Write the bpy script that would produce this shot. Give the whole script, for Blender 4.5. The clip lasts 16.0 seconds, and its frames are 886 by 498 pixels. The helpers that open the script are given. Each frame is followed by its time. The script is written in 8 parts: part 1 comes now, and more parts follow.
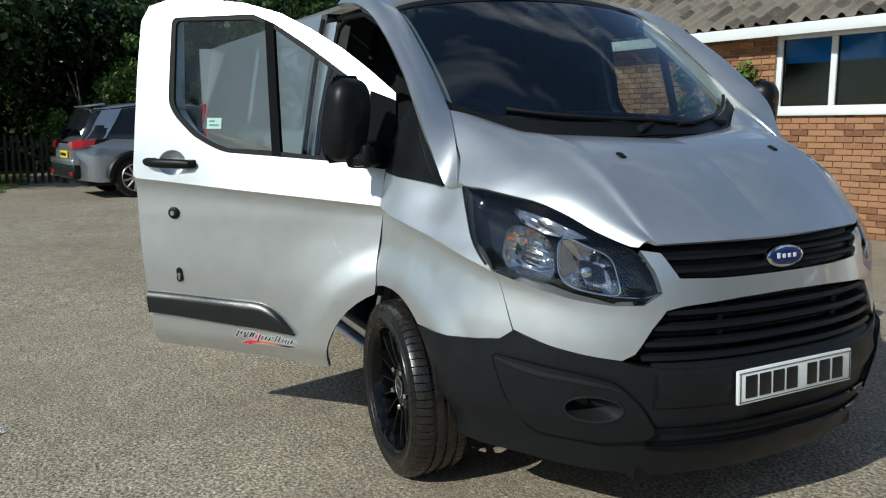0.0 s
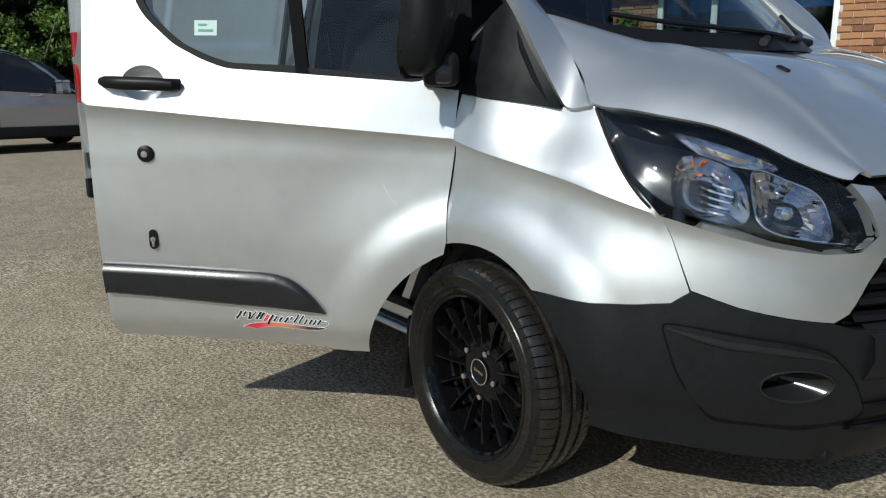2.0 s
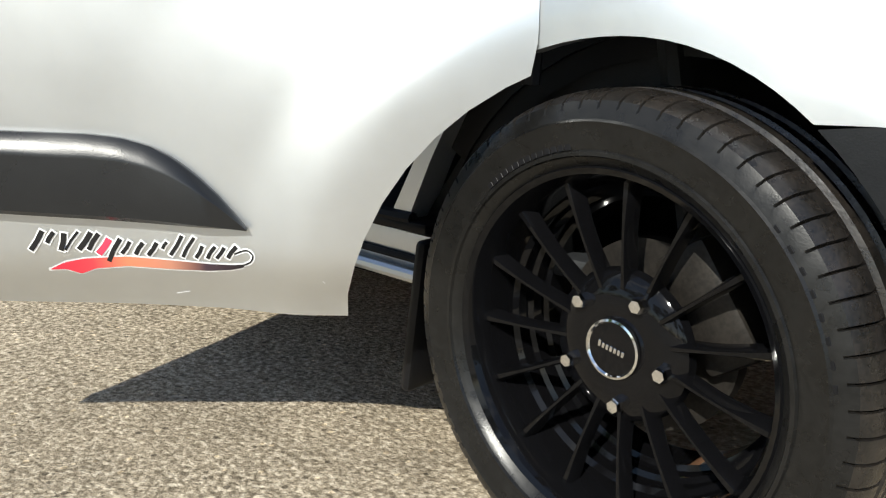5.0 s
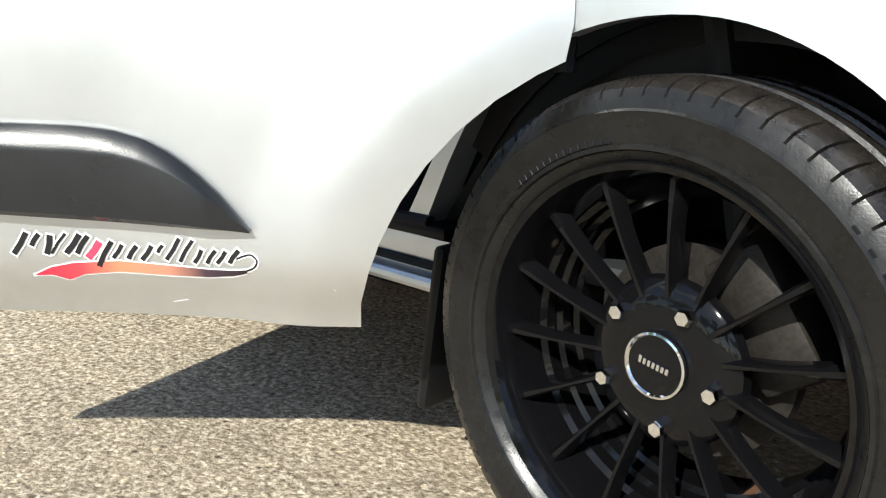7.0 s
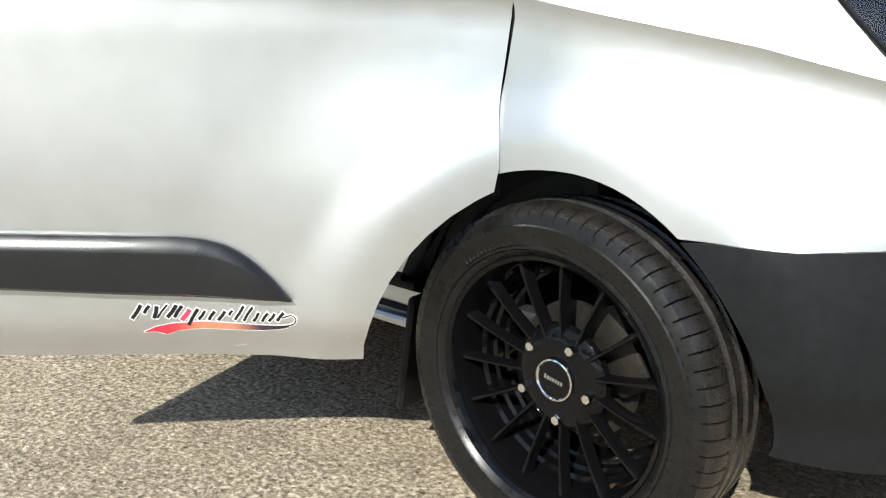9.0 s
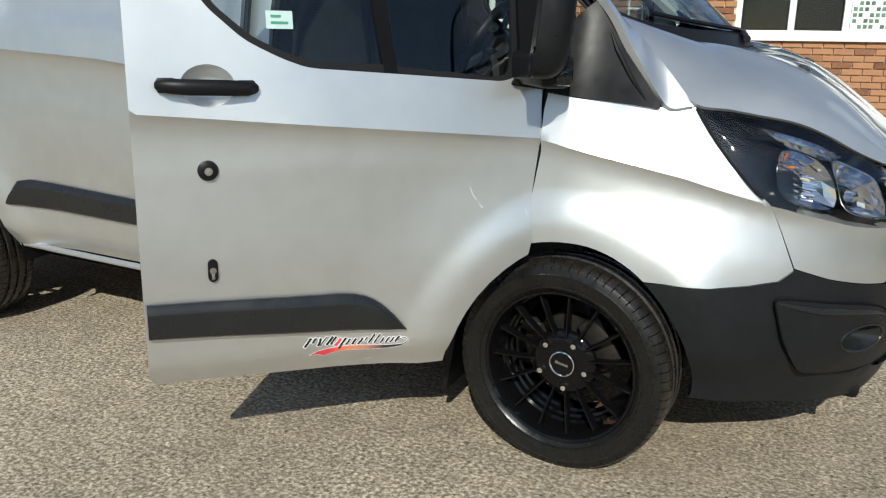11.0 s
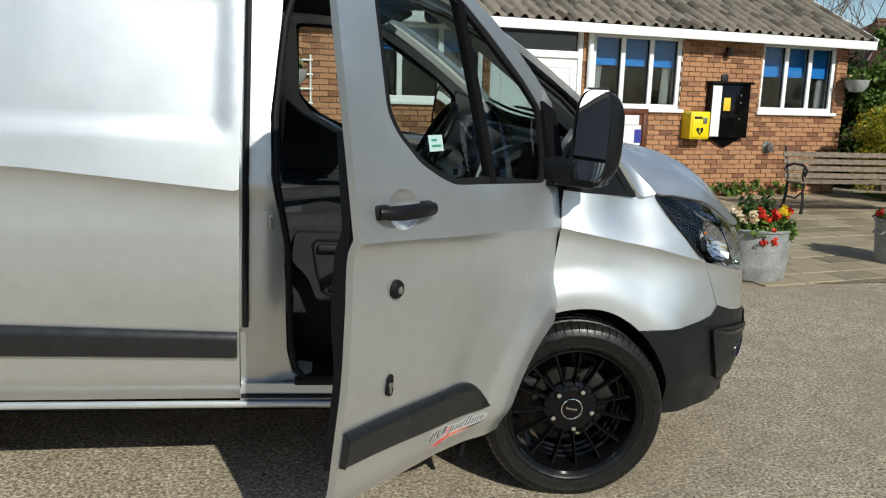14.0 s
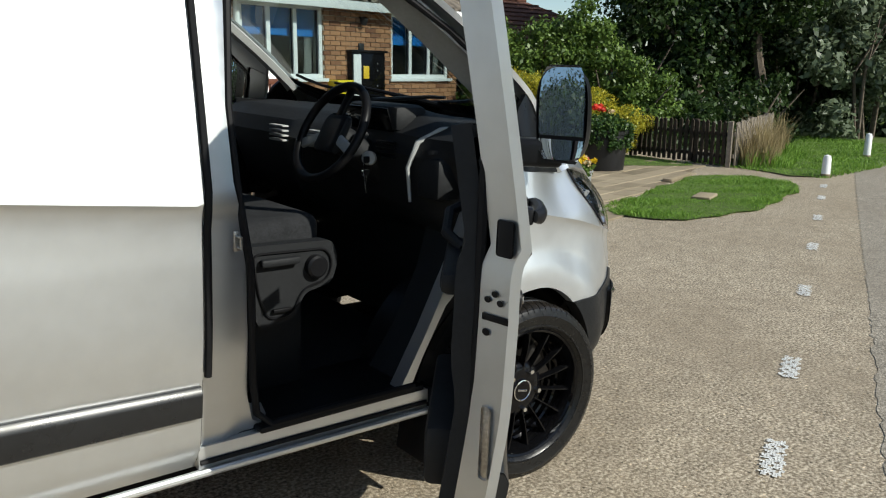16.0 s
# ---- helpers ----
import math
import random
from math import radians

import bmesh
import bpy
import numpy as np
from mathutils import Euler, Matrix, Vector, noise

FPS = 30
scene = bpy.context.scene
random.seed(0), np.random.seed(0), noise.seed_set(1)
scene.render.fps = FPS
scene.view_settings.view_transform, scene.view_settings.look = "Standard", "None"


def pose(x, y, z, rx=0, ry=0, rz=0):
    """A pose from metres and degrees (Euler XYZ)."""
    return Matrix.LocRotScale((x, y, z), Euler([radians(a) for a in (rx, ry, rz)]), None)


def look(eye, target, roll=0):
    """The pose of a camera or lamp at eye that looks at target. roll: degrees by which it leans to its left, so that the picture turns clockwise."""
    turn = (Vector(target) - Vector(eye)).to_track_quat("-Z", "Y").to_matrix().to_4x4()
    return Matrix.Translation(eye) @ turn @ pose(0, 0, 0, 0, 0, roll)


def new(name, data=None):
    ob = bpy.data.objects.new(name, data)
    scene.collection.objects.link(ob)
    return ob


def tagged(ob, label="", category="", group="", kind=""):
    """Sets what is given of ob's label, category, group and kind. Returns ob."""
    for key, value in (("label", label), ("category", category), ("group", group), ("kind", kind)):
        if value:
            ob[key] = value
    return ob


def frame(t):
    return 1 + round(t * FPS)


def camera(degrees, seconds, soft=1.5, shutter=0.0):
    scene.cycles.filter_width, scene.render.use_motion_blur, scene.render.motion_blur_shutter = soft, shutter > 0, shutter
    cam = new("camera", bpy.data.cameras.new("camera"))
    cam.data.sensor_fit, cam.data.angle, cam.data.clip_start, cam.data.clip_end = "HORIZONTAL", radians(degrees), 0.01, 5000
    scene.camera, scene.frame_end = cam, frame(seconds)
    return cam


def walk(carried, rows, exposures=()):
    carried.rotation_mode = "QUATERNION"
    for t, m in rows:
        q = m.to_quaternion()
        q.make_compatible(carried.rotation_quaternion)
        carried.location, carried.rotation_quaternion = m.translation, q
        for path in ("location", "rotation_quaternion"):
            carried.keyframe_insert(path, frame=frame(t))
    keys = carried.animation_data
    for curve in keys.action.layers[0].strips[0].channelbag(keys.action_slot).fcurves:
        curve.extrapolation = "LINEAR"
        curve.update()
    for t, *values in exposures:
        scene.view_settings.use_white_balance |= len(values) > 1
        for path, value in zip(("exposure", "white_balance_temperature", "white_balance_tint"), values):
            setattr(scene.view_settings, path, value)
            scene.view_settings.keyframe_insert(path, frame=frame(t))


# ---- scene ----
# ---------------------------------------------------------------- camera
cam = camera(58.00, 16.0, soft=1.15)
PATH = [
    (0, 2.765, -2.151, 1.338, 63.66, -8.77, 0.15),
    (0.5, 2.550, -2.325, 1.325, 60.66, -10.32, 0.37),
    (1, 2.370, -2.482, 1.297, 59.16, -10.67, -1.58),
    (1.5, 2.083, -2.644, 1.274, 52.93, -11.29, -0.09),
    (2, 1.709, -2.543, 1.181, 50.36, -11.44, -0.33),
    (2.5, 1.371, -2.438, 1.123, 47.35, -12.23, -0.91),
    (3, 1.134, -2.372, 1.039, 42.09, -12.40, 0.13),
    (3.5, 0.825, -2.245, 0.932, 37.52, -13.03, -1.04),
    (4, 0.735, -2.083, 0.833, 40.64, -11.71, -0.23),
    (4.5, 0.592, -1.961, 0.741, 41.88, -11.86, -0.06),
    (4.7, 0.553, -1.911, 0.704, 42.12, -12.35, -0.19),
    (6.8, 0.434, -1.817, 0.659, 43.64, -12.04, -0.55),
    (7, 0.431, -1.816, 0.658, 43.09, -11.66, -0.50),
    (7.5, 0.442, -1.824, 0.668, 42.46, -10.96, -0.52),
    (8, 0.547, -1.941, 0.733, 41.17, -12.47, -0.46),
    (8.5, 0.653, -2.064, 0.805, 40.19, -13.90, -0.84),
    (9, 0.728, -2.213, 0.904, 39.06, -12.70, -0.13),
    (11.3, 0.586, -3.329, 1.322, 21.34, -14.52, -0.79),
    (11.5, 0.450, -3.382, 1.325, 18.59, -14.09, -0.65),
    (12, 0.233, -3.721, 1.431, 12.56, -13.71, -0.32),
    (12.5, -0.014, -3.725, 1.430, 7.75, -12.31, 0.63),
    (13, -0.352, -3.750, 1.451, 2.20, -11.23, -0.72),
    (13.5, -0.683, -3.783, 1.475, -4.28, -10.55, -1.51),
    (14, -0.977, -3.709, 1.479, -9.26, -10.86, -1.60),
    (14.5, -1.306, -3.627, 1.492, -15.89, -10.37, -1.23),
    (15, -1.615, -3.492, 1.500, -22.79, -9.89, -2.25),
    (15.5, -1.830, -3.225, 1.493, -28.98, -11.60, -1.57),
    (16, -2.029, -2.949, 1.493, -39.42, -12.51, -0.58),
]
EXPO = [(0.0, -0.28, 6180, 4), (2.0, -0.28, 6330, 6), (3.0, -0.15, 6430, 7), (4.0, 0.0, 6550, 7), (4.7, 0.4, 6650, 8), (6.8, 0.95, 6550, 8), (8.5, 0.88, 6550, 8), (9.2, 0.56, 6550, 7), (11.3, 0.05, 6600, 6), (12.5, 0.0, 6550, 6), (14.5, -0.05, 6600, 6), (16.0, 0.2, 6650, 7)]
walk(cam, [(t, pose(x, y, z, 90 + p, r, yaw)) for t, x, y, z, yaw, p, r in PATH], EXPO)

# ---------------------------------------------------------------- light
SUN = Vector((0.36, -1.0, 0.74)).normalized()
sun = new("sun", bpy.data.lights.new("sun", "SUN"))
sun.data.energy, sun.data.angle, sun.data.color = 4.6, radians(0.53), (1.0, 0.985, 0.92)
sun.matrix_world = look(SUN * 40, (0, 0, 0))

world = bpy.data.worlds.new("sky")
scene.world = world
world.use_nodes = True
wt = world.node_tree
sky = wt.nodes.new("ShaderNodeTexSky")
sky.sky_type, sky.sun_disc = "NISHITA", False
sky.sun_elevation = math.asin(SUN.z)
sky.sun_rotation = math.atan2(SUN.x, SUN.y)
sky.air_density, sky.dust_density, sky.ozone_density = 1.0, 0.4, 3.2
# broken white cloud over the whole sky
wtc = wt.nodes.new("ShaderNodeTexCoord")
wmap = wt.nodes.new("ShaderNodeMapping")
wmap.inputs["Scale"].default_value = (1.6, 1.6, 3.6)
wnoise = wt.nodes.new("ShaderNodeTexNoise")
wnoise.inputs["Scale"].default_value, wnoise.inputs["Detail"].default_value = 1.9, 7
wramp = wt.nodes.new("ShaderNodeValToRGB")
wramp.color_ramp.elements[0].position, wramp.color_ramp.elements[1].position = 0.52, 0.78
wmix = wt.nodes.new("ShaderNodeMixRGB")
wmix.inputs["Color2"].default_value = (10.0, 10.2, 10.5, 1)
wt.links.new(wtc.outputs["Generated"], wmap.inputs["Vector"])
wt.links.new(wmap.outputs["Vector"], wnoise.inputs["Vector"])
wt.links.new(wnoise.outputs["Fac"], wramp.inputs["Fac"])
wt.links.new(wramp.outputs["Color"], wmix.inputs["Fac"])
wt.links.new(sky.outputs["Color"], wmix.inputs["Color1"])
wbg = wt.nodes["Background"]
wt.links.new(wmix.outputs["Color"], wbg.inputs["Color"])
wbg.inputs["Strength"].default_value = 0.11


# ---------------------------------------------------------------- mesh helpers
def mesh_of(name, vf, angle=32, smooth=True):
    me = bpy.data.meshes.new(name)
    me.from_pydata([tuple(v) for v in vf[0]], [], vf[1])
    me.validate()
    if smooth:
        me.shade_smooth()
        me.set_sharp_from_angle(angle=radians(angle))
    me.update()
    return me


def fast_mesh(name, v, f):
    """A mesh from numpy arrays; all faces have the same number of corners."""
    me = bpy.data.meshes.new(name)
    k = f.shape[1]
    me.vertices.add(len(v))
    me.vertices.foreach_set("co", np.asarray(v, np.float32).ravel())
    me.loops.add(f.size)
    me.loops.foreach_set("vertex_index", f.astype(np.int32).ravel())
    me.polygons.add(len(f))
    me.polygons.foreach_set("loop_start", np.arange(0, f.size, k, dtype=np.int32))
    me.update(calc_edges=True)
    return me


def part(name, vf, material, parent=None, label="", at=None, angle=32, smooth=True):
    me = vf if isinstance(vf, bpy.types.Mesh) else mesh_of(name, vf, angle, smooth)
    if not me.materials:
        me.materials.append(material)
    ob = new(name, me)
    if parent is not None:
        ob.parent = parent
    if at is not None:
        ob.matrix_basis = at
    if label:
        ob["label"] = label
    return ob


def thing(name, label, category, group="", kind="", at=None, data=None):
    ob = new(name, data)
    if at is not None:
        ob.matrix_basis = at
    return tagged(ob, label, category, group, kind)


def join(*vfs):
    v, f = [], []
    for a, b in vfs:
        o = len(v)
        v += [tuple(p) for p in a]
        f += [tuple(i + o for i in q) for q in b]
    return v, f


def moved(vf, m):
    return [tuple(m @ Vector(p)) for p in vf[0]], vf[1]


def shifted(vf, d):
    return [(p[0] + d[0], p[1] + d[1], p[2] + d[2]) for p in vf[0]], vf[1]


def mirrored(vf):
    return [(p[0], -p[1], p[2]) for p in vf[0]], [tuple(reversed(q)) for q in vf[1]]


def box(x0, y0, z0, x1, y1, z1, bevel=0.0, seg=2):
    bm = bmesh.new()
    bmesh.ops.create_cube(bm, size=1)
    for v in bm.verts:
        v.co = ((x0 + x1) / 2 + v.co.x * (x1 - x0), (y0 + y1) / 2 + v.co.y * (y1 - y0), (z0 + z1) / 2 + v.co.z * (z1 - z0))
    if bevel:
        bmesh.ops.bevel(bm, geom=bm.edges[:] + bm.verts[:], offset=bevel, segments=seg, affect="EDGES", profile=0.5)
    bm.verts.index_update()
    out = [tuple(v.co) for v in bm.verts], [tuple(v.index for v in f.verts) for f in bm.faces]
    bm.free()
    return out


def lathe(profile, seg=32, arc=360.0):
    """Turn (radius, height) pairs about z."""
    n = len(profile)
    full = arc >= 360
    cols = seg if full else seg + 1
    v = [(r * math.cos(radians(arc) * i / seg), r * math.sin(radians(arc) * i / seg), h) for i in range(cols) for r, h in profile]
    f = []
    for i in range(seg):
        j = (i + 1) % cols
        for k in range(n - 1):
            f.append((i * n + k, j * n + k, j * n + k + 1, i * n + k + 1))
    if full and profile[0][0] < 1e-4 and False:
        pass
    return v, f


def capped(profile, seg=32):
    """A lathe closed at both ends."""
    v, f = lathe(profile, seg)
    n = len(profile)
    f = list(f)
    f.append(tuple(i * n for i in range(seg))[::-1])
    f.append(tuple(i * n + n - 1 for i in range(seg)))
    return v, f


def tube(path, radius, seg=8, ends=True):
    """A round bar along a line of points; radius may be a list."""
    p = [Vector(q) for q in path]
    rr = radius if isinstance(radius, (list, tuple)) else [radius] * len(p)
    v, f = [], []
    side = None
    for i, q in enumerate(p):
        d = (p[min(i + 1, len(p) - 1)] - p[max(i - 1, 0)]).normalized()
        if side is None:
            side = d.orthogonal().normalized()
        side = (side - d * side.dot(d)).normalized()
        up = d.cross(side)
        for k in range(seg):
            a = 2 * math.pi * k / seg
            v.append(tuple(q + (side * math.cos(a) + up * math.sin(a)) * rr[i]))
    for i in range(len(p) - 1):
        for k in range(seg):
            m = (k + 1) % seg
            f.append((i * seg + k, i * seg + m, (i + 1) * seg + m, (i + 1) * seg + k))
    if ends:
        f.append(tuple(range(seg))[::-1])
        f.append(tuple(range((len(p) - 1) * seg, len(p) * seg)))
    return v, f


def grid(fn, nu, nv, flip=False):
    v = [tuple(fn(i / nu, j / nv)) for i in range(nu + 1) for j in range(nv + 1)]
    f = []
    for i in range(nu):
        for j in range(nv):
            a, b = i * (nv + 1) + j, (i + 1) * (nv + 1) + j
            q = (a, b, b + 1, a + 1)
            f.append(q[::-1] if flip else q)
    return v, f


def thick(vf, d, both=True):
    """Give an open sheet a thickness along its own normals."""
    bm = bmesh.new()
    vs = [bm.verts.new(p) for p in vf[0]]
    for q in vf[1]:
        bm.faces.new([vs[i] for i in q])
    bm.verts.index_update()
    bm.normal_update()
    n = len(vs)
    co = [tuple(v.co) for v in vs] + [tuple(v.co - v.normal * d) for v in vs]
    faces = [tuple(q) for q in vf[1]]
    if both:
        faces += [tuple(i + n for i in reversed(q)) for q in vf[1]]
    for e in bm.edges:
        if len(e.link_faces) == 1:
            lo = e.link_loops[0]
            a, b = lo.vert.index, lo.link_loop_next.vert.index
            faces.append((b, a, a + n, b + n))
    bm.free()
    return co, faces


def curve_points(pts, per=8):
    """A smooth line through the points."""
    p = [Vector(q) for q in pts]
    out = []
    for i in range(len(p) - 1):
        a, b, c, d = p[max(i - 1, 0)], p[i], p[i + 1], p[min(i + 2, len(p) - 1)]
        for k in range(per):
            t = k / per
            out.append(0.5 * ((2 * b) + (c - a) * t + (2 * a - 5 * b + 4 * c - d) * t * t + (3 * b - a - 3 * c + d) * t ** 3))
    out.append(p[-1])
    return out


def fillet(pts, r, n=5):
    """Round the corners of a closed outline of 2D points."""
    out = []
    m = len(pts)
    for i in range(m):
        a, b, c = Vector(pts[i - 1]), Vector(pts[i]), Vector(pts[(i + 1) % m])
        rr = r[i] if isinstance(r, (list, tuple)) else r
        u, w = (a - b), (c - b)
        rr = min(rr, u.length * 0.48, w.length * 0.48)
        if rr < 1e-4:
            out.append(tuple(b))
            continue
        p, q = b + u.normalized() * rr, b + w.normalized() * rr
        for k in range(n + 1):
            t = k / n
            out.append(tuple(p * (1 - t) ** 2 + b * 2 * t * (1 - t) + q * t * t))
    return out


def dense(pts, step, closed=True):
    out = []
    m = len(pts)
    for i in range(m if closed else m - 1):
        a, b = Vector(pts[i]), Vector(pts[(i + 1) % m])
        k = max(1, int((b - a).length / step + 0.5))
        out += [tuple(a + (b - a) * j / k) for j in range(k)]
    if not closed:
        out.append(tuple(pts[-1]))
    return out


def inside(x, y, poly):
    """Which of the points lie in the outline."""
    c = np.zeros(len(x), bool)
    px, py = np.array([p[0] for p in poly]), np.array([p[1] for p in poly])
    qx, qy = np.roll(px, 1), np.roll(py, 1)
    for a, b, e, g in zip(px, py, qx, qy):
        if b == g:
            continue
        hit = (b > y) != (g > y)
        c ^= hit & (x < (e - a) * (y - b) / (g - b) + a)
    return c


def fill(outline, holes=(), step=0.04, guide=None):
    """Fill an outline with even triangles: 2D points, triangles and the rims."""
    from mathutils import geometry
    rims = [dense(outline, step)] + [dense(h, step) for h in holes]
    pts, edges, loops = [], [], []
    for r in rims:
        o = len(pts)
        pts += [Vector(p) for p in r]
        loops.append(list(range(o, o + len(r))))
        edges += [(o + i, o + (i + 1) % len(r)) for i in range(len(r))]
    xs, ys = [p[0] for p in rims[0]], [p[1] for p in rims[0]]
    gx, gy = np.meshgrid(np.arange(min(xs), max(xs), step), np.arange(min(ys), max(ys), step * 0.87))
    gx = gx + (np.arange(gx.shape[0]) % 2)[:, None] * step / 2
    gx, gy = gx.ravel(), gy.ravel()
    if guide:
        gl = np.array([guide(float(u)) for u in gx])
        far = np.abs(gy - gl + 0.010) > 0.030
        us = np.arange(min(xs), max(xs), step * 0.8)
        line = np.array([guide(float(u)) for u in us])
        gx = np.concatenate([gx[far]] + [us] * 4)
        gy = np.concatenate([gy[far], line + 0.008, line, line - 0.010, line - 0.024])
    ok = inside(gx, gy, rims[0])
    for r in rims[1:]:
        ok &= ~inside(gx, gy, r)
    rim = np.array([p for r in rims for p in r])
    keep = [i for i in np.nonzero(ok)[0] if np.min((rim[:, 0] - gx[i]) ** 2 + (rim[:, 1] - gy[i]) ** 2) > (step * 0.55) ** 2]
    pts += [Vector((gx[i], gy[i])) for i in keep]
    vo, _, fo, vi, _, _ = geometry.delaunay_2d_cdt(pts, edges, [], 0, 1e-6, True)
    cx = np.array([sum(vo[i][0] for i in q) / 3 for q in fo])
    cy = np.array([sum(vo[i][1] for i in q) / 3 for q in fo])
    ok = inside(cx, cy, rims[0])
    for r in rims[1:]:
        ok &= ~inside(cx, cy, r)
    tris = [tuple(q) for q, k in zip(fo, ok) if k]
    return [tuple(p) for p in vo], tris


def sheet(outline, lift, holes=(), step=0.04, depth=0.02, toward=None, guide=None):
    """A pressed sheet: an outline laid on a surface, with its edges turned in by depth."""
    pts, tris = fill(outline, holes, step, guide)
    v = [Vector(lift(a, b)) for a, b in pts]
    e = 1e-3
    n = []
    for (a, b), p in zip(pts, v):
        du, dv = Vector(lift(a + e, b)) - p, Vector(lift(a, b + e)) - p
        n.append(du.cross(dv).normalized())
    out = Vector(toward) if toward is not None else Vector((0, -1, 0))
    s = sum(k.dot(out) for k in n)
    if s < 0:
        n = [-k for k in n]
    q = tris[0]
    faces = []
    for q in tris:
        fn = (v[q[1]] - v[q[0]]).cross(v[q[2]] - v[q[0]])
        faces.append(q if fn.dot(n[q[0]]) > 0 else q[::-1])
    count = {}
    for q in faces:
        for i in range(3):
            k = (q[i], q[(i + 1) % 3])
            count[k] = 1
    rim = [k for k in count if (k[1], k[0]) not in count]
    ids = {}
    co = [tuple(p) for p in v]
    for a, b in rim:
        for i in (a, b):
            if i not in ids:
                ids[i] = len(co)
                co.append(tuple(v[i] - n[i] * depth))
    faces += [(b, a, ids[a], ids[b]) for a, b in rim]
    return co, faces


# ---------------------------------------------------------------- materials
def mat(name, base, rough=0.5, metal=0.0, coat=0.0, spec=0.5, vary=0.0, scale=8.0, bump=0.0, bscale=60.0, two=None, rvary=0.0, island=False, coat_rough=0.03):
    """Principled, with colour mottling at two scales, roughness wear and fine relief, in metres."""
    m = bpy.data.materials.new(name)
    m.use_nodes = True
    nt = m.node_tree
    b = nt.nodes["Principled BSDF"]
    b.inputs["Base Color"].default_value = (*base, 1)
    b.inputs["Roughness"].default_value = rough
    b.inputs["Metallic"].default_value = metal
    b.inputs["Coat Weight"].default_value = coat
    b.inputs["Coat Roughness"].default_value = coat_rough
    b.inputs["Specular IOR Level"].default_value = spec
    tc = nt.nodes.new("ShaderNodeTexCoord")

    def noise_at(s, d=5):
        n = nt.nodes.new("ShaderNodeTexNoise")
        n.inputs["Scale"].default_value, n.inputs["Detail"].default_value = s, d
        nt.links.new(tc.outputs["Object"], n.inputs["Vector"])
        return n
    if vary or two or island:
        a, c = noise_at(scale), noise_at(scale * 9)
        add = nt.nodes.new("ShaderNodeMath")
        add.operation = "ADD"
        nt.links.new(a.outputs["Fac"], add.inputs[0])
        nt.links.new(c.outputs["Fac"], add.inputs[1])
        src = add
        if island:
            oi = nt.nodes.new("ShaderNodeObjectInfo")
            ge = nt.nodes.new("ShaderNodeNewGeometry")
            s1 = nt.nodes.new("ShaderNodeMath")
            s1.operation = "ADD"
            nt.links.new(oi.outputs["Random"], s1.inputs[0])
            nt.links.new(ge.outputs["Random Per Island"], s1.inputs[1])
            s2 = nt.nodes.new("ShaderNodeMath")
            s2.operation = "FRACT"
            nt.links.new(s1.outputs[0], s2.inputs[0])
            s3 = nt.nodes.new("ShaderNodeMath")
            s3.operation = "MULTIPLY_ADD"
            s3.inputs[1].default_value = 1.1
            nt.links.new(s2.outputs[0], s3.inputs[0])
            s4 = nt.nodes.new("ShaderNodeMath")
            s4.operation = "MULTIPLY_ADD"
            s4.inputs[1].default_value, s4.inputs[2].default_value = 0.5, -0.05
            nt.links.new(add.outputs[0], s4.inputs[0])
            nt.links.new(s4.outputs[0], s3.inputs[2])
            src = s3
        r = nt.nodes.new("ShaderNodeValToRGB")
        lo = [max(0.0, k * (1 - vary)) for k in base]
        hi = [min(1.0, k * (1 + vary)) for k in base]
        if two:
            lo, hi = list(base), list(two)
        e = r.color_ramp.elements
        e[0].position, e[1].position = (0.25, 1.35) if island else (0.72, 1.28)
        if island:
            e[1].position = 1.0
        e[0].color, e[1].color = (*lo, 1), (*hi, 1)
        if not island:
            half = nt.nodes.new("ShaderNodeMath")
            half.operation = "MULTIPLY"
            half.inputs[1].default_value = 0.5
            nt.links.new(src.outputs[0], half.inputs[0])
            src = half
            e[0].position, e[1].position = 0.38, 0.62
        nt.links.new(src.outputs[0], r.inputs["Fac"])
        nt.links.new(r.outputs["Color"], b.inputs["Base Color"])
    if rvary:
        n = noise_at(scale * 2.3)
        k = nt.nodes.new("ShaderNodeMapRange")
        k.inputs["From Min"].default_value, k.inputs["From Max"].default_value = 0.3, 0.7
        k.inputs["To Min"].default_value, k.inputs["To Max"].default_value = max(0, rough - rvary), min(1, rough + rvary)
        nt.links.new(n.outputs["Fac"], k.inputs["Value"])
        nt.links.new(k.outputs["Result"], b.inputs["Roughness"])
    if bump:
        n = noise_at(bscale, 6)
        k = nt.nodes.new("ShaderNodeBump")
        k.inputs["Strength"].default_value, k.inputs["Distance"].default_value = bump, 0.01
        nt.links.new(n.outputs["Fac"], k.inputs["Height"])
        nt.links.new(k.outputs["Normal"], b.inputs["Normal"])
    return m


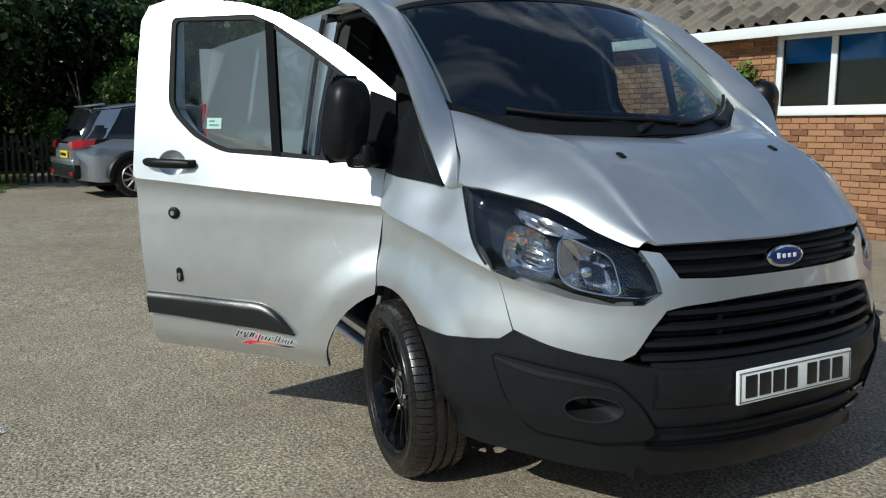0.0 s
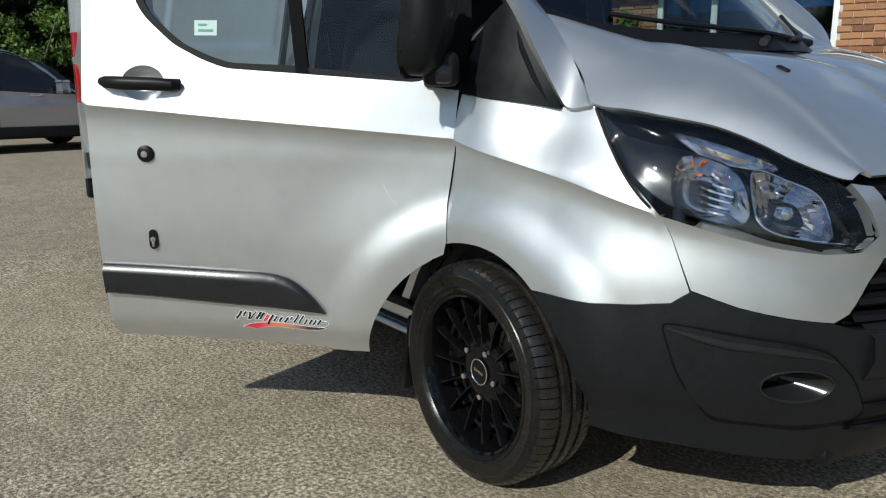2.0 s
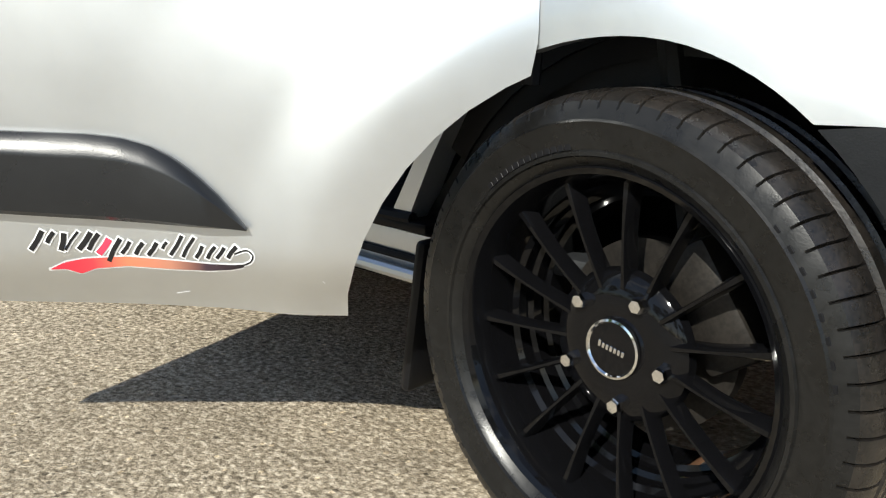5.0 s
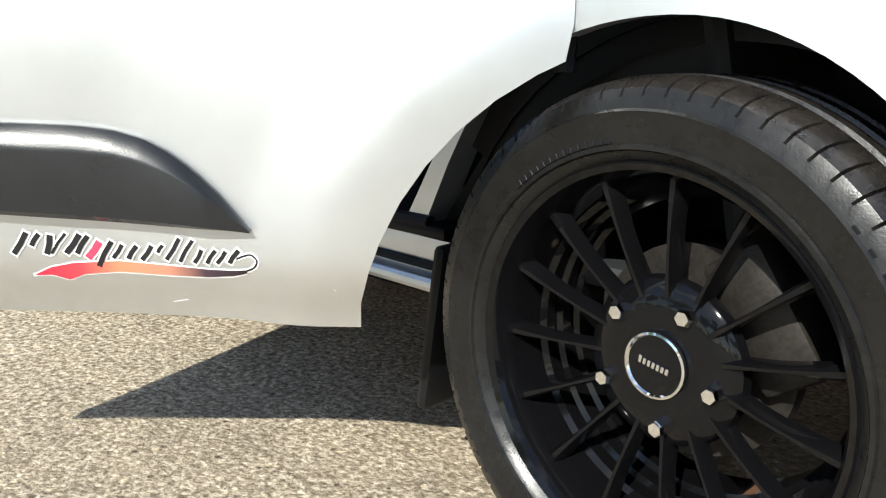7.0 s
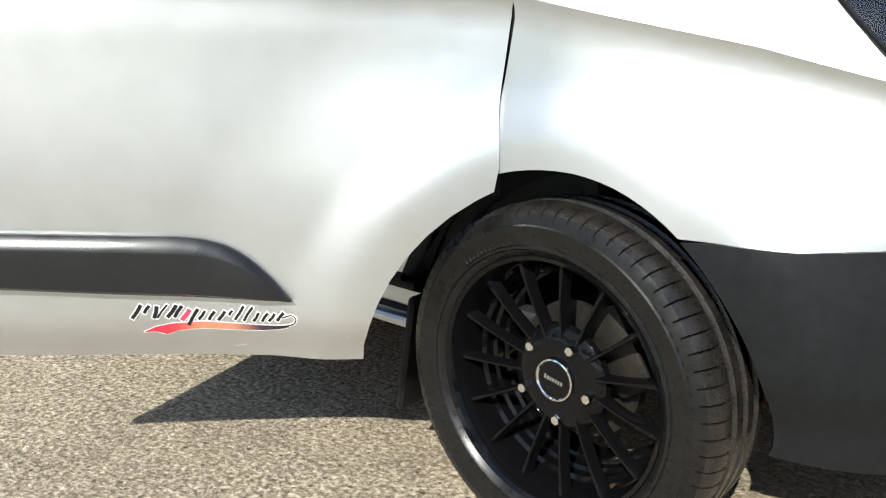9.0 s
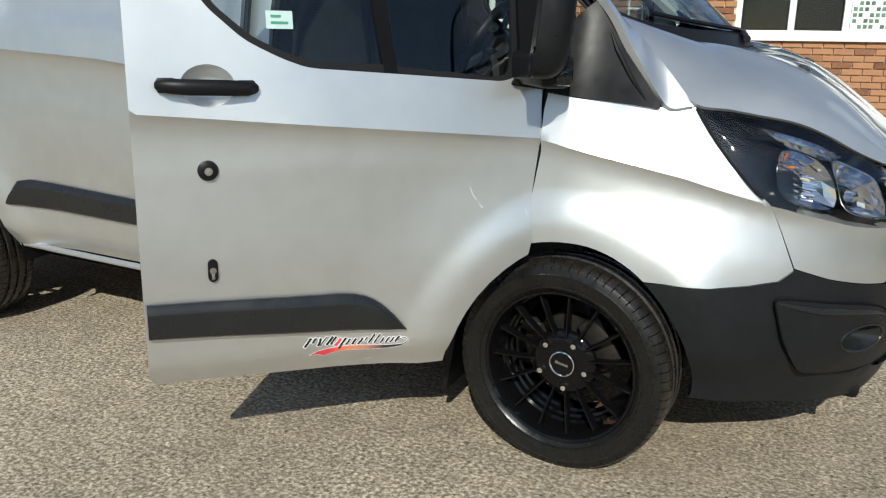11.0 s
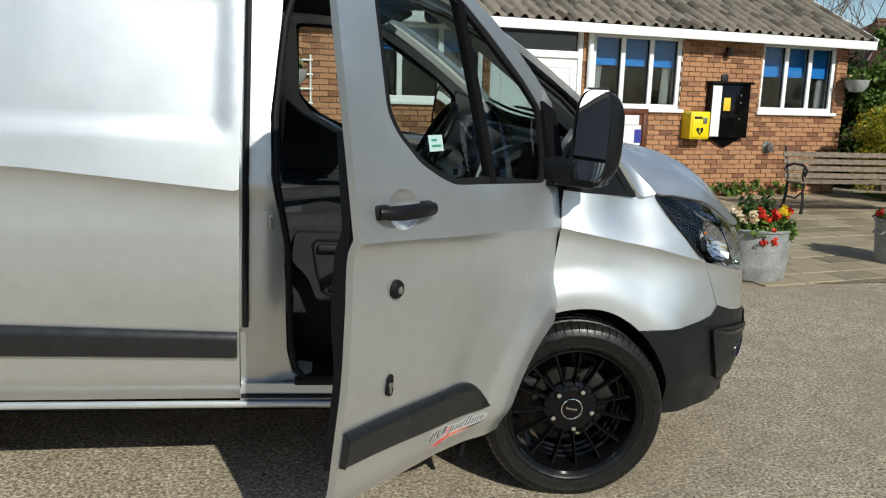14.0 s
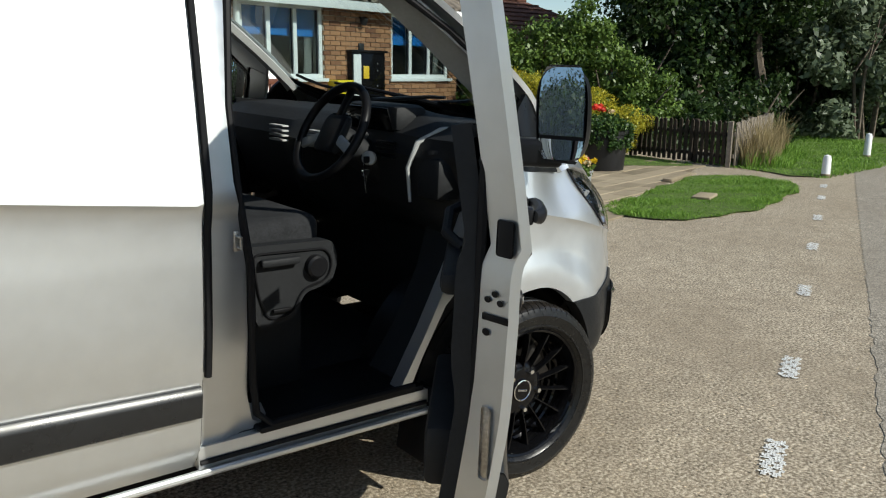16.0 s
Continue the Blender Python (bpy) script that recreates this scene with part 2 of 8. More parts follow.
def glass(name, tint=(0.75, 0.82, 0.80), rough=0.0, clear=0.9, gloss=0.055, power=4.6):
    """A thin pane: clear or tinted film with a mirror coat."""
    m = bpy.data.materials.new(name)
    m.use_nodes = True
    nt = m.node_tree
    nt.nodes.remove(nt.nodes["Principled BSDF"])
    tr = nt.nodes.new("ShaderNodeBsdfTransparent")
    tr.inputs["Color"].default_value = (*[c * clear for c in tint], 1)
    gl = nt.nodes.new("ShaderNodeBsdfGlossy")
    gl.inputs["Roughness"].default_value = rough
    lw = nt.nodes.new("ShaderNodeLayerWeight")
    lw.inputs["Blend"].default_value = 0.5
    pw = nt.nodes.new("ShaderNodeMath")
    pw.operation = "POWER"
    pw.inputs[1].default_value = power
    nt.links.new(lw.outputs["Facing"], pw.inputs[0])
    fr = nt.nodes.new("ShaderNodeMath")
    fr.operation = "MULTIPLY_ADD"
    fr.inputs[1].default_value, fr.inputs[2].default_value = 0.9, gloss
    nt.links.new(pw.outputs[0], fr.inputs[0])
    mx = nt.nodes.new("ShaderNodeMixShader")
    nt.links.new(fr.outputs[0], mx.inputs[0])
    nt.links.new(tr.outputs[0], mx.inputs[1])
    nt.links.new(gl.outputs[0], mx.inputs[2])
    nt.links.new(mx.outputs[0], nt.nodes["Material Output"].inputs["Surface"])
    return m


def gravel(name, c0, c1, c2, pebble=55.0, dirt=(0.2, 0.18, 0.15)):
    """Worn stone chippings in tar: a colour to each stone, dark joints, worn patches."""
    m = bpy.data.materials.new(name)
    m.use_nodes = True
    nt = m.node_tree
    b = nt.nodes["Principled BSDF"]
    b.inputs["Roughness"].default_value = 0.85
    b.inputs["Specular IOR Level"].default_value = 0.3
    ge = nt.nodes.new("ShaderNodeTexCoord")

    def tex(kind, s):
        n = nt.nodes.new(kind)
        n.inputs["Scale"].default_value = s
        nt.links.new(ge.outputs["Object"], n.inputs["Vector"])
        return n
    vo = tex("ShaderNodeTexVoronoi", pebble)
    ed = tex("ShaderNodeTexVoronoi", pebble)
    ed.feature = "DISTANCE_TO_EDGE"
    hsv = nt.nodes.new("ShaderNodeSeparateColor")
    nt.links.new(vo.outputs["Color"], hsv.inputs[0])
    r = nt.nodes.new("ShaderNodeValToRGB")
    e = r.color_ramp.elements
    e[0].color, e[1].color = (*c0, 1), (*c2, 1)
    k = e.new(0.5)
    k.color = (*c1, 1)
    gn = tex("ShaderNodeTexNoise", pebble * 1.0)
    gn.inputs["Detail"].default_value = 5
    gn.inputs["Roughness"].default_value = 0.62
    ga = nt.nodes.new("ShaderNodeMath")
    ga.operation = "MULTIPLY_ADD"
    ga.inputs[1].default_value, ga.inputs[2].default_value = 4.0, -1.70
    nt.links.new(gn.outputs["Fac"], ga.inputs[0])
    gb = nt.nodes.new("ShaderNodeMath")
    gb.operation = "MULTIPLY_ADD"
    gb.inputs[1].default_value = 0.35
    nt.links.new(hsv.outputs[0], gb.inputs[0])
    nt.links.new(ga.outputs[0], gb.inputs[2])
    nt.links.new(gb.outputs[0], r.inputs["Fac"])
    gap = nt.nodes.new("ShaderNodeMapRange")
    gap.inputs["From Max"].default_value = 0.16
    gap.inputs["To Min"].default_value = 0.85
    nt.links.new(ed.outputs["Distance"], gap.inputs["Value"])
    dark = nt.nodes.new("ShaderNodeMixRGB")
    dark.blend_type = "MULTIPLY"
    dark.inputs["Fac"].default_value = 1
    nt.links.new(r.outputs["Color"], dark.inputs["Color1"])
    nt.links.new(gap.outputs["Result"], dark.inputs["Color2"])
    big = tex("ShaderNodeTexNoise", 0.7)
    big.inputs["Detail"].default_value = 8
    br = nt.nodes.new("ShaderNodeValToRGB")
    br.color_ramp.elements[0].position, br.color_ramp.elements[1].position = 0.42, 0.66
    nt.links.new(big.outputs["Fac"], br.inputs["Fac"])
    mx = nt.nodes.new("ShaderNodeMixRGB")
    mx.inputs["Color2"].default_value = (*dirt, 1)
    fac = nt.nodes.new("ShaderNodeMath")
    fac.operation = "MULTIPLY"
    fac.inputs[1].default_value = 0.55
    nt.links.new(br.outputs["Color"], fac.inputs[0])
    nt.links.new(fac.outputs[0], mx.inputs["Fac"])
    nt.links.new(dark.outputs["Color"], mx.inputs["Color1"])
    nt.links.new(mx.outputs["Color"], b.inputs["Base Color"])
    mid = tex("ShaderNodeTexNoise", 7.0)
    mid.inputs["Detail"].default_value = 6
    mr = nt.nodes.new("ShaderNodeMapRange")
    mr.inputs["From Min"].default_value, mr.inputs["From Max"].default_value = 0.3, 0.7
    mr.inputs["To Min"].default_value, mr.inputs["To Max"].default_value = 0.84, 1.10
    nt.links.new(mid.outputs["Fac"], mr.inputs["Value"])
    worn = nt.nodes.new("ShaderNodeMixRGB")
    worn.blend_type = "MULTIPLY"
    worn.inputs["Fac"].default_value = 1
    nt.links.new(mx.outputs["Color"], worn.inputs["Color1"])
    nt.links.new(mr.outputs["Result"], worn.inputs["Color2"])
    # stray dark and pale stones
    st = tex("ShaderNodeTexVoronoi", pebble * 0.8)
    ss = nt.nodes.new("ShaderNodeSeparateColor")
    nt.links.new(st.outputs["Color"], ss.inputs[0])
    sr = nt.nodes.new("ShaderNodeValToRGB")
    sr.color_ramp.interpolation = "CONSTANT"
    se = sr.color_ramp.elements
    se[0].color, se[1].color = (0.38, 0.37, 0.36, 1), (1.0, 1.0, 1.0, 1)
    se[1].position = 0.07
    sp = se.new(0.93)
    sp.color = (1.55, 1.5, 1.4, 1)
    nt.links.new(ss.outputs[0], sr.inputs["Fac"])
    spot = nt.nodes.new("ShaderNodeMath")
    spot.operation = "LESS_THAN"
    spot.inputs[1].default_value = 0.33
    nt.links.new(st.outputs["Distance"], spot.inputs[0])
    stones = nt.nodes.new("ShaderNodeMixRGB")
    stones.blend_type = "MULTIPLY"
    nt.links.new(spot.outputs[0], stones.inputs["Fac"])
    nt.links.new(worn.outputs["Color"], stones.inputs["Color1"])
    nt.links.new(sr.outputs["Color"], stones.inputs["Color2"])
    nt.links.new(stones.outputs["Color"], b.inputs["Base Color"])
    fine = tex("ShaderNodeTexNoise", pebble * 1.7)
    hs = nt.nodes.new("ShaderNodeMath")
    hs.operation = "ADD"
    cl = nt.nodes.new("ShaderNodeMapRange")
    cl.inputs["From Max"].default_value = 0.35
    cl.inputs["To Max"].default_value = 0.12
    nt.links.new(ed.outputs["Distance"], cl.inputs["Value"])
    nt.links.new(cl.outputs["Result"], hs.inputs[0])
    nt.links.new(fine.outputs["Fac"], hs.inputs[1])
    bp = nt.nodes.new("ShaderNodeBump")
    bp.inputs["Strength"].default_value, bp.inputs["Distance"].default_value = 0.8, 0.006
    nt.links.new(hs.outputs[0], bp.inputs["Height"])
    nt.links.new(bp.outputs["Normal"], b.inputs["Normal"])
    return m


def leafy(name, c0, c1, gloss=0.45):
    m = bpy.data.materials.new(name)
    m.use_nodes = True
    nt = m.node_tree
    b = nt.nodes["Principled BSDF"]
    b.inputs["Roughness"].default_value = gloss
    b.inputs["Specular IOR Level"].default_value = 0.35
    ge = nt.nodes.new("ShaderNodeNewGeometry")
    r = nt.nodes.new("ShaderNodeValToRGB")
    r.color_ramp.elements[0].color, r.color_ramp.elements[1].color = (*c0, 1), (*c1, 1)
    nt.links.new(ge.outputs["Random Per Island"], r.inputs["Fac"])
    nt.links.new(r.outputs["Color"], b.inputs["Base Color"])
    tl = nt.nodes.new("ShaderNodeBsdfTranslucent")
    nt.links.new(r.outputs["Color"], tl.inputs["Color"])
    mx = nt.nodes.new("ShaderNodeMixShader")
    mx.inputs[0].default_value = 0.3
    nt.links.new(b.outputs[0], mx.inputs[1])
    nt.links.new(tl.outputs[0], mx.inputs[2])
    nt.links.new(mx.outputs[0], nt.nodes["Material Output"].inputs["Surface"])
    return m


def car_paint(name, base, flake=0.3):
    """Metallic paint: a soft metal ground under a clear coat, with fine dust."""
    m = mat(name, base, 0.40, 0.84, 1.0, 0.5, 0.035, 1.5, 0.0, 60, rvary=0.03, coat_rough=0.02)
    nt = m.node_tree
    b = nt.nodes["Principled BSDF"]
    tc = nt.nodes.new("ShaderNodeTexCoord")
    n = nt.nodes.new("ShaderNodeTexNoise")
    n.inputs["Scale"].default_value = 900
    nt.links.new(tc.outputs["Object"], n.inputs["Vector"])
    bp = nt.nodes.new("ShaderNodeBump")
    bp.inputs["Strength"].default_value, bp.inputs["Distance"].default_value = flake * 0.16, 0.001
    nt.links.new(n.outputs["Fac"], bp.inputs["Height"])
    nt.links.new(bp.outputs["Normal"], b.inputs["Normal"])
    return m


PAINT = car_paint("silver_paint", (0.63, 0.645, 0.65))
PAINT_CAR = car_paint("blue_silver_paint", (0.42, 0.45, 0.49))
BLACK_PLASTIC = mat("grained_black_plastic", (0.0095, 0.0104, 0.0118), 0.42, 0, 0, 0.22, 0.15, 6, 0.07, 420, rvary=0.06)
GLOSS_BLACK = mat("gloss_black", (0.0035, 0.0035, 0.004), 0.06, 0, 0.0, 0.24, 0.1, 6)
SCOOP = mat("smooth_black_plastic", (0.012, 0.013, 0.014), 0.22, 0, 0, 0.5, 0.1, 8)
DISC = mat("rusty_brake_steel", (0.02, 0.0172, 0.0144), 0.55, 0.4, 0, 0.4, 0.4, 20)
FACET = mat("silvered_reflector", (0.66, 0.66, 0.68), 0.05, 1.0, 0, 0.5, 0.05, 20)
LAMP_BLACK = mat("matt_black", (0.005, 0.005, 0.006), 0.75, 0, 0, 0.08, 0.1, 6)
LAMP_SHELL = mat("glossy_lamp_shell", (0.006, 0.007, 0.009), 0.12, 0, 0, 0.5, 0.1, 6)
PALE_MARK = mat("pale_badge_mark", (0.75, 0.76, 0.78), 0.4, 0, 0, 0.5, 0.05, 20)
STRIP_PLASTIC = mat("moulded_black_plastic", (0.012, 0.0125, 0.0135), 0.30, 0, 0, 0.5, 0.12, 6, 0.04, 420, rvary=0.06)
SATIN_BLACK = mat("satin_black", (0.007, 0.007, 0.008), 0.42, 0, 0, 0.2, 0.1, 6)
RUBBER = mat("tyre_rubber", (0.008, 0.0078, 0.0075), 0.31, 0, 0.0, 0.30, 0.3, 14, 0.04, 400, rvary=0.1)
MIRROR_BLACK = mat("worn_black_plastic", (0.008, 0.0085, 0.0095), 0.34, 0, 0, 0.18, 0.15, 8, 0.02, 420, rvary=0.08)
TREAD = mat("dusty_tread_rubber", (0.008, 0.0077, 0.0073), 0.30, 0, 0.0, 0.50, 0.4, 26, 0.06, 300, two=(0.024, 0.020, 0.017), rvary=0.10)
SEAL = mat("rubber_seal", (0.008, 0.008, 0.009), 0.6, 0, 0, 0.2, 0.1, 9)
CHROME = mat("chrome", (0.8, 0.8, 0.8), 0.09, 1.0)
STEEL = mat("dull_steel", (0.45, 0.42, 0.38), 0.4, 0.9, 0, 0.5, 0.3, 12)
GLASS = glass("clear_glass")
HALL_GLASS = glass("window_glass", (0.85, 0.9, 0.9), 0.0, 0.95, 0.03, 7.0)
SCREEN_GLASS = glass("tinted_screen_glass", (0.55, 0.66, 0.66), 0.0, 0.9, 0.13)
LENS = glass("lamp_lens", (0.95, 0.96, 0.97), 0.015, 1.0)
MIRROR = mat("mirror_silver", (0.9, 0.9, 0.9), 0.01, 1.0)
CLOTH = mat("charcoal_seat_cloth", (0.022, 0.023, 0.025), 0.9, 0, 0, 0.2, 0.3, 20, 0.4, 500)
CLOTH_GREY = mat("grey_seat_cloth", (0.05, 0.051, 0.053), 0.9, 0, 0, 0.2, 0.3, 20, 0.4, 500)
DASH = mat("dark_dash_plastic", (0.013, 0.014, 0.0155), 0.6, 0, 0, 0.3, 0.15, 8, 0.2, 500)
TRIM_GREY = mat("pale_grey_trim", (0.42, 0.43, 0.42), 0.7, 0, 0, 0.3, 0.06, 8, 0.1, 400)
HEADLINER = mat("dark_headlining", (0.045, 0.045, 0.045), 0.9, 0, 0, 0.2, 0.1, 20)
BLUE_BADGE = mat("blue_badge", (0.012, 0.03, 0.16), 0.15, 0.3, 0.8)
WHITE_PLATE = mat("white_plate", (0.78, 0.78, 0.76), 0.35, 0, 0.3, 0.5, 0.03, 8)
BLACK_MARK = mat("black_marking", (0.01, 0.01, 0.011), 0.4)
PINK_MARK = mat("pinkish_red_marking", (0.78, 0.05, 0.10), 0.35)


def fading(name, x0, x1, stops):
    """Printed film whose ink runs from colour to colour along the door."""
    m = mat(name, stops[0][1], 0.35)
    nt = m.node_tree
    co = nt.nodes.new("ShaderNodeTexCoord")
    sep = nt.nodes.new("ShaderNodeSeparateXYZ")
    rng_n = nt.nodes.new("ShaderNodeMapRange")
    rng_n.inputs["From Min"].default_value, rng_n.inputs["From Max"].default_value = x0, x1
    ramp = nt.nodes.new("ShaderNodeValToRGB")
    while len(ramp.color_ramp.elements) < len(stops):
        ramp.color_ramp.elements.new(0.5)
    for e, (p, c) in zip(ramp.color_ramp.elements, stops):
        e.position, e.color = p, (*c, 1)
    nt.links.new(co.outputs["Object"], sep.inputs[0])
    nt.links.new(sep.outputs["X"], rng_n.inputs["Value"])
    nt.links.new(rng_n.outputs[0], ramp.inputs[0])
    for n in nt.nodes:
        if n.type == "BSDF_PRINCIPLED":
            nt.links.new(ramp.outputs[0], n.inputs["Base Color"])
    return m


FLASH_PAINT = fading("fading_flash_film", -0.647, -0.377, ((0.0, (0.75, 0.03, 0.07)), (0.22, (0.78, 0.06, 0.08)), (0.40, (0.80, 0.24, 0.13)), (0.62, (0.55, 0.24, 0.16)), (0.80, (0.06, 0.035, 0.05)), (1.0, (0.012, 0.01, 0.012))))
WHITE_MARK = mat("white_marking", (0.8, 0.8, 0.8), 0.4)
AMBER = mat("amber_lens", (0.62, 0.15, 0.015), 0.15, 0, 0.5)
RED_LENS = mat("red_lens", (0.30, 0.008, 0.012), 0.12, 0, 0.3)
YELLOW_PLATE = mat("yellow_plate", (0.75, 0.55, 0.03), 0.4)
# ---------------------------------------------------------------- the van
van = thing("van", "silver panel van with black bumpers and its driver's door open", "van",
            at=Matrix.Translation((0, -0.95, -0.03)) @ Matrix.Rotation(radians(1.1), 4, "X") @ Matrix.Translation((0, 0.95, 0.345)) @ Matrix.Rotation(radians(1.4), 4, "Y") @ Matrix.Translation((0, 0, -0.345)))

POW = 2.5


def ease(a, b, x):
    t = min(1.0, max(0.0, (x - a) / (b - a)))
    return t * t * (3 - 2 * t)


def crease(x):
    return float(np.interp(x, [-4, -1.9, -1.23, -0.12, 0.3, 0.55, 0.9], [1.26, 1.204, 1.148, 1.06, 0.975, 0.905, 0.86]))


def half_width(x, z):
    """Half the body's width: a shoulder crease, a hollow below it, flared arches and leaning upper sides."""
    d = z - crease(x)
    if d >= 0:
        b = 0.987 - (0.20 - 0.035 * ease(-0.75, -1.15, x)) * d - 0.03 * d * d
    else:
        b = 0.987 - 0.021 * (1 - math.exp(d / 0.019)) + 0.017 * ease(0.10, 0.42, -d)
    b -= 0.12 * max(0.0, 1.0 - z) ** 1.15
    b -= 0.035 * ease(0.47, 0.36, z)
    b -= 0.045 * ease(-0.05, 0.25, x) * ease(0.62, 1.05, z)
    b -= 0.016 * ease(-0.75, -1.15, x)
    b += 0.018 * ease(0.22, 0.42, x) * ease(0.95, 0.72, z)
    b -= 0.04 * ease(0.98, 1.15, z) * ease(-0.05, 0.2, x)
    for c in (0.0, -2.933):
        r = math.hypot(x - c, z - 0.345)
        b += 0.018 * ease(0.58, 0.46, r) + 0.034 * ease(0.78, 0.42, r)
    return b


def nose(z):
    return float(np.interp(z, [0.2, 0.28, 0.36, 0.5, 0.62, 0.75, 0.86, 0.94, 1.0, 1.08, 1.2, 1.5],
                           [0.90, 0.945, 0.972, 0.99, 0.997, 0.988, 0.972, 0.955, 0.935, 0.88, 0.80, 0.74]))


def skin(u, z, out=0.0):
    """The body's surface on the driver's side: u is -x behind the axle and an angle round the corner before it."""
    if u >= 0:
        return (-u, -half_width(-u, z) - out, z)
    k = min(-u, math.pi / 2)
    x = nose(z) * math.sin(k) ** (2 / POW)
    y = half_width(x, z) * max(0.0, math.cos(k)) ** (2 / POW)
    return (x + out * math.sin(k), -y - out * math.cos(k), z - droop(x, z))


def droop(x, z):
    """The front face sits a little lower towards the middle."""
    return 0.03 * ease(0.5, 0.85, x) * ease(0.55, 0.75, z)


def nip(pts):
    """Draw the points of an upper edge in towards the nose, as the skin is."""
    return [(x, y + 0.045 * ease(0.0, 0.2, x) * ease(0.55, 0.8, -y), z - droop(x, z)) for x, y, z in pts]


def by_x(x, z):
    return (-x, z) if x <= 0 else (-math.asin(min(1, (x / nose(z)) ** (POW / 2))), z)


def by_y(y, z):
    """The place on the skin, before the axle, whose distance from the middle is y."""
    lo, hi = 0.0, math.pi / 2
    for _ in range(40):
        k = (lo + hi) / 2
        if -skin(-k, z)[1] > y:
            lo = k
        else:
            hi = k
    return (-(lo + hi) / 2, z)


def arch(a0, a1, n):
    """The front wheel arch, which draws in towards the tyre before the axle."""
    out = []
    for i in range(n + 1):
        a = a0 + (a1 - a0) * i / n
        r = 0.418 - 0.036 * ease(88, 30, a)
        out.append(by_x(r * math.cos(radians(a)), 0.345 + r * math.sin(radians(a))))
    return out


# front wing
lamp_side = [by_x(x, z) for x, z in ((0.29, 1.168), (0.36, 1.075), (0.44, 0.99), (0.525, 0.915))]
wing_low = [by_x(x, z) for x, z in ((0.61, 0.735), (0.575, 0.700), (0.50, 0.684), (0.40, 0.674), (0.28, 0.676))]
wing = lamp_side + wing_low + arch(56, 109, 14) + [by_x(x, z) for x, z in ((-0.137, 0.75), (-0.136, 0.86), (-0.124, 0.95), (-0.114, 1.02), (-0.114, 1.14), (-0.108, 1.19))] + [by_x(0.04, 1.176), by_x(0.2, 1.163)]
def crease_at(u):
    """The shoulder crease in the wing's own coordinates."""
    return crease(-u) if u >= 0 else crease(nose(0.95) * math.sin(min(-u, 1.5)) ** (2 / POW))


wing_vf = sheet(wing, skin, guide=crease_at, step=0.018, depth=0.035)
part("front_wing", wing_vf, PAINT, van)
part("front_wing", mirrored(wing_vf), PAINT, van)

# silver nose between the lamps and the black bumper
lamp_low = [(0.525, 0.915, "x"), (0.80, 0.893, "y"), (0.70, 0.872, "y"), (0.60, 0.862, "y"), (0.52, 0.864, "y"), (0.462, 0.899, "y")]
low = [by_x(0.527, 0.912)] + [by_y(y, z) for y, z, _ in lamp_low[1:]]
nose_out = low[::-1] + [by_x(0.612, 0.74), by_y(0.76, 0.716), by_y(0.68, 0.70), by_y(0.585, 0.685), by_y(0.55, 0.71), by_y(0.50, 0.79), by_y(0.455, 0.846),
                        by_y(0.40, 0.858), by_y(0.2, 0.872), (-math.pi / 2, 0.876), (-math.pi / 2, 0.935), by_y(0.25, 0.936), by_y(0.405, 0.942), by_y(0.428, 0.985), by_y(0.445, 1.018), by_y(0.50, 1.026), by_y(0.475, 0.965)]
nose_vf = sheet(nose_out, skin, step=0.02, depth=0.04, toward=(0.6, -0.6, 0))
part("nose_panel", join(nose_vf, mirrored(nose_vf)), PAINT, van)

# black bumper
bump_out = wing_low[::-1] + [by_x(0.612, 0.738), by_y(0.76, 0.714), by_y(0.68, 0.698), by_y(0.585, 0.683), by_y(0.545, 0.665), by_y(0.45, 0.652), (-math.pi / 2, 0.648),
                             (-math.pi / 2, 0.255), by_y(0.3, 0.256), by_y(0.5, 0.262), by_y(0.65, 0.275), by_x(0.62, 0.292), by_x(0.5, 0.302), by_x(0.375, 0.31)] + arch(-2, 55, 14)
# raised corner panel round the fog lamp, and the lamp in its bowl
fogp = [by_x(x, z) for x, z in ((0.56, 0.655), (0.60, 0.52), (0.655, 0.40))] + [by_y(y, z) for y, z in ((0.62, 0.385), (0.50, 0.40), (0.475, 0.43), (0.53, 0.52), (0.60, 0.60), (0.66, 0.625))]
fogp = fillet(fogp, 0.03)
bowl = [(c[0] + 0.108 * math.cos(a), c[1] + 0.043 * math.sin(a)) for c in (by_y(0.650, 0.505),) for a in [2 * math.pi * i / 28 for i in range(28)]]
bump_vf = sheet(bump_out, lambda u, z: skin(u, z, 0.006), holes=[bowl], step=0.035, depth=0.06, toward=(0.6, -0.6, 0))
part("front_bumper", join(bump_vf, mirrored(bump_vf)), BLACK_PLASTIC, van, "grained black plastic front bumper")
fp = sheet(fogp, lambda u, z: skin(u, z, 0.022), holes=[bowl], step=0.03, depth=0.016, toward=(0.6, -0.6, 0))
fc = Vector(skin(*by_y(0.690, 0.507), 0.0))
fn = Vector((0.75, -0.66, 0)).normalized()


def facing(c, n):
    """A frame at c whose z points along n, with y upward."""
    n = Vector(n).normalized()
    s = Vector((0, 0, 1)).cross(n).normalized()
    m = Matrix((s, n.cross(s), n)).transposed().to_4x4()
    return Matrix.Translation(c) @ m


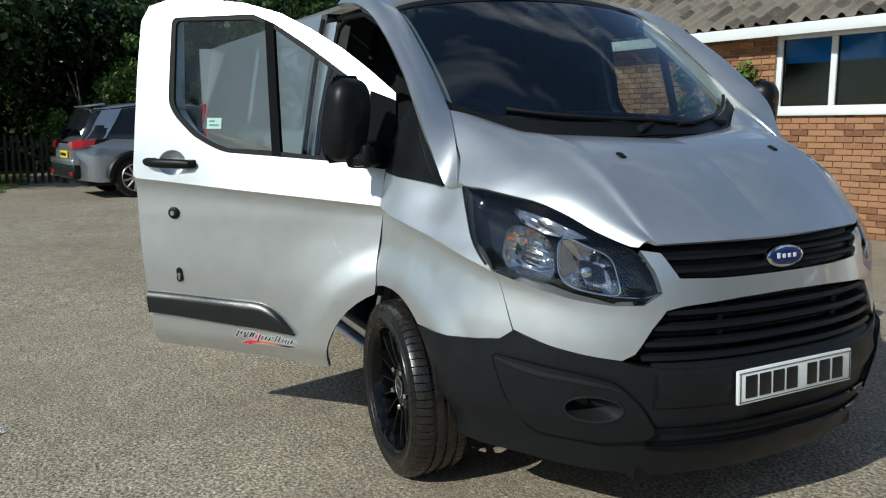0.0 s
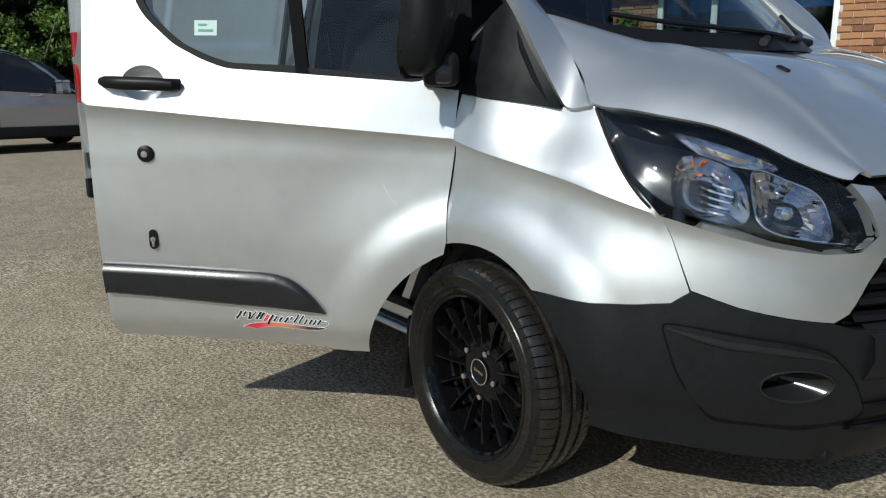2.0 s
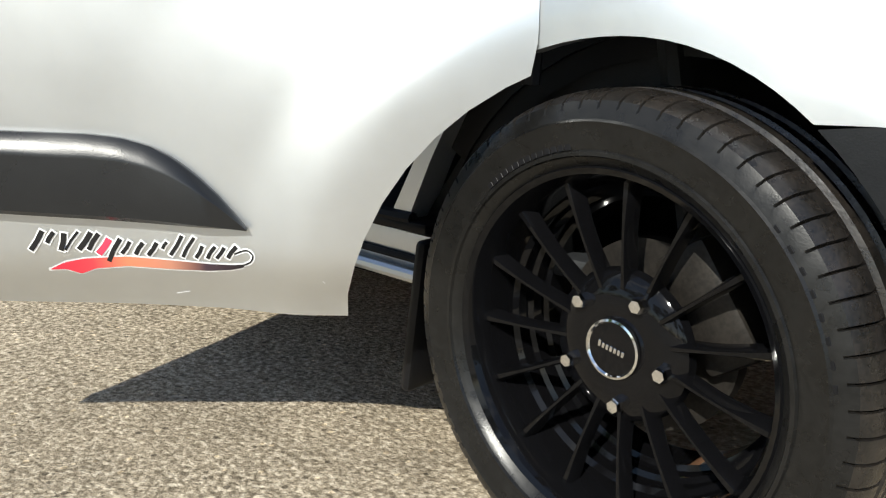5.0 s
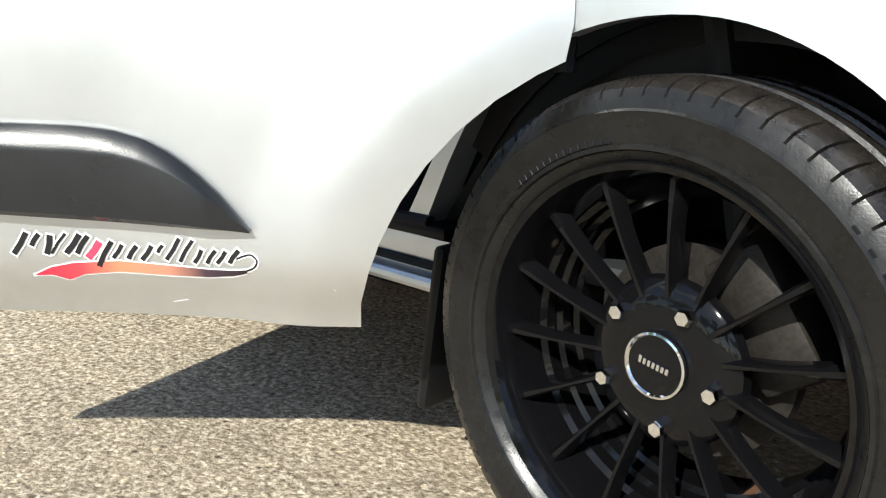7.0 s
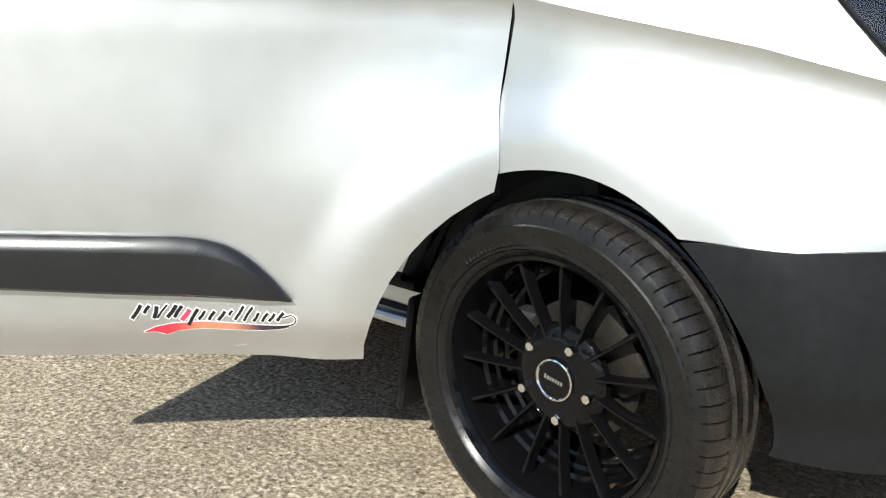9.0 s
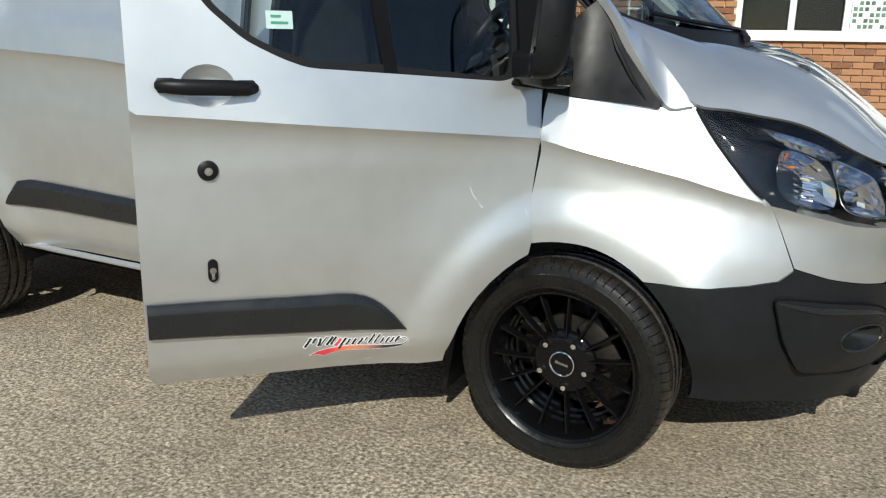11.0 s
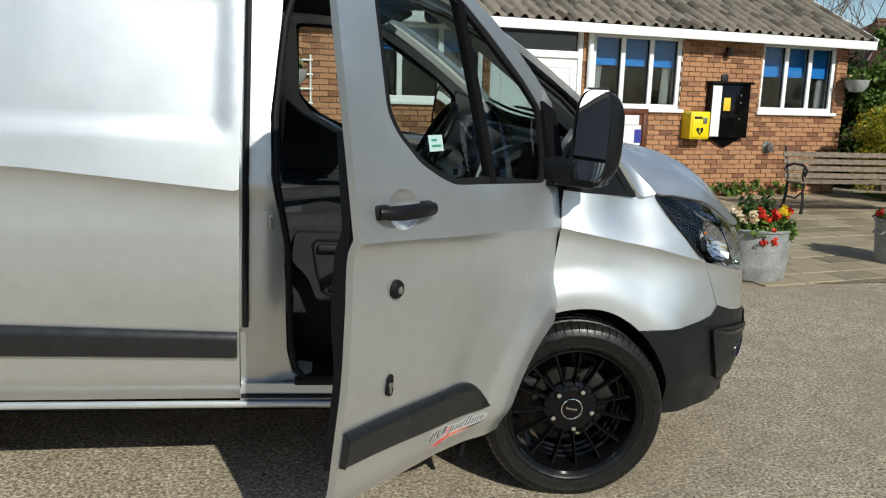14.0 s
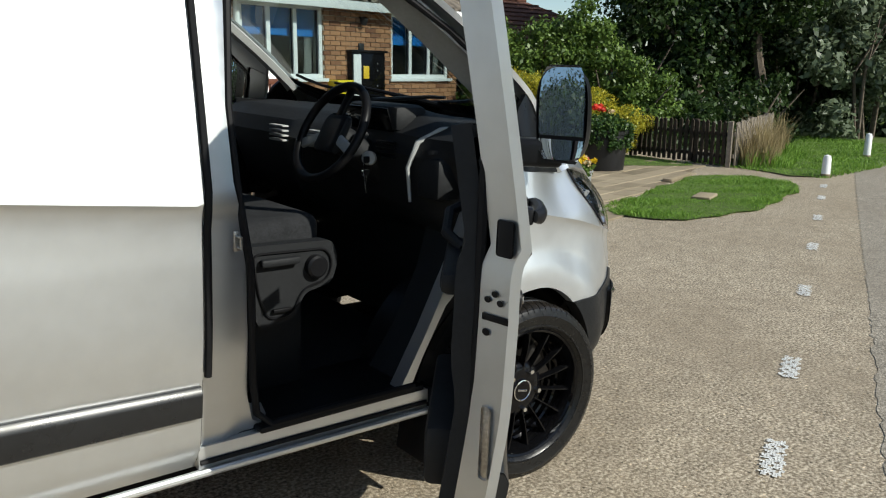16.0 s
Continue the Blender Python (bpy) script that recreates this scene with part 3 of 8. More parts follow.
def dish(u, w):
    """A long shallow bowl, deepest at the outer end where the lamp sits."""
    a = u * 2 * math.pi
    c0, c1 = by_y(0.650, 0.505), by_y(0.690, 0.507)
    cu, cz = c0[0] + (c1[0] - c0[0]) * w, c0[1] + (c1[1] - c0[1]) * w
    p = Vector(skin(cu + 0.108 * math.cos(a) * (1 - w), cz + 0.043 * math.sin(a) * (1 - w), 0.022))
    return p - fn * 0.085 * (1 - (1 - w) ** 2.2) * (0.55 + 0.45 * w)


dish_vf = grid(dish, 28, 6)
fog_lamp = moved(capped([(0.001, 0.012), (0.03, 0.010), (0.038, 0.0), (0.04, -0.02), (0.001, -0.02)], 24), facing(fc - fn * 0.050, fn))
ridge = [skin(*by_x(x, z), 0.020) for x, z in ((0.575, 0.640), (0.63, 0.627), (0.69, 0.613))] + [skin(*by_y(y, z), 0.020) for y, z in ((0.67, 0.598), (0.62, 0.585), (0.57, 0.565))]
for side_of in (0, 1):
    f = (lambda q: mirrored(q)) if side_of else (lambda q: q)
    fpn = part("fog_lamp_panel", f(fp), BLACK_PLASTIC, van, "raised black corner panel of the bumper")
    part("fog_lamp_bowl", f(dish_vf), SCOOP, fpn, "smooth black fog lamp bowl")
    part("panel_seam", f(tube([skin(u, z, 0.0215) for u, z in fogp] + [skin(*fogp[0], 0.0215)], 0.0028, 6)), LAMP_BLACK, fpn)
    part("panel_ridge", f(tube(ridge, [0.003, 0.010, 0.012, 0.010, 0.006, 0.002], 10)), SCOOP, fpn, "smooth upper ridge of the panel")
    part("bowl_lip", f(tube([dish(k / 28 + 0.0, 0.0) for k in range(29)], 0.004, 6)), SCOOP, fpn)
    part("fog_lamp", f(fog_lamp), GLOSS_BLACK, van, "round glossy fog lamp")

# lower grille: recess, slats and uprights
rec = [by_y(0.56, 0.675), by_y(0.545, 0.71), by_y(0.50, 0.785), by_y(0.455, 0.845), by_y(0.40, 0.862), by_y(0.2, 0.876), (-math.pi / 2, 0.88), (-math.pi / 2, 0.645), by_y(0.45, 0.648)]
rec_vf = sheet(rec, lambda u, z: skin(u, z, -0.05), step=0.04, depth=0.01, toward=(1, 0, 0))
part("grille_recess", join(rec_vf, mirrored(rec_vf)), SATIN_BLACK, van)


def slat(z, half, out, h=0.018, d=0.045):
    """A bar across the front that follows the nose."""
    n = 24
    sec = [(0.0, -h), (d * 0.6, -h * 0.8), (d, -h * 0.1), (d * 0.85, h * 0.6), (0.0, h)]
    v, f = [], []
    for i in range(n + 1):
        y = -half + 2 * half * i / n
        p = skin(*by_y(max(abs(y), 1e-4), z), 0)
        for a, b in sec:
            v.append((p[0] + out - d + a, y, z + b - droop(p[0], z)))
    for i in range(n):
        for k in range(len(sec) - 1):
            q = i * len(sec) + k
            f.append((q, q + len(sec), q + len(sec) + 1, q + 1))
    return v, f


for z, hw in ((0.685, 0.53), (0.735, 0.52), (0.785, 0.49), (0.832, 0.45)):
    part("grille_bar", slat(z, hw, -0.005), SATIN_BLACK, van)
for y in (-0.26, 0.26):
    part("grille_upright", box(0.89, y - 0.012, 0.64, 0.938, y + 0.012, 0.82, 0.004), SATIN_BLACK, van)
# bar across the bumper that carries the plate
part("plate_bar", slat(0.575, 0.50, 0.028, 0.080, 0.05), BLACK_PLASTIC, van)
part("lower_vent", slat(0.40, 0.52, 0.012, 0.03, 0.03), SATIN_BLACK, van)
for z in (0.37, 0.435):
    part("lower_vent_bar", slat(z, 0.50, 0.022, 0.008, 0.03), GLOSS_BLACK, van)

# upper grille with two bars and the oval badge
ug = [by_y(0.415, 0.940), by_y(0.25, 0.934), (-math.pi / 2, 0.932), (-math.pi / 2, 1.045), by_y(0.3, 1.038), by_y(0.455, 1.025)]
ug_vf = sheet(ug, lambda u, z: skin(u, z, -0.03), step=0.04, depth=0.01, toward=(1, 0, 0))
part("upper_grille", join(ug_vf, mirrored(ug_vf)), SATIN_BLACK, van)
for z, hw in ((0.960, 0.42), (0.998, 0.435)):
    part("upper_grille_bar", slat(z, hw, -0.002, 0.013, 0.04), SATIN_BLACK, van)


def oval(a, b, d, n=40):
    prof = [(0.0, d), (0.82, d), (0.93, d * 0.9), (1.0, d * 0.5), (1.0, -d)]
    v, f = lathe([(max(r, 1e-4), h) for r, h in prof], n)
    return [(p[0] * a, p[1] * b, p[2]) for p in v], f


bm_at = facing((0.942, 0, 0.953), (1, 0, 0.12))
part("badge_rim", moved(oval(0.082, 0.036, 0.010), bm_at), CHROME, van, "chrome oval badge rim")
part("badge", moved(shifted(oval(0.073, 0.029, 0.008), (0, 0, 0.004)), bm_at), BLUE_BADGE, van, "dark blue oval badge")
part("badge_mark", moved(join(*[box(-0.045 + 0.024 * i, -0.006, 0.011, -0.031 + 0.024 * i, 0.008 + 0.004 * (i == 0), 0.0135, 0.001) for i in range(4)]), bm_at), PALE_MARK, van)

# number plate with plain bars for its characters
pl_at = facing((1.020, 0, 0.568), (1, 0, 0.06))
plate = part("number_plate", moved(box(-0.26, -0.0555, -0.006, 0.26, 0.0555, 0.006, 0.004), pl_at), WHITE_PLATE, van, "white front number plate with dark bars")
for x, w in ((-0.205, 0.05), (-0.145, 0.05), (-0.085, 0.05), (-0.025, 0.05), (0.068, 0.045), (0.128, 0.05), (0.19, 0.05)):
    part("plate_bar_mark", moved(box(x - w / 2, -0.036, 0.006, x + w / 2, 0.036, 0.0085, 0.001), pl_at), BLACK_MARK, plate)
part("plate_rim", moved(join(box(-0.256, 0.046, 0.006, 0.256, 0.0475, 0.008), box(-0.256, -0.0475, 0.006, 0.256, -0.046, 0.008), box(-0.252, -0.046, 0.006, -0.2505, 0.046, 0.008), box(0.2505, -0.046, 0.006, 0.252, 0.046, 0.008)), pl_at), BLACK_MARK, plate)

# headlamps: housing, reflectors, lens
up_edge = curve_points(nip([(0.29, -0.885, 1.172), (0.38, -0.835, 1.162), (0.463, -0.79, 1.147), (0.56, -0.725, 1.130), (0.64, -0.655, 1.105), (0.72, -0.590, 1.070), (0.80, -0.525, 1.036), (0.858, -0.476, 0.968), (0.886, -0.470, 0.915)]), 4)
lo_src = [Vector(skin(*by_x(0.292, 1.165))), Vector(skin(*by_x(0.36, 1.075))), Vector(skin(*by_x(0.44, 0.99))), Vector(skin(*by_x(0.525, 0.917)))] + [Vector(skin(*by_y(y, z))) for y, z in ((0.80, 0.896), (0.70, 0.875), (0.60, 0.865), (0.525, 0.868), (0.468, 0.899))]
lo_edge = curve_points(lo_src, 4)


def along(line, t):
    k = t * (len(line) - 1)
    i = min(int(k), len(line) - 2)
    return line[i].lerp(line[i + 1], k - i)


def lamp_at(t, w, depth=0.0):
    a, b = along(up_edge, t), along(lo_edge, t)
    p = a.lerp(b, w)
    n = Vector((0.62, -0.70, 0.33)).normalized()
    return p + n * (0.030 * math.sin(math.pi * w) * math.sin(math.pi * min(1, t * 1.05)) - depth * min(1, 6 * w * (1 - w) + 0.15) * min(1, 8 * t * (1 - t) + 0.2))


lens_vf = grid(lambda t, w: lamp_at(t, w), 40, 12)
house_vf = grid(lambda t, w: lamp_at(t, w, 0.075), 40, 12)
c2 = lamp_at(0.64, 0.60, 0.030)
view = (0.86, -0.42, 0.12)
for side_of in (0, 1):
    f = (lambda q: mirrored(q)) if side_of else (lambda q: q)
    lamp = part("headlamp", f(house_vf), LAMP_SHELL, van, "swept-back headlamp with black housing")
    ln = part("lens", f(lens_vf), LENS, lamp, "clear lamp lens")
    ln.visible_shadow = False
    for tc, wc, rt, rw, sq in ((0.450, 0.63, 0.100, 0.29, 2.8), (0.645, 0.56, 0.096, 0.30, 4.5)):
        def bowl_at(r, a, lift=0.0):
            ca, sa = math.cos(a), math.sin(a)
            k = r * (abs(ca) ** sq + abs(sa) ** sq) ** (-1 / sq)
            return lamp_at(tc + rt * k * ca + 0.035 * k * sa, wc + rw * k * sa, 0.014 + 0.075 * (1 - r * r) - lift)
        part("reflector", f(grid(lambda u, w: bowl_at(0.05 + 0.95 * w, 2 * math.pi * u), 18, 5)), FACET, lamp, "chrome lamp reflector", smooth=False)
        part("reflector_rim", f(tube([bowl_at(1.0, 2 * math.pi * k / 40, 0.002) for k in range(41)], 0.0022, 5)), CHROME if sq > 4 else GLOSS_BLACK, lamp)
    for j in range(7):
        w = 0.40 + 0.065 * j
        h = 0.092 - 0.010 * abs(j - 3)
        part("reflector_rib", f(tube([lamp_at(0.478 + 0.020 * (w - 0.6) / 0.3 + h * (i / 5 - 0.5) * 0.9, w, 0.050 + 0.012 * math.sin(math.pi * i / 5)) for i in range(6)], 0.0032, 4)), CHROME, lamp)
    part("bulb", f(moved(capped([(0.001, 0.003), (0.004, 0.001), (0.005, -0.008), (0.002, -0.016)], 14), facing(lamp_at(0.415, 0.50, 0.036), view))), AMBER, lamp, "amber indicator bulb")
    part("bulb", f(moved(capped([(0.002, 0.004), (0.017, -0.004), (0.018, -0.03), (0.004, -0.05)], 16), facing(c2, view))), CHROME, lamp)
    wedge = grid(lambda t, w: lamp_at(0.27 + 0.34 * t, 0.17 - 0.03 * t + w * 0.19 * math.sin(math.pi * t) ** 0.8, 0.02 + 0.03 * math.sin(math.pi * w)), 12, 4)
    part("side_light", f(wedge), FACET, lamp, "silvered side light wedge", smooth=False)
    strip = grid(lambda t, w: lamp_at(0.72 + 0.24 * t, 0.86 - 0.10 * t + w * 0.02, 0.02), 12, 2)
    part("reflector_strip", f(strip), CHROME, lamp)
    edge = tube([p + Vector((0.004, -0.004, 0.0)) for p in lo_edge[: len(lo_edge) * 3 // 8]], 0.004, 6)
    part("lamp_edge", f(edge), SEAL, lamp)


# bonnet
bonnet_mid = curve_points(nip([(0.372, 0, 1.300), (0.42, 0, 1.293), (0.55, 0, 1.256), (0.68, 0, 1.190), (0.77, 0, 1.134), (0.85, 0, 1.082), (0.90, 0, 1.058), (0.930, 0, 1.043)]), 4)
bonnet_crease = curve_points(nip([(0.185, -0.515, 1.326), (0.28, -0.515, 1.324), (0.40, -0.510, 1.302), (0.53, -0.500, 1.258), (0.65, -0.488, 1.197), (0.74, -0.476, 1.132), (0.805, -0.466, 1.078), (0.850, -0.452, 1.039)]), 4)
bonnet_rim = curve_points(nip([(-0.03, -0.755, 1.42), (0.075, -0.785, 1.355), (0.20, -0.84, 1.25), (0.285, -0.884, 1.172), (0.38, -0.842, 1.158), (0.463, -0.795, 1.143), (0.56, -0.730, 1.126), (0.64, -0.660, 1.101), (0.72, -0.594, 1.067), (0.80, -0.530, 1.038), (0.826, -0.505, 1.034)]), 4)


def bonnet_at(u, v):
    """Half the bonnet: an almost flat middle, a soft crease, and a shoulder that falls to lamp and wing."""
    a, b, c = along(bonnet_mid, v), along(bonnet_crease, v), along(bonnet_rim, v)
    if u <= 0.55:
        t = u / 0.55
        p = a.lerp(b, t)
        p.x += (0.045 - 0.030 * v) * 4 * t * (1 - t) * (1 - 0.3 * t)
        p.z += 0.002 * (1 - t * t) * math.sin(math.pi * v)
    else:
        t = (u - 0.55) / 0.45
        p = b.lerp(c, t)
        p.z += 0.028 * math.sin(math.pi * t ** 1.35) * (1 - v * 0.55) * min(1.0, 0.25 + 4 * v)
    p.z += 0.0045 * math.exp(-((u - 0.55) / 0.035) ** 2) * min(1.0, 6 * (1 - v))
    return p


half_vf = thick(grid(lambda u, v: bonnet_at(u, v), 44, 40, True), 0.010)
bonnet_vf = join(half_vf, mirrored(half_vf))
part("bonnet", bonnet_vf, PAINT, van, "silver bonnet")
seam_uv = [(0.68, 0.055), (0.78, 0.080), (0.88, 0.100), (0.935, 0.114), (0.968, 0.138), (0.99, 0.185)]
seam_vf = tube([p + Vector((0, 0, 0.0005)) for p in curve_points([bonnet_at(u, v) for u, v in seam_uv], 4)], 0.0028, 6)
part("bonnet_seam", seam_vf, SEAL, van, "dark bonnet shut line")
part("bonnet_seam", mirrored(seam_vf), SEAL, van, "dark bonnet shut line")
for s in (-1, 1):
    w = min((bonnet_at(0.42, k / 60) for k in range(61)), key=lambda q: abs(q.x - 0.548)) + Vector((0, 0, 0.008))
    w.y = 0.361 * s
    part("washer_jet", moved(box(-0.016, -0.012, -0.004, 0.022, 0.012, 0.010, 0.005), Matrix.Translation(w) @ Matrix.Rotation(radians(24), 4, "Y")), SATIN_BLACK, van)

# windscreen, its black border, scuttle and wipers
base3 = curve_points([(0.365, 0.0, 1.318), (0.335, -0.2, 1.316), (0.25, -0.4, 1.322), (0.125, -0.58, 1.345), (0.02, -0.70, 1.395), (-0.035, -0.748, 1.43)], 5)
top3 = curve_points([(-0.50, 0.0, 1.925), (-0.51, -0.2, 1.922), (-0.54, -0.4, 1.91), (-0.59, -0.58, 1.89), (-0.63, -0.66, 1.872), (-0.65, -0.69, 1.86)], 5)


def screen_at(s, w, out=0.0):
    a, b = along(base3, abs(s)), along(top3, abs(s))
    p = a.lerp(b, w)
    p = p + Vector((0.6, 0, 0.8)) * (0.035 * math.sin(math.pi * w) + out)
    return Vector((p.x, p.y if s >= 0 else -p.y, p.z))


scr = part("windscreen", grid(lambda u, w: screen_at(2 * u - 1, w), 40, 16, True), SCREEN_GLASS, van, "raked windscreen glass")
scr.visible_shadow = False
border = join(*[grid(lambda u, w, s=s: screen_at(s * u, 0.005 + 0.075 * w, 0.003), 24, 2, s > 0) for s in (-1, 1)],
              *[grid(lambda u, w, s=s: screen_at(s * (0.955 + 0.045 * w), u, 0.003), 16, 2, s < 0) for s in (-1, 1)],
              *[grid(lambda u, w, s=s: screen_at(s * u, 0.95 + 0.05 * w, 0.003), 24, 2, s > 0) for s in (-1, 1)])
part("screen_border", border, SATIN_BLACK, van)
scut = join(*[grid(lambda u, w, s=s: screen_at(s * u * 0.92, 0.02, -0.004) + Vector((0.030 * w, 0, -0.030 * w)), 24, 3, s > 0) for s in (-1, 1)])
part("scuttle", scut, SATIN_BLACK, van)
for a, b in ((0.12, -0.78), (-0.45, 0.55)):
    root, tip = screen_at(a, 0.025, 0.018), screen_at(b, 0.115, 0.016)
    arm = tube([root, root.lerp(tip, 0.3) + Vector((0.012, 0, 0.004)), root.lerp(tip, 0.62) + Vector((0.006, 0, 0.006)), root.lerp(tip, 0.75)], [0.014, 0.011, 0.008, 0.006], 8)
    wiper = part("wiper", arm, SATIN_BLACK, van, "black wiper arm")
    part("wiper_blade", tube([screen_at(a + (b - a) * (0.25 + 0.75 * k / 8), 0.050 + 0.072 * k / 8, 0.012) for k in range(9)], 0.008, 6), SATIN_BLACK, wiper)

# windscreen pillars
pil_out = curve_points([skin(*by_x(0.285, 1.166)), skin(*by_x(0.205, 1.161))] + nip([(0.10, -0.903, 1.30), (0.02, -0.893, 1.425), (-0.12, -0.872, 1.545), (-0.32, -0.850, 1.685), (-0.55, -0.828, 1.81), (-0.78, -0.812, 1.88), (-1.0, -0.808, 1.90)]), 5)
pil_in = curve_points(nip([(0.283, -0.882, 1.176), (0.20, -0.845, 1.25), (0.08, -0.788, 1.352), (-0.02, -0.757, 1.43), (-0.17, -0.737, 1.55), (-0.36, -0.72, 1.69), (-0.56, -0.705, 1.82), (-0.78, -0.70, 1.91), (-1.0, -0.70, 1.945)]), 5)


def pillar_at(t, w):
    p = along(pil_out, t).lerp(along(pil_in, t), w)
    return p + Vector((0.35, -0.6, 0.72)).normalized() * 0.022 * math.sin(math.pi * w) * ease(0.16, 0.46, t)


pil_vf = thick(grid(pillar_at, 48, 6), 0.02)
part("windscreen_pillar", pil_vf, PAINT, van)
part("windscreen_pillar", mirrored(pil_vf), PAINT, van)
pin_vf = thick(grid(lambda t, w: pillar_at(0.36 + t * 0.5, w) + Vector((-0.03, 0.045, -0.03)), 20, 4), 0.03)
part("pillar_trim", pin_vf, TRIM_GREY, van, "pale grey pillar trim")
part("pillar_trim", mirrored(pin_vf), TRIM_GREY, van, "pale grey pillar trim")


# roof
def roof_at(u, w):
    x = -0.50 - u * 3.46
    edge = 0.70 + 0.10 * ease(0.0, 0.12, u)
    y = -edge + 2 * edge * w
    k = abs(y) / edge
    front = float(np.interp(x, [-3.96, -3.8, -1.0, -0.62, -0.5], [1.93, 1.975, 1.985, 1.95, 1.925]))
    side_z = float(np.interp(x, [-3.96, -1.0, -0.65, -0.5], [1.885, 1.89, 1.865, 1.86]))
    return (x - 0.15 * k * k * (1 - ease(0, 0.1, u)), y, side_z + (front - side_z) * (1 - k ** 3.2))


part("roof", thick(grid(roof_at, 40, 24), 0.02), PAINT, van, "silver roof")
part("headlining", shifted(thick(grid(lambda u, w: roof_at(u * 0.26, 0.03 + 0.94 * w), 12, 16), 0.02), (0, 0, -0.05)), HEADLINER, van, "dark headlining")
part("sun_visor", moved(box(-0.09, -0.22, -0.012, 0.09, 0.22, 0.012, 0.01), Matrix.Translation((-0.63, -0.38, 1.865)) @ Matrix.Rotation(radians(14), 4, "Y")), HEADLINER, van)
part("sun_visor", moved(box(-0.09, -0.22, -0.012, 0.09, 0.22, 0.012, 0.01), Matrix.Translation((-0.63, 0.38, 1.865)) @ Matrix.Rotation(radians(14), 4, "Y")), HEADLINER, van)


# load-bay sides with their pressed panels
def press(x, z, out=0.0):
    """Sunken rectangle in the upper load-bay side."""
    w = half_width(x, z)
    k = ease(-1.255, -1.315, x) * ease(-2.45, -2.39, x) * ease(1.315, 1.370, z) * ease(1.81, 1.755, z)
    return (x, -w + 0.010 * k - out, z)


bay = [(-1.232, 0.375), (-1.232, 1.78), (-1.21, 1.885), (-3.93, 1.885), (-3.97, 1.75), (-3.975, 0.52), (-3.9, 0.42)] + [(-2.933 + 0.40 * math.cos(radians(a)), 0.345 + 0.40 * math.sin(radians(a))) for a in range(172, 6, -8)] + [(-2.52, 0.375)]
bay_vf = sheet(bay, press, guide=crease, step=0.026, depth=0.03)
part("load_bay_side", bay_vf, PAINT, van)
part("load_bay_side", mirrored(bay_vf), PAINT, van)


def strip_grid(x0, x1, top, bottom, n=60):
    """Moulded rubbing strip: a shiny chamfer on top, a flat face, a tucked lower edge."""
    def at(u, w):
        x = x0 + (x1 - x0) * u
        zt, zb = top(x), bottom(x)
        h = zt - zb
        k = min(1.0, h / 0.07)
        down, out = ((0.0, 0.0), (0.0, 0.008), (0.02, 0.011), (0.22, 0.023), (0.27, 0.0245), (0.94, 0.023), (1.0, 0.015), (1.0, 0.0))[min(7, round(w * 7))]
        z = zt - h * down
        return (x, -half_width(x, z) - 0.001 - out * (0.5 + 0.5 * k), z)
    return grid(at, n, 7, x1 < x0)


def bay_top(x):
    return float(np.interp(x, [-2.49, -2.46, -2.43, -2.36, -1.24], [0.58, 0.64, 0.672, 0.684, 0.648]))


strip_vf = strip_grid(-2.49, -1.24, bay_top, lambda x: 0.552 - 0.013 * (x + 1.24) / 1.12)
cap_end = ([(-1.2395, -half_width(-1.24, z) - o, z) for z, o in ((0.648, 0.0), (0.647, 0.011), (0.626, 0.024), (0.556, 0.024), (0.552, 0.0))], [(0, 1, 2, 3, 4)])
strip_vf = join(strip_vf, cap_end)
part("side_rubbing_strip", strip_vf, STRIP_PLASTIC, van, "black rubbing strip")
part("side_rubbing_strip", mirrored(strip_vf), STRIP_PLASTIC, van, "black rubbing strip")
strip2 = [(-3.40, 0.56), (-3.42, 0.67), (-3.93, 0.675), (-3.94, 0.57)]
part("side_rubbing_strip", sheet(strip2, lambda x, z: (x, -half_width(x, z) - 0.016, z), step=0.04, depth=0.02), BLACK_PLASTIC, van, "black rubbing strip")
part("rear_door", thick(grid(lambda u, w: (-3.965 - 0.02 * math.sin(math.pi * w), -0.96 + 1.92 * u, 0.5 + 1.38 * w), 16, 12, True), 0.03), PAINT, van, "silver rear doors")
part("rear_bumper", join(sheet([(-3.45, 0.34), (-3.45, 0.5), (-3.98, 0.52), (-4.0, 0.36)], lambda x, z: (x, -half_width(x, 0.5) - 0.004, z), depth=0.03), box(-4.02, -0.95, 0.36, -3.96, 0.95, 0.53, 0.02)), BLACK_PLASTIC, van)
part("tail_lamp", box(-3.99, -0.965, 1.0, -3.90, -0.90, 1.45, 0.015), RED_LENS, van, "red tail lamp")
part("high_tail_lamp", box(-3.985, -0.80, 1.80, -3.955, -0.72, 1.86, 0.008), RED_LENS, van)
# silver sill with a bright lower edge; a dark tube stands for the groove's shade
part("sill", join(sheet([(-1.232, 0.372), (-1.232, 0.44), (-0.40, 0.43), (-0.40, 0.362)], lambda x, z: (x, -0.888 - 0.004 * math.sin((z - 0.36) * 38), z), step=0.03, depth=0.08), tube([(-2.52, -0.902, 0.372), (-1.23, -0.904, 0.368), (-0.39, -0.902, 0.357)], 0.013, 10)), PAINT, van)
part("sill_groove", tube([(-1.228, -0.895, 0.396), (-0.80, -0.894, 0.391), (-0.41, -0.894, 0.386)], 0.008, 8), SEAL, van, "dark tube for the shaded sill groove")
part("post_seam", tube([(-1.2325, -half_width(-1.2325, z) + 0.004, z) for z in np.linspace(0.385, 0.66, 8)], 0.0035, 6), SEAL, van)
part("sill_step", box(-1.04, -0.895, 0.432, -0.42, -0.55, 0.452, 0.006), SATIN_BLACK, van, "black sill step plate")
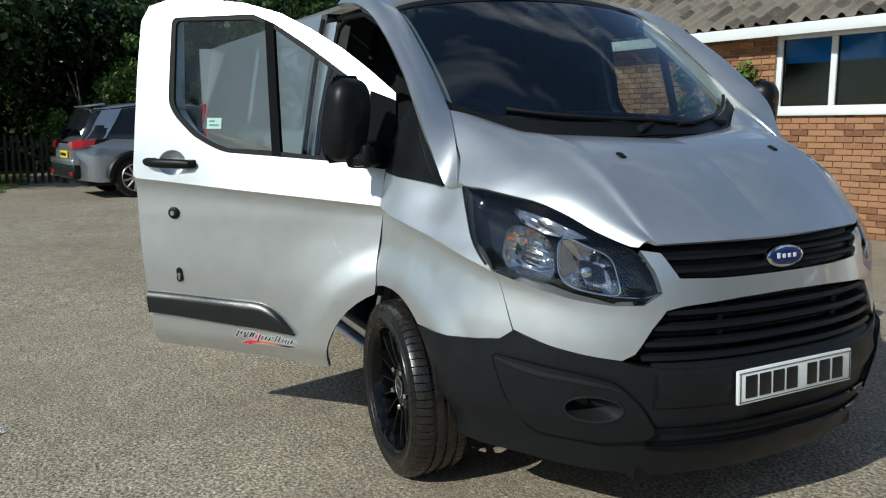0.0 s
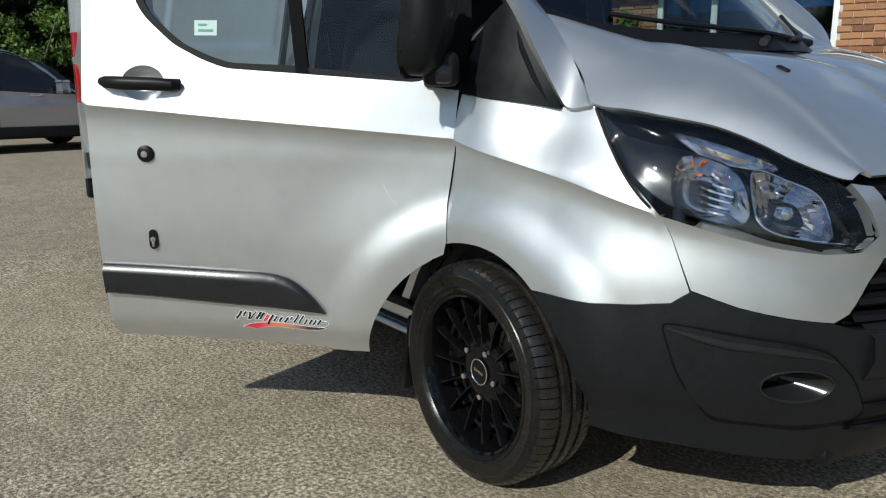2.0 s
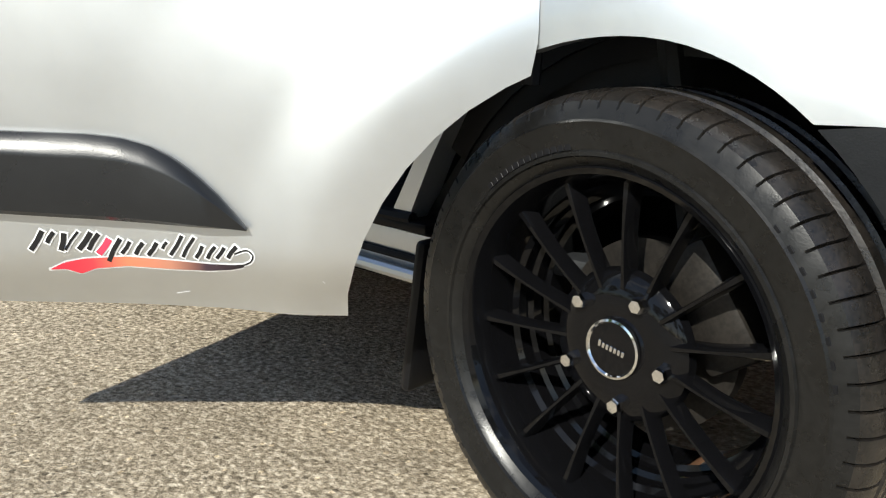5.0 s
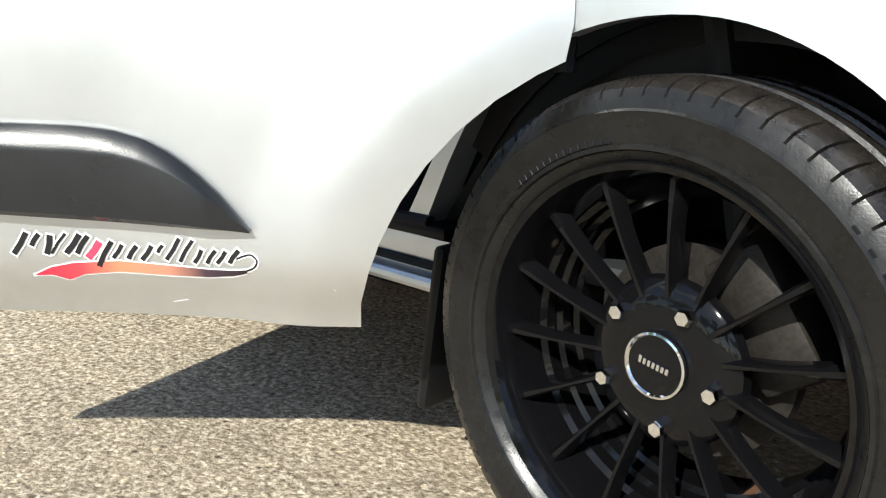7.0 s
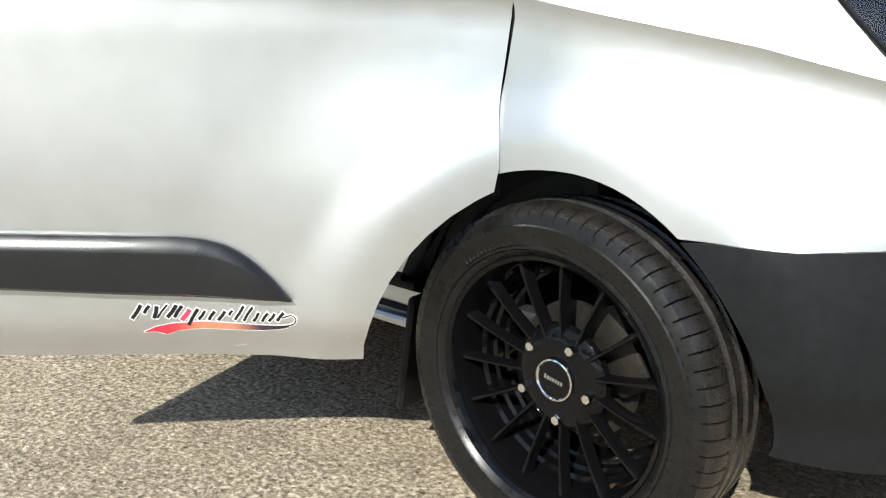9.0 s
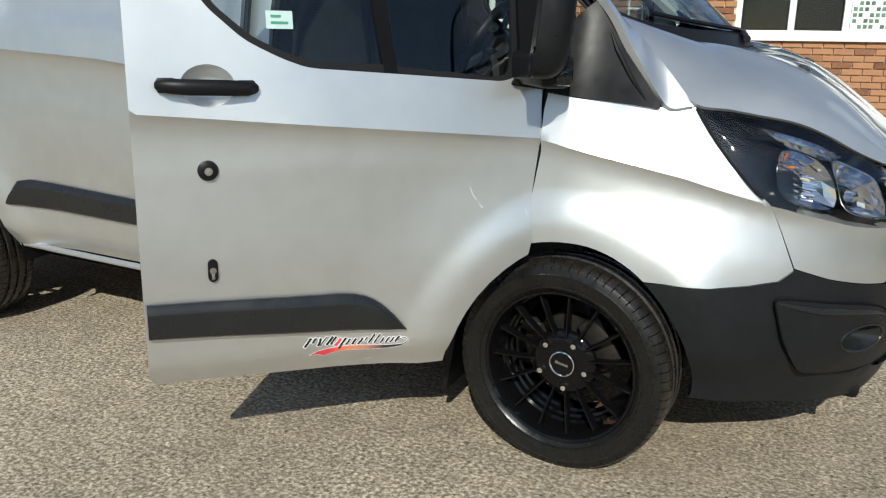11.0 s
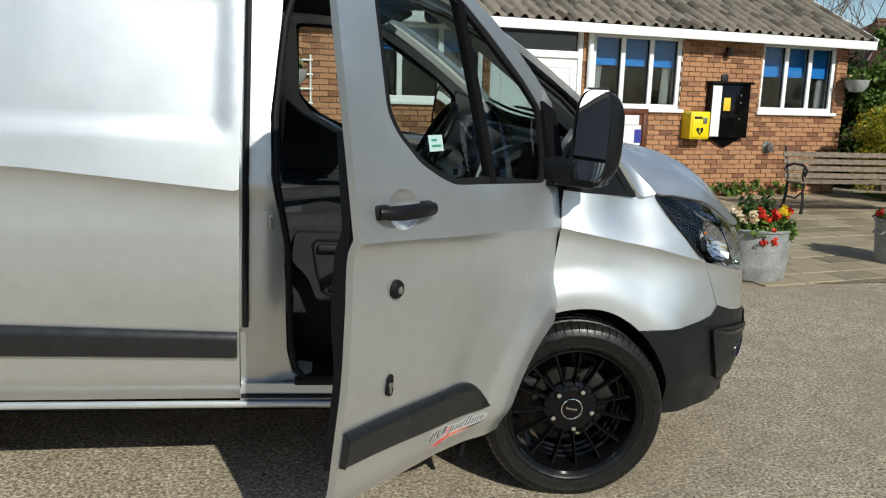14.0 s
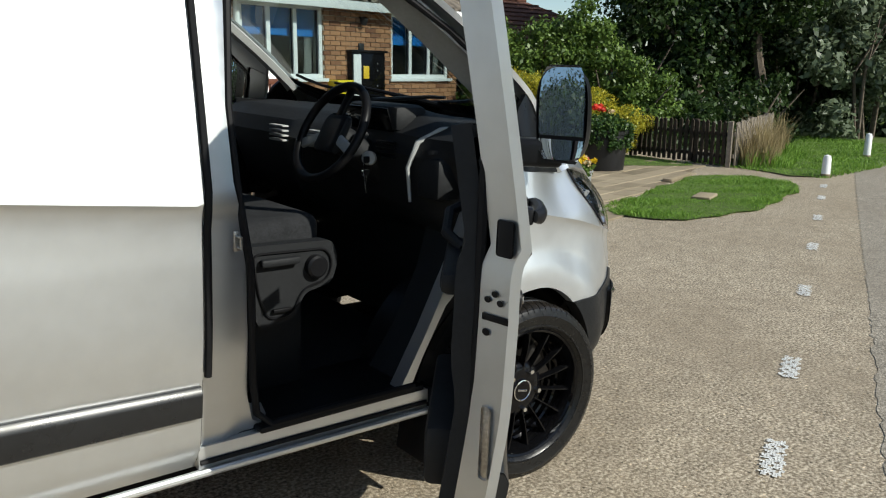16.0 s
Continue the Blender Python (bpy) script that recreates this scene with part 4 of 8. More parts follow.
part("underside", box(-3.9, -0.80, 0.30, -0.45, 0.80, 0.37), LAMP_BLACK, van)
part("engine_tray", box(-0.30, -0.52, 0.24, 0.86, 0.52, 0.30, 0.02), SATIN_BLACK, van)

# door post: jamb, rubber seals, latch
jamb_pts = [(-1.232, 0.40), (-1.232, 1.84), (-1.10, 1.84), (-1.105, 1.72), (-1.135, 1.40), (-1.13, 1.20), (-1.085, 0.96), (-1.07, 0.56), (-1.05, 0.47), (-0.98, 0.43)]
part("door_post", sheet(jamb_pts, lambda x, z: (x, -half_width(x, z) + 0.030 + 0.10 * ease(-1.155, -1.06, x) * 0.25, z), step=0.03, depth=0.09), PAINT, van)
part("door_post_inner", thick(grid(lambda u, w: (-1.225, -half_width(-1.2, 0.42 + 1.45 * u) + 0.04 + 0.24 * w, 0.42 + 1.45 * u), 20, 2), 0.02), DASH, van)
part("bay_seal", tube([(-1.212, -half_width(-1.2, z) + 0.010, z) for z in np.linspace(0.665, 1.86, 24)], 0.011, 8), SEAL, van, "black rubber edge strip")
part("opening_seal", tube([(-0.46, -0.885, 0.455), (-1.0, -0.885, 0.455)] + [(x + 0.012, -half_width(x, z) + 0.05, z) for x, z in ((-1.05, 0.49), (-1.068, 0.6), (-1.082, 0.95), (-1.127, 1.2), (-1.132, 1.4), (-1.102, 1.72), (-1.08, 1.80), (-1.0, 1.845), (-0.78, 1.845), (-0.55, 1.775), (-0.32, 1.65), (-0.12, 1.51), (0.0, 1.40))], 0.012, 8), SEAL, van, "black door opening seal")
part("striker", join(tube([(-1.128, -0.935, 1.055), (-1.128, -0.965, 1.055), (-1.128, -0.965, 1.025), (-1.128, -0.935, 1.025)], 0.005, 8), box(-1.136, -0.938, 1.012, -1.119, -0.930, 1.068, 0.003)), STEEL, van, "steel door striker")
# hinge pillar inside the wing gap
part("hinge_pillar", join(sheet([(-0.06, 0.92), (-0.06, 1.40), (-0.155, 1.22), (-0.24, 1.02), (-0.30, 0.86), (-0.41, 0.64), (-0.53, 0.43), (-0.485, 0.425), (-0.42, 0.56), (-0.33, 0.72), (-0.20, 0.84)], lambda x, z: (x, -0.885, z), step=0.05, depth=0.06), box(-0.16, -0.93, 0.98, -0.12, -0.90, 1.05, 0.005), box(-0.20, -0.93, 0.86, -0.16, -0.90, 0.92, 0.005)), PAINT, van)
part("kick_trim", sheet([(-0.02, 0.60), (-0.02, 1.30), (-0.13, 1.20), (-0.21, 1.02), (-0.27, 0.80), (-0.37, 0.60), (-0.49, 0.43), (-0.36, 0.42)], lambda x, z: (x, -0.835, z), step=0.06, depth=0.20), DASH, van, "dark footwell side trim")

# black tube behind the wing's rear edge, drawn for the shade in the gap
part("wing_seal", tube([(x - 0.005, -half_width(x, z) + 0.022, z) for x, z in ((-0.141, 0.70), (-0.141, 0.86), (-0.128, 0.95), (-0.119, 1.02), (-0.116, 1.14), (-0.108, 1.24))], 0.013, 8), SEAL, van, "black strip standing in for shade in the wing gap")
# mirror sail on the wing
tri = fillet([(0.205, 1.160), (-0.10, 1.192), (-0.115, 1.26), (-0.06, 1.40), (0.0, 1.455)], [0.012, 0.01, 0.02, 0.02, 0.012])
tri_vf = sheet(tri, lambda x, z: (x, -half_width(x, z) + 0.010 * ease(1.2, 1.45, z) - 0.006, z), step=0.03, depth=0.02)
tri_rib = tube([(x, -half_width(x, z) - 0.006 + 0.010 * ease(1.2, 1.45, z), z) for x, z in ((0.158, 1.182), (0.112, 1.245), (0.066, 1.32), (0.045, 1.365))], [0.002, 0.008, 0.008, 0.003], 8)
tri_vf = join(tri_vf, tri_rib)
part("wing_triangle", tri_vf, MIRROR_BLACK, van, "black plastic corner trim")
part("wing_triangle", mirrored(tri_vf), MIRROR_BLACK, van, "black plastic corner trim")

# arch liners and mud flaps
for c in (0.0, -2.933):
    for s in (-1, 1):
        lin = grid(lambda u, w: (c + 0.432 * math.cos(math.pi * (1.08 * u - 0.04)), s * (0.50 + (0.35 if c == 0.0 else 0.42) * w), 0.345 + 0.432 * math.sin(math.pi * (1.08 * u - 0.04))), 24, 4)
        wall_in = ([(c + 0.415 * math.cos(math.pi * k / 24), s * 0.50, 0.345 + 0.415 * math.sin(math.pi * k / 24)) for k in range(25)], [tuple(range(25))])
        part("arch_liner", join(lin, wall_in), SATIN_BLACK, van)
        if c == 0.0:
            part("mud_flap", moved(box(-0.012, -0.10, -0.14, 0.012, 0.10, 0.14, 0.01), Matrix.Translation((c - 0.40, s * 0.85, 0.30)) @ Matrix.Rotation(radians(8), 4, "Y")), SATIN_BLACK, van, "black rubber mud flap")

# black sheets added over the pillar to keep the gap round the tyre dark
for s in (-1, 1):
    part("arch_splash_panel", ([(r * math.cos(a), s * 0.845, 0.345 + r * math.sin(a)) for a in [radians(40 + 110 * i / 16) for i in range(17)] for r in (0.395, 0.50)], [(2 * i, 2 * i + 1, 2 * i + 3, 2 * i + 2) for i in range(16)]), SATIN_BLACK, van)

# ---------------------------------------------------------------- wheels
R, RIM, WID = 0.343, 0.244, 0.235


def tyre_mesh():
    """Ribbed tread, shoulder lugs and a bulged sidewall; z is the axle, outward positive."""
    h = WID / 2
    prof = [(RIM - 0.004, h - 0.030), (RIM + 0.008, h - 0.012), (RIM + 0.016, h - 0.006), (RIM + 0.018, h - 0.002), (RIM + 0.023, h - 0.002), (RIM + 0.025, h - 0.005), (RIM + 0.040, h - 0.001), (RIM + 0.055, h), (RIM + 0.060, h + 0.002), (RIM + 0.063, h - 0.001), (R - 0.024, h - 0.005), (R - 0.014, h - 0.010), (R - 0.007, h - 0.020), (R - 0.002, h - 0.036), (R, h - 0.052)]
    for y in (0.042, 0.0, -0.042):
        prof += [(R, y + 0.010), (R - 0.008, y + 0.007), (R - 0.008, y - 0.007), (R, y - 0.010)]
    prof += [(R, -h + 0.052), (R - 0.004, -h + 0.036), (R - 0.014, -h + 0.024), (RIM + 0.05, -h), (RIM + 0.008, -h + 0.012), (RIM - 0.004, -h + 0.03)]
    seg, n = 432, len(prof)
    v, wall_f, tread_f = [], [], []
    for i in range(seg):
        squeeze = (0.0, -0.62, 0.0, 0.0, 0.0, 0.62)[i % 6]
        for k, (r, z) in enumerate(prof):
            lug_cut = r > R - 0.03 and abs(z) > 0.056
            a = 2 * math.pi * (i + (squeeze if lug_cut else 0.0)) / seg + (0.3 * (abs(z) - 0.056) if lug_cut else 0.0)
            q = r - (0.008 if lug_cut and i % 6 == 0 and r > R - 0.02 else 0.0)
            v.append((q * math.cos(a), q * math.sin(a), z))
        j = (i + 1) % seg
        for k in range(n - 1):
            outer = min(prof[k][0], prof[k + 1][0]) > R - 0.016
            (tread_f if outer else wall_f).append((i * n + k, j * n + k, j * n + k + 1, i * n + k + 1))
    return (v, wall_f), (v, tread_f)


tyre_vf, tread_vf = tyre_mesh()
def text_ring(chars, r, a0, step, h, z):
    """Raised plain bars round a sidewall in place of lettering."""
    out = []
    for i in range(chars):
        a = radians(a0 + i * step)
        m = Matrix.Rotation(a, 4, "Z") @ Matrix.Translation((r, 0, z))
        out.append(moved(box(-h / 2, -0.0045, -0.001, h / 2, 0.0045, 0.0012, 0.0005, 1), m))
    return join(*out)


def spoke(a):
    """One tapered spoke, deep in section, from the hub out to the rim."""
    n = 10
    v, f = [], []
    for i in range(n + 1):
        t = i / n
        r = 0.062 + (RIM - 0.012 - 0.062) * t
        wid = 0.0105 - 0.0050 * math.sin(math.pi * min(1, t * 1.1)) - 0.001 * t
        front = 0.052 + 0.012 * math.sin(math.pi * t * 0.8) + 0.016 * t * t
        back = front - 0.030 + 0.006 * t
        for s, z in ((-wid, back), (-wid * 0.8, front - 0.006), (-wid * 0.35, front), (wid * 0.35, front), (wid * 0.8, front - 0.006), (wid, back)):
            v.append((r, s, z))
    for i in range(n):
        for k in range(6):
            m = (k + 1) % 6
            f.append((i * 6 + k, (i + 1) * 6 + k, (i + 1) * 6 + m, i * 6 + m))
    return moved((v, f), Matrix.Rotation(a, 4, "Z"))


rim_lip = lathe([(RIM - 0.05, -WID / 2 + 0.02), (RIM - 0.05, -0.04), (RIM - 0.042, -0.036), (RIM - 0.042, -0.012), (RIM - 0.034, -0.008), (RIM - 0.034, 0.014), (RIM - 0.026, 0.02), (RIM - 0.02, 0.058), (RIM - 0.014, 0.082), (RIM - 0.006, 0.098), (RIM + 0.002, 0.103), (RIM + 0.006, 0.099), (RIM + 0.006, 0.08)], 72)
hub_disc = capped([(0.092, 0.018), (0.108, 0.034), (0.104, 0.046), (0.094, 0.054), (0.058, 0.060), (0.046, 0.058), (0.001, 0.058)], 48)
cap_vf = capped([(0.040, 0.052), (0.041, 0.060), (0.037, 0.0635), (0.001, 0.0645)], 40)
capring = lathe([(0.0405, 0.060), (0.0415, 0.0655), (0.0385, 0.0665), (0.0365, 0.064)], 40)
disc_vf = capped([(0.138, -0.045), (0.138, -0.02), (0.07, -0.02), (0.07, 0.0), (0.001, 0.0)], 48)
caliper_vf = moved(box(-0.05, -0.085, -0.06, 0.035, 0.085, 0.015, 0.012), Matrix.Translation((0.13, 0, 0)))
nut_vf = join(capped([(0.0115, 0.040), (0.0115, 0.068), (0.009, 0.073), (0.001, 0.0735)], 6), capped([(0.0135, 0.045), (0.0135, 0.052), (0.001, 0.053)], 16))
wheel_meshes = {}


def make_wheel(x, y, z, steer, turn):
    """A wheel on the van; steer and turn in degrees."""
    out = -1 if y < 0 else 1
    m = Matrix.Translation((x, y, z)) @ Matrix.Rotation(radians(steer), 4, "Z") @ Matrix.Rotation(radians(90 * (1 if out < 0 else -1)), 4, "X") @ Matrix.Rotation(radians(turn), 4, "Z")
    if not wheel_meshes:
        wheel_meshes["wheel"] = mesh_of("wheel", join(rim_lip, hub_disc), 30)
        wheel_meshes["tyre"] = mesh_of("tyre", tyre_vf, 22)
        wheel_meshes["tread"] = mesh_of("tread", tread_vf, 22)
        wheel_meshes["sidewall_mark"] = mesh_of("sidewall_mark", join(text_ring(8, RIM + 0.056, 20, 4.6, 0.022, WID / 2 - 0.002), text_ring(12, RIM + 0.052, -38, 2.7, 0.013, WID / 2 - 0.0015), text_ring(8, RIM + 0.056, 200, 4.6, 0.022, WID / 2 - 0.002), text_ring(14, RIM + 0.03, 110, 2.4, 0.010, WID / 2 - 0.004)), 30)
        wheel_meshes["spoke"] = mesh_of("spoke", spoke(0), 40)
        wheel_meshes["hub_cap"] = mesh_of("hub_cap", cap_vf, 30)
        wheel_meshes["hub_ring"] = mesh_of("hub_ring", capring, 30)
        wheel_meshes["wheel_nut"] = mesh_of("wheel_nut", nut_vf, 20)
        wheel_meshes["brake_disc"] = mesh_of("brake_disc", disc_vf, 30)
        wheel_meshes["caliper"] = mesh_of("caliper", caliper_vf, 30)
        wheel_meshes["cap_mark"] = mesh_of("cap_mark", join(*[box(-0.022 + 0.0063 * i, -0.004, 0.0645, -0.0178 + 0.0063 * i, 0.004 + 0.002 * (i == 0), 0.0656, 0.0004, 1) for i in range(7)]), 30)
    w = part("wheel", wheel_meshes["wheel"], GLOSS_BLACK, van, "gloss black fifteen-spoke alloy wheel", at=m)
    tyre = part("tyre", wheel_meshes["tyre"], RUBBER, w, "black road tyre")
    part("tread", wheel_meshes["tread"], TREAD, tyre, "dusty grooved tread")
    tagged(part("sidewall_mark", wheel_meshes["sidewall_mark"], SATIN_BLACK, w), kind="stuff")
    for i in range(15):
        part("spoke", wheel_meshes["spoke"], GLOSS_BLACK, w, at=Matrix.Rotation(2 * math.pi * i / 15, 4, "Z"))
    part("hub_cap", wheel_meshes["hub_cap"], GLOSS_BLACK, w)
    part("hub_ring", wheel_meshes["hub_ring"], CHROME, w, "thin chrome ring")
    part("cap_mark", wheel_meshes["cap_mark"], CHROME, w)
    for i in range(5):
        part("wheel_nut", wheel_meshes["wheel_nut"], CHROME, w, "chrome wheel nut", at=Matrix.Rotation(2 * math.pi * i / 5, 4, "Z") @ Matrix.Translation((0.078, 0, 0)))
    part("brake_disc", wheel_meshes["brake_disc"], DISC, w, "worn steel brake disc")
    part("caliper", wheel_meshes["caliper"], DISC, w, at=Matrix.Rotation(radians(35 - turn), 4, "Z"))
    return w


make_wheel(0.0, -0.904, 0.359, -4.5, -9)
make_wheel(0.0, 0.904, 0.330, -4.5, 10)
make_wheel(-2.933, -0.885, 0.295, 0, 5)
make_wheel(-2.933, 0.885, 0.261, 0, 40)

# ---------------------------------------------------------------- front doors
HX, HY = -0.16, -0.955
OPEN = 47.8
hinge = Matrix.Translation((HX, HY - 0.03, 0))
open_at = hinge @ Matrix.Rotation(radians(OPEN), 4, "Z")
door_out = [(-0.149, 0.755), (-0.148, 0.86), (-0.135, 0.95), (-0.126, 1.02), (-0.122, 1.14), (-0.112, 1.24), (-0.085, 1.36), (-0.09, 1.49), (-0.20, 1.578), (-0.32, 1.664), (-0.46, 1.745), (-0.60, 1.812), (-0.76, 1.858), (-0.92, 1.878), (-1.12, 1.882), (-1.20, 1.86), (-1.235, 1.80), (-1.243, 1.60), (-1.247, 1.20), (-1.248, 0.62), (-1.247, 0.50), (-1.246, 0.42), (-1.232, 0.394), (-0.3955, 0.369)] + [(0.0 + 0.40 * math.cos(radians(a)), 0.345 + 0.40 * math.sin(radians(a))) for a in (171, 164, 158, 150, 142, 134, 126, 118, 113)]
win_out = [(-1.09, 1.81), (-1.088, 1.46), (-1.055, 1.405), (-0.965, 1.325), (-0.88, 1.283), (-0.81, 1.258), (-0.60, 1.245), (-0.245, 1.222), (-0.200, 1.235), (-0.188, 1.30), (-0.184, 1.465), (-0.29, 1.558), (-0.47, 1.68), (-0.62, 1.77), (-0.72, 1.812)]
win_f = fillet(win_out, [0.03, 0.05, 0.03, 0.03, 0.03, 0.03, 0.03, 0.02, 0.02, 0.02, 0.03, 0.03, 0.03, 0.03, 0.02])


def door_skin(x, z, out=0.0):
    return (x, -half_width(x, z) - out, z)


def to_door(vf):
    return shifted(vf, (-HX, -HY, 0))


scoop_rim = [(-1.06 + 0.066 * math.cos(2 * math.pi * k / 30), 1.214 + 0.052 * math.sin(2 * math.pi * k / 30)) for k in range(30)]
door_vf = to_door(sheet(door_out, door_skin, guide=crease, holes=[win_f, scoop_rim], step=0.020, depth=0.022))
door = part("front_door", door_vf, PAINT, van, "open silver driver's door", at=open_at)


def inset(pts, d):
    """Move a closed outline inward by d."""
    c = Vector((sum(p[0] for p in pts) / len(pts), sum(p[1] for p in pts) / len(pts)))
    return [tuple(Vector(p) + (c - Vector(p)).normalized() * d) for p in pts]


frame_in = inset(win_f, 0.022)
seal_vf = sheet(win_f, lambda x, z: door_skin(x, z, -0.004), holes=[frame_in], step=0.03, depth=0.015)
pane_vf = sheet(inset(win_f, 0.012), lambda x, z: door_skin(x, z, -0.014), step=0.08, depth=0.004)
mull = sheet([(-0.560, 1.235), (-0.598, 1.235), (-0.668, 1.80), (-0.632, 1.80)], lambda x, z: door_skin(x, z, -0.002), step=0.04, depth=0.025)


def door_strip_top(x):
    k = (x + 1.241) / 0.712
    return float(np.interp(k, [0, 0.72, 0.78, 0.83, 0.87, 0.91, 0.95, 1.0], [0.650, 0.632, 0.627, 0.617, 0.602, 0.580, 0.551, 0.507]))


strip_door = join(strip_grid(-1.241, -0.529, door_strip_top, lambda x: 0.552 - 0.048 * (x + 1.241) / 0.712), ([(-1.2412, -half_width(-1.241, z) - o, z) for z, o in ((0.648, 0.0), (0.647, 0.011), (0.626, 0.024), (0.552, 0.024), (0.548, 0.0))], [(4, 3, 2, 1, 0)]))


FLASH_TOP = [(-0.8072, 0.4405), (-0.785, 0.4515), (-0.757, 0.4573), (-0.698, 0.4607), (-0.636, 0.4557), (-0.5845, 0.4514), (-0.555, 0.4508), (-0.537, 0.4530)]
FLASH_LOW = [(-0.8072, 0.4400), (-0.785, 0.4405), (-0.7661, 0.4326), (-0.745, 0.4415), (-0.700, 0.4457), (-0.638, 0.4417), (-0.586, 0.4403), (-0.555, 0.4430), (-0.537, 0.4482)]


def flash_strip(wide):
    """The sweep under the strokes: pointed at one end, barbed below, thinning to a tail."""
    n = 54
    v = []
    for i in range(n + 1):
        x = -0.8072 - wide + (0.2702 + wide) * i / n
        v += [(x, float(np.interp(x, [p[0] for p in FLASH_LOW], [p[1] for p in FLASH_LOW])) - wide, 0), (x, float(np.interp(x, [p[0] for p in FLASH_TOP], [p[1] for p in FLASH_TOP])) + wide, 0)]
    return v, [(2 * i, 2 * i + 2, 2 * i + 3, 2 * i + 1) for i in range(n)]


def on_door(vf2, out):
    return [(*door_skin(p[0], p[1], out),) for p in vf2[0]], vf2[1]


tail = [(p.x, p.y) for p in curve_points([(-0.541, 0.4503, 0), (-0.5275, 0.4570, 0), (-0.5233, 0.4668, 0), (-0.5304, 0.4738, 0), (-0.540, 0.4718, 0), (-0.5491, 0.4677, 0)], 5)]


def ribbon(line, h):
    v, f = [], []
    for i, (x, z) in enumerate(line):
        a, b = Vector(line[max(i - 1, 0)]), Vector(line[min(i + 1, len(line) - 1)])
        d = (b - a).normalized()
        v += [(x - d.y * h, z + d.x * h, 0), (x + d.y * h, z - d.x * h, 0)]
        if i:
            f.append((2 * i - 2, 2 * i, 2 * i + 1, 2 * i - 1))
    return v, f


# slanted strokes over the sweep: foot, head, half width
STROKES = [(-0.826, 0.4705, -0.807, 0.4985, 0.0034), (-0.803, 0.481, -0.792, 0.4965, 0.0030), (-0.786, 0.4700, -0.779, 0.4950, 0.0036), (-0.780, 0.4705, -0.760, 0.4970, 0.0018), (-0.762, 0.4710, -0.743, 0.4960, 0.0036), (-0.749, 0.4705, -0.733, 0.4940, 0.0032),
           (-0.7365, 0.4645, -0.7195, 0.4866, 0.0044), (-0.7245, 0.4530, -0.7045, 0.4870, 0.0032), (-0.705, 0.4650, -0.692, 0.4830, 0.0026), (-0.686, 0.4640, -0.674, 0.4815, 0.0030), (-0.669, 0.4630, -0.655, 0.4820, 0.0030), (-0.648, 0.4730, -0.641, 0.4830, 0.0022),
           (-0.638, 0.4640, -0.6197, 0.4926, 0.0026), (-0.621, 0.4615, -0.6030, 0.4904, 0.0024), (-0.603, 0.4605, -0.5925, 0.4785, 0.0026), (-0.587, 0.4600, -0.575, 0.4780, 0.0026), (-0.5745, 0.4605, -0.5625, 0.4770, 0.0026), (-0.5585, 0.4615, -0.5455, 0.4790, 0.0030)]


def stroke(i, wide=0.0):
    x0, z0, x1, z1, h = STROKES[i]
    d = Vector((x1 - x0, z1 - z0)).normalized() * wide
    mid = ((x0 + x1) / 2 + 0.0012 * (-1) ** i, (z0 + z1) / 2)
    return ribbon([(x0 - d.x, z0 - d.y), mid, (x1 + d.x, z1 + d.y)], h + wide)


def slant(vf2):
    """The shut face leans in towards the cab."""
    out = []
    for p in vf2[0]:
        x = p[0] + HX
        deep = min(1.0, max(0.0, (p[1] + HY + half_width(x, p[2]) - 0.012) / 0.075))
        out.append((p[0] + 0.062 * deep * ease(-0.95, -1.19, x), p[1], p[2]))
    return out, vf2[1]


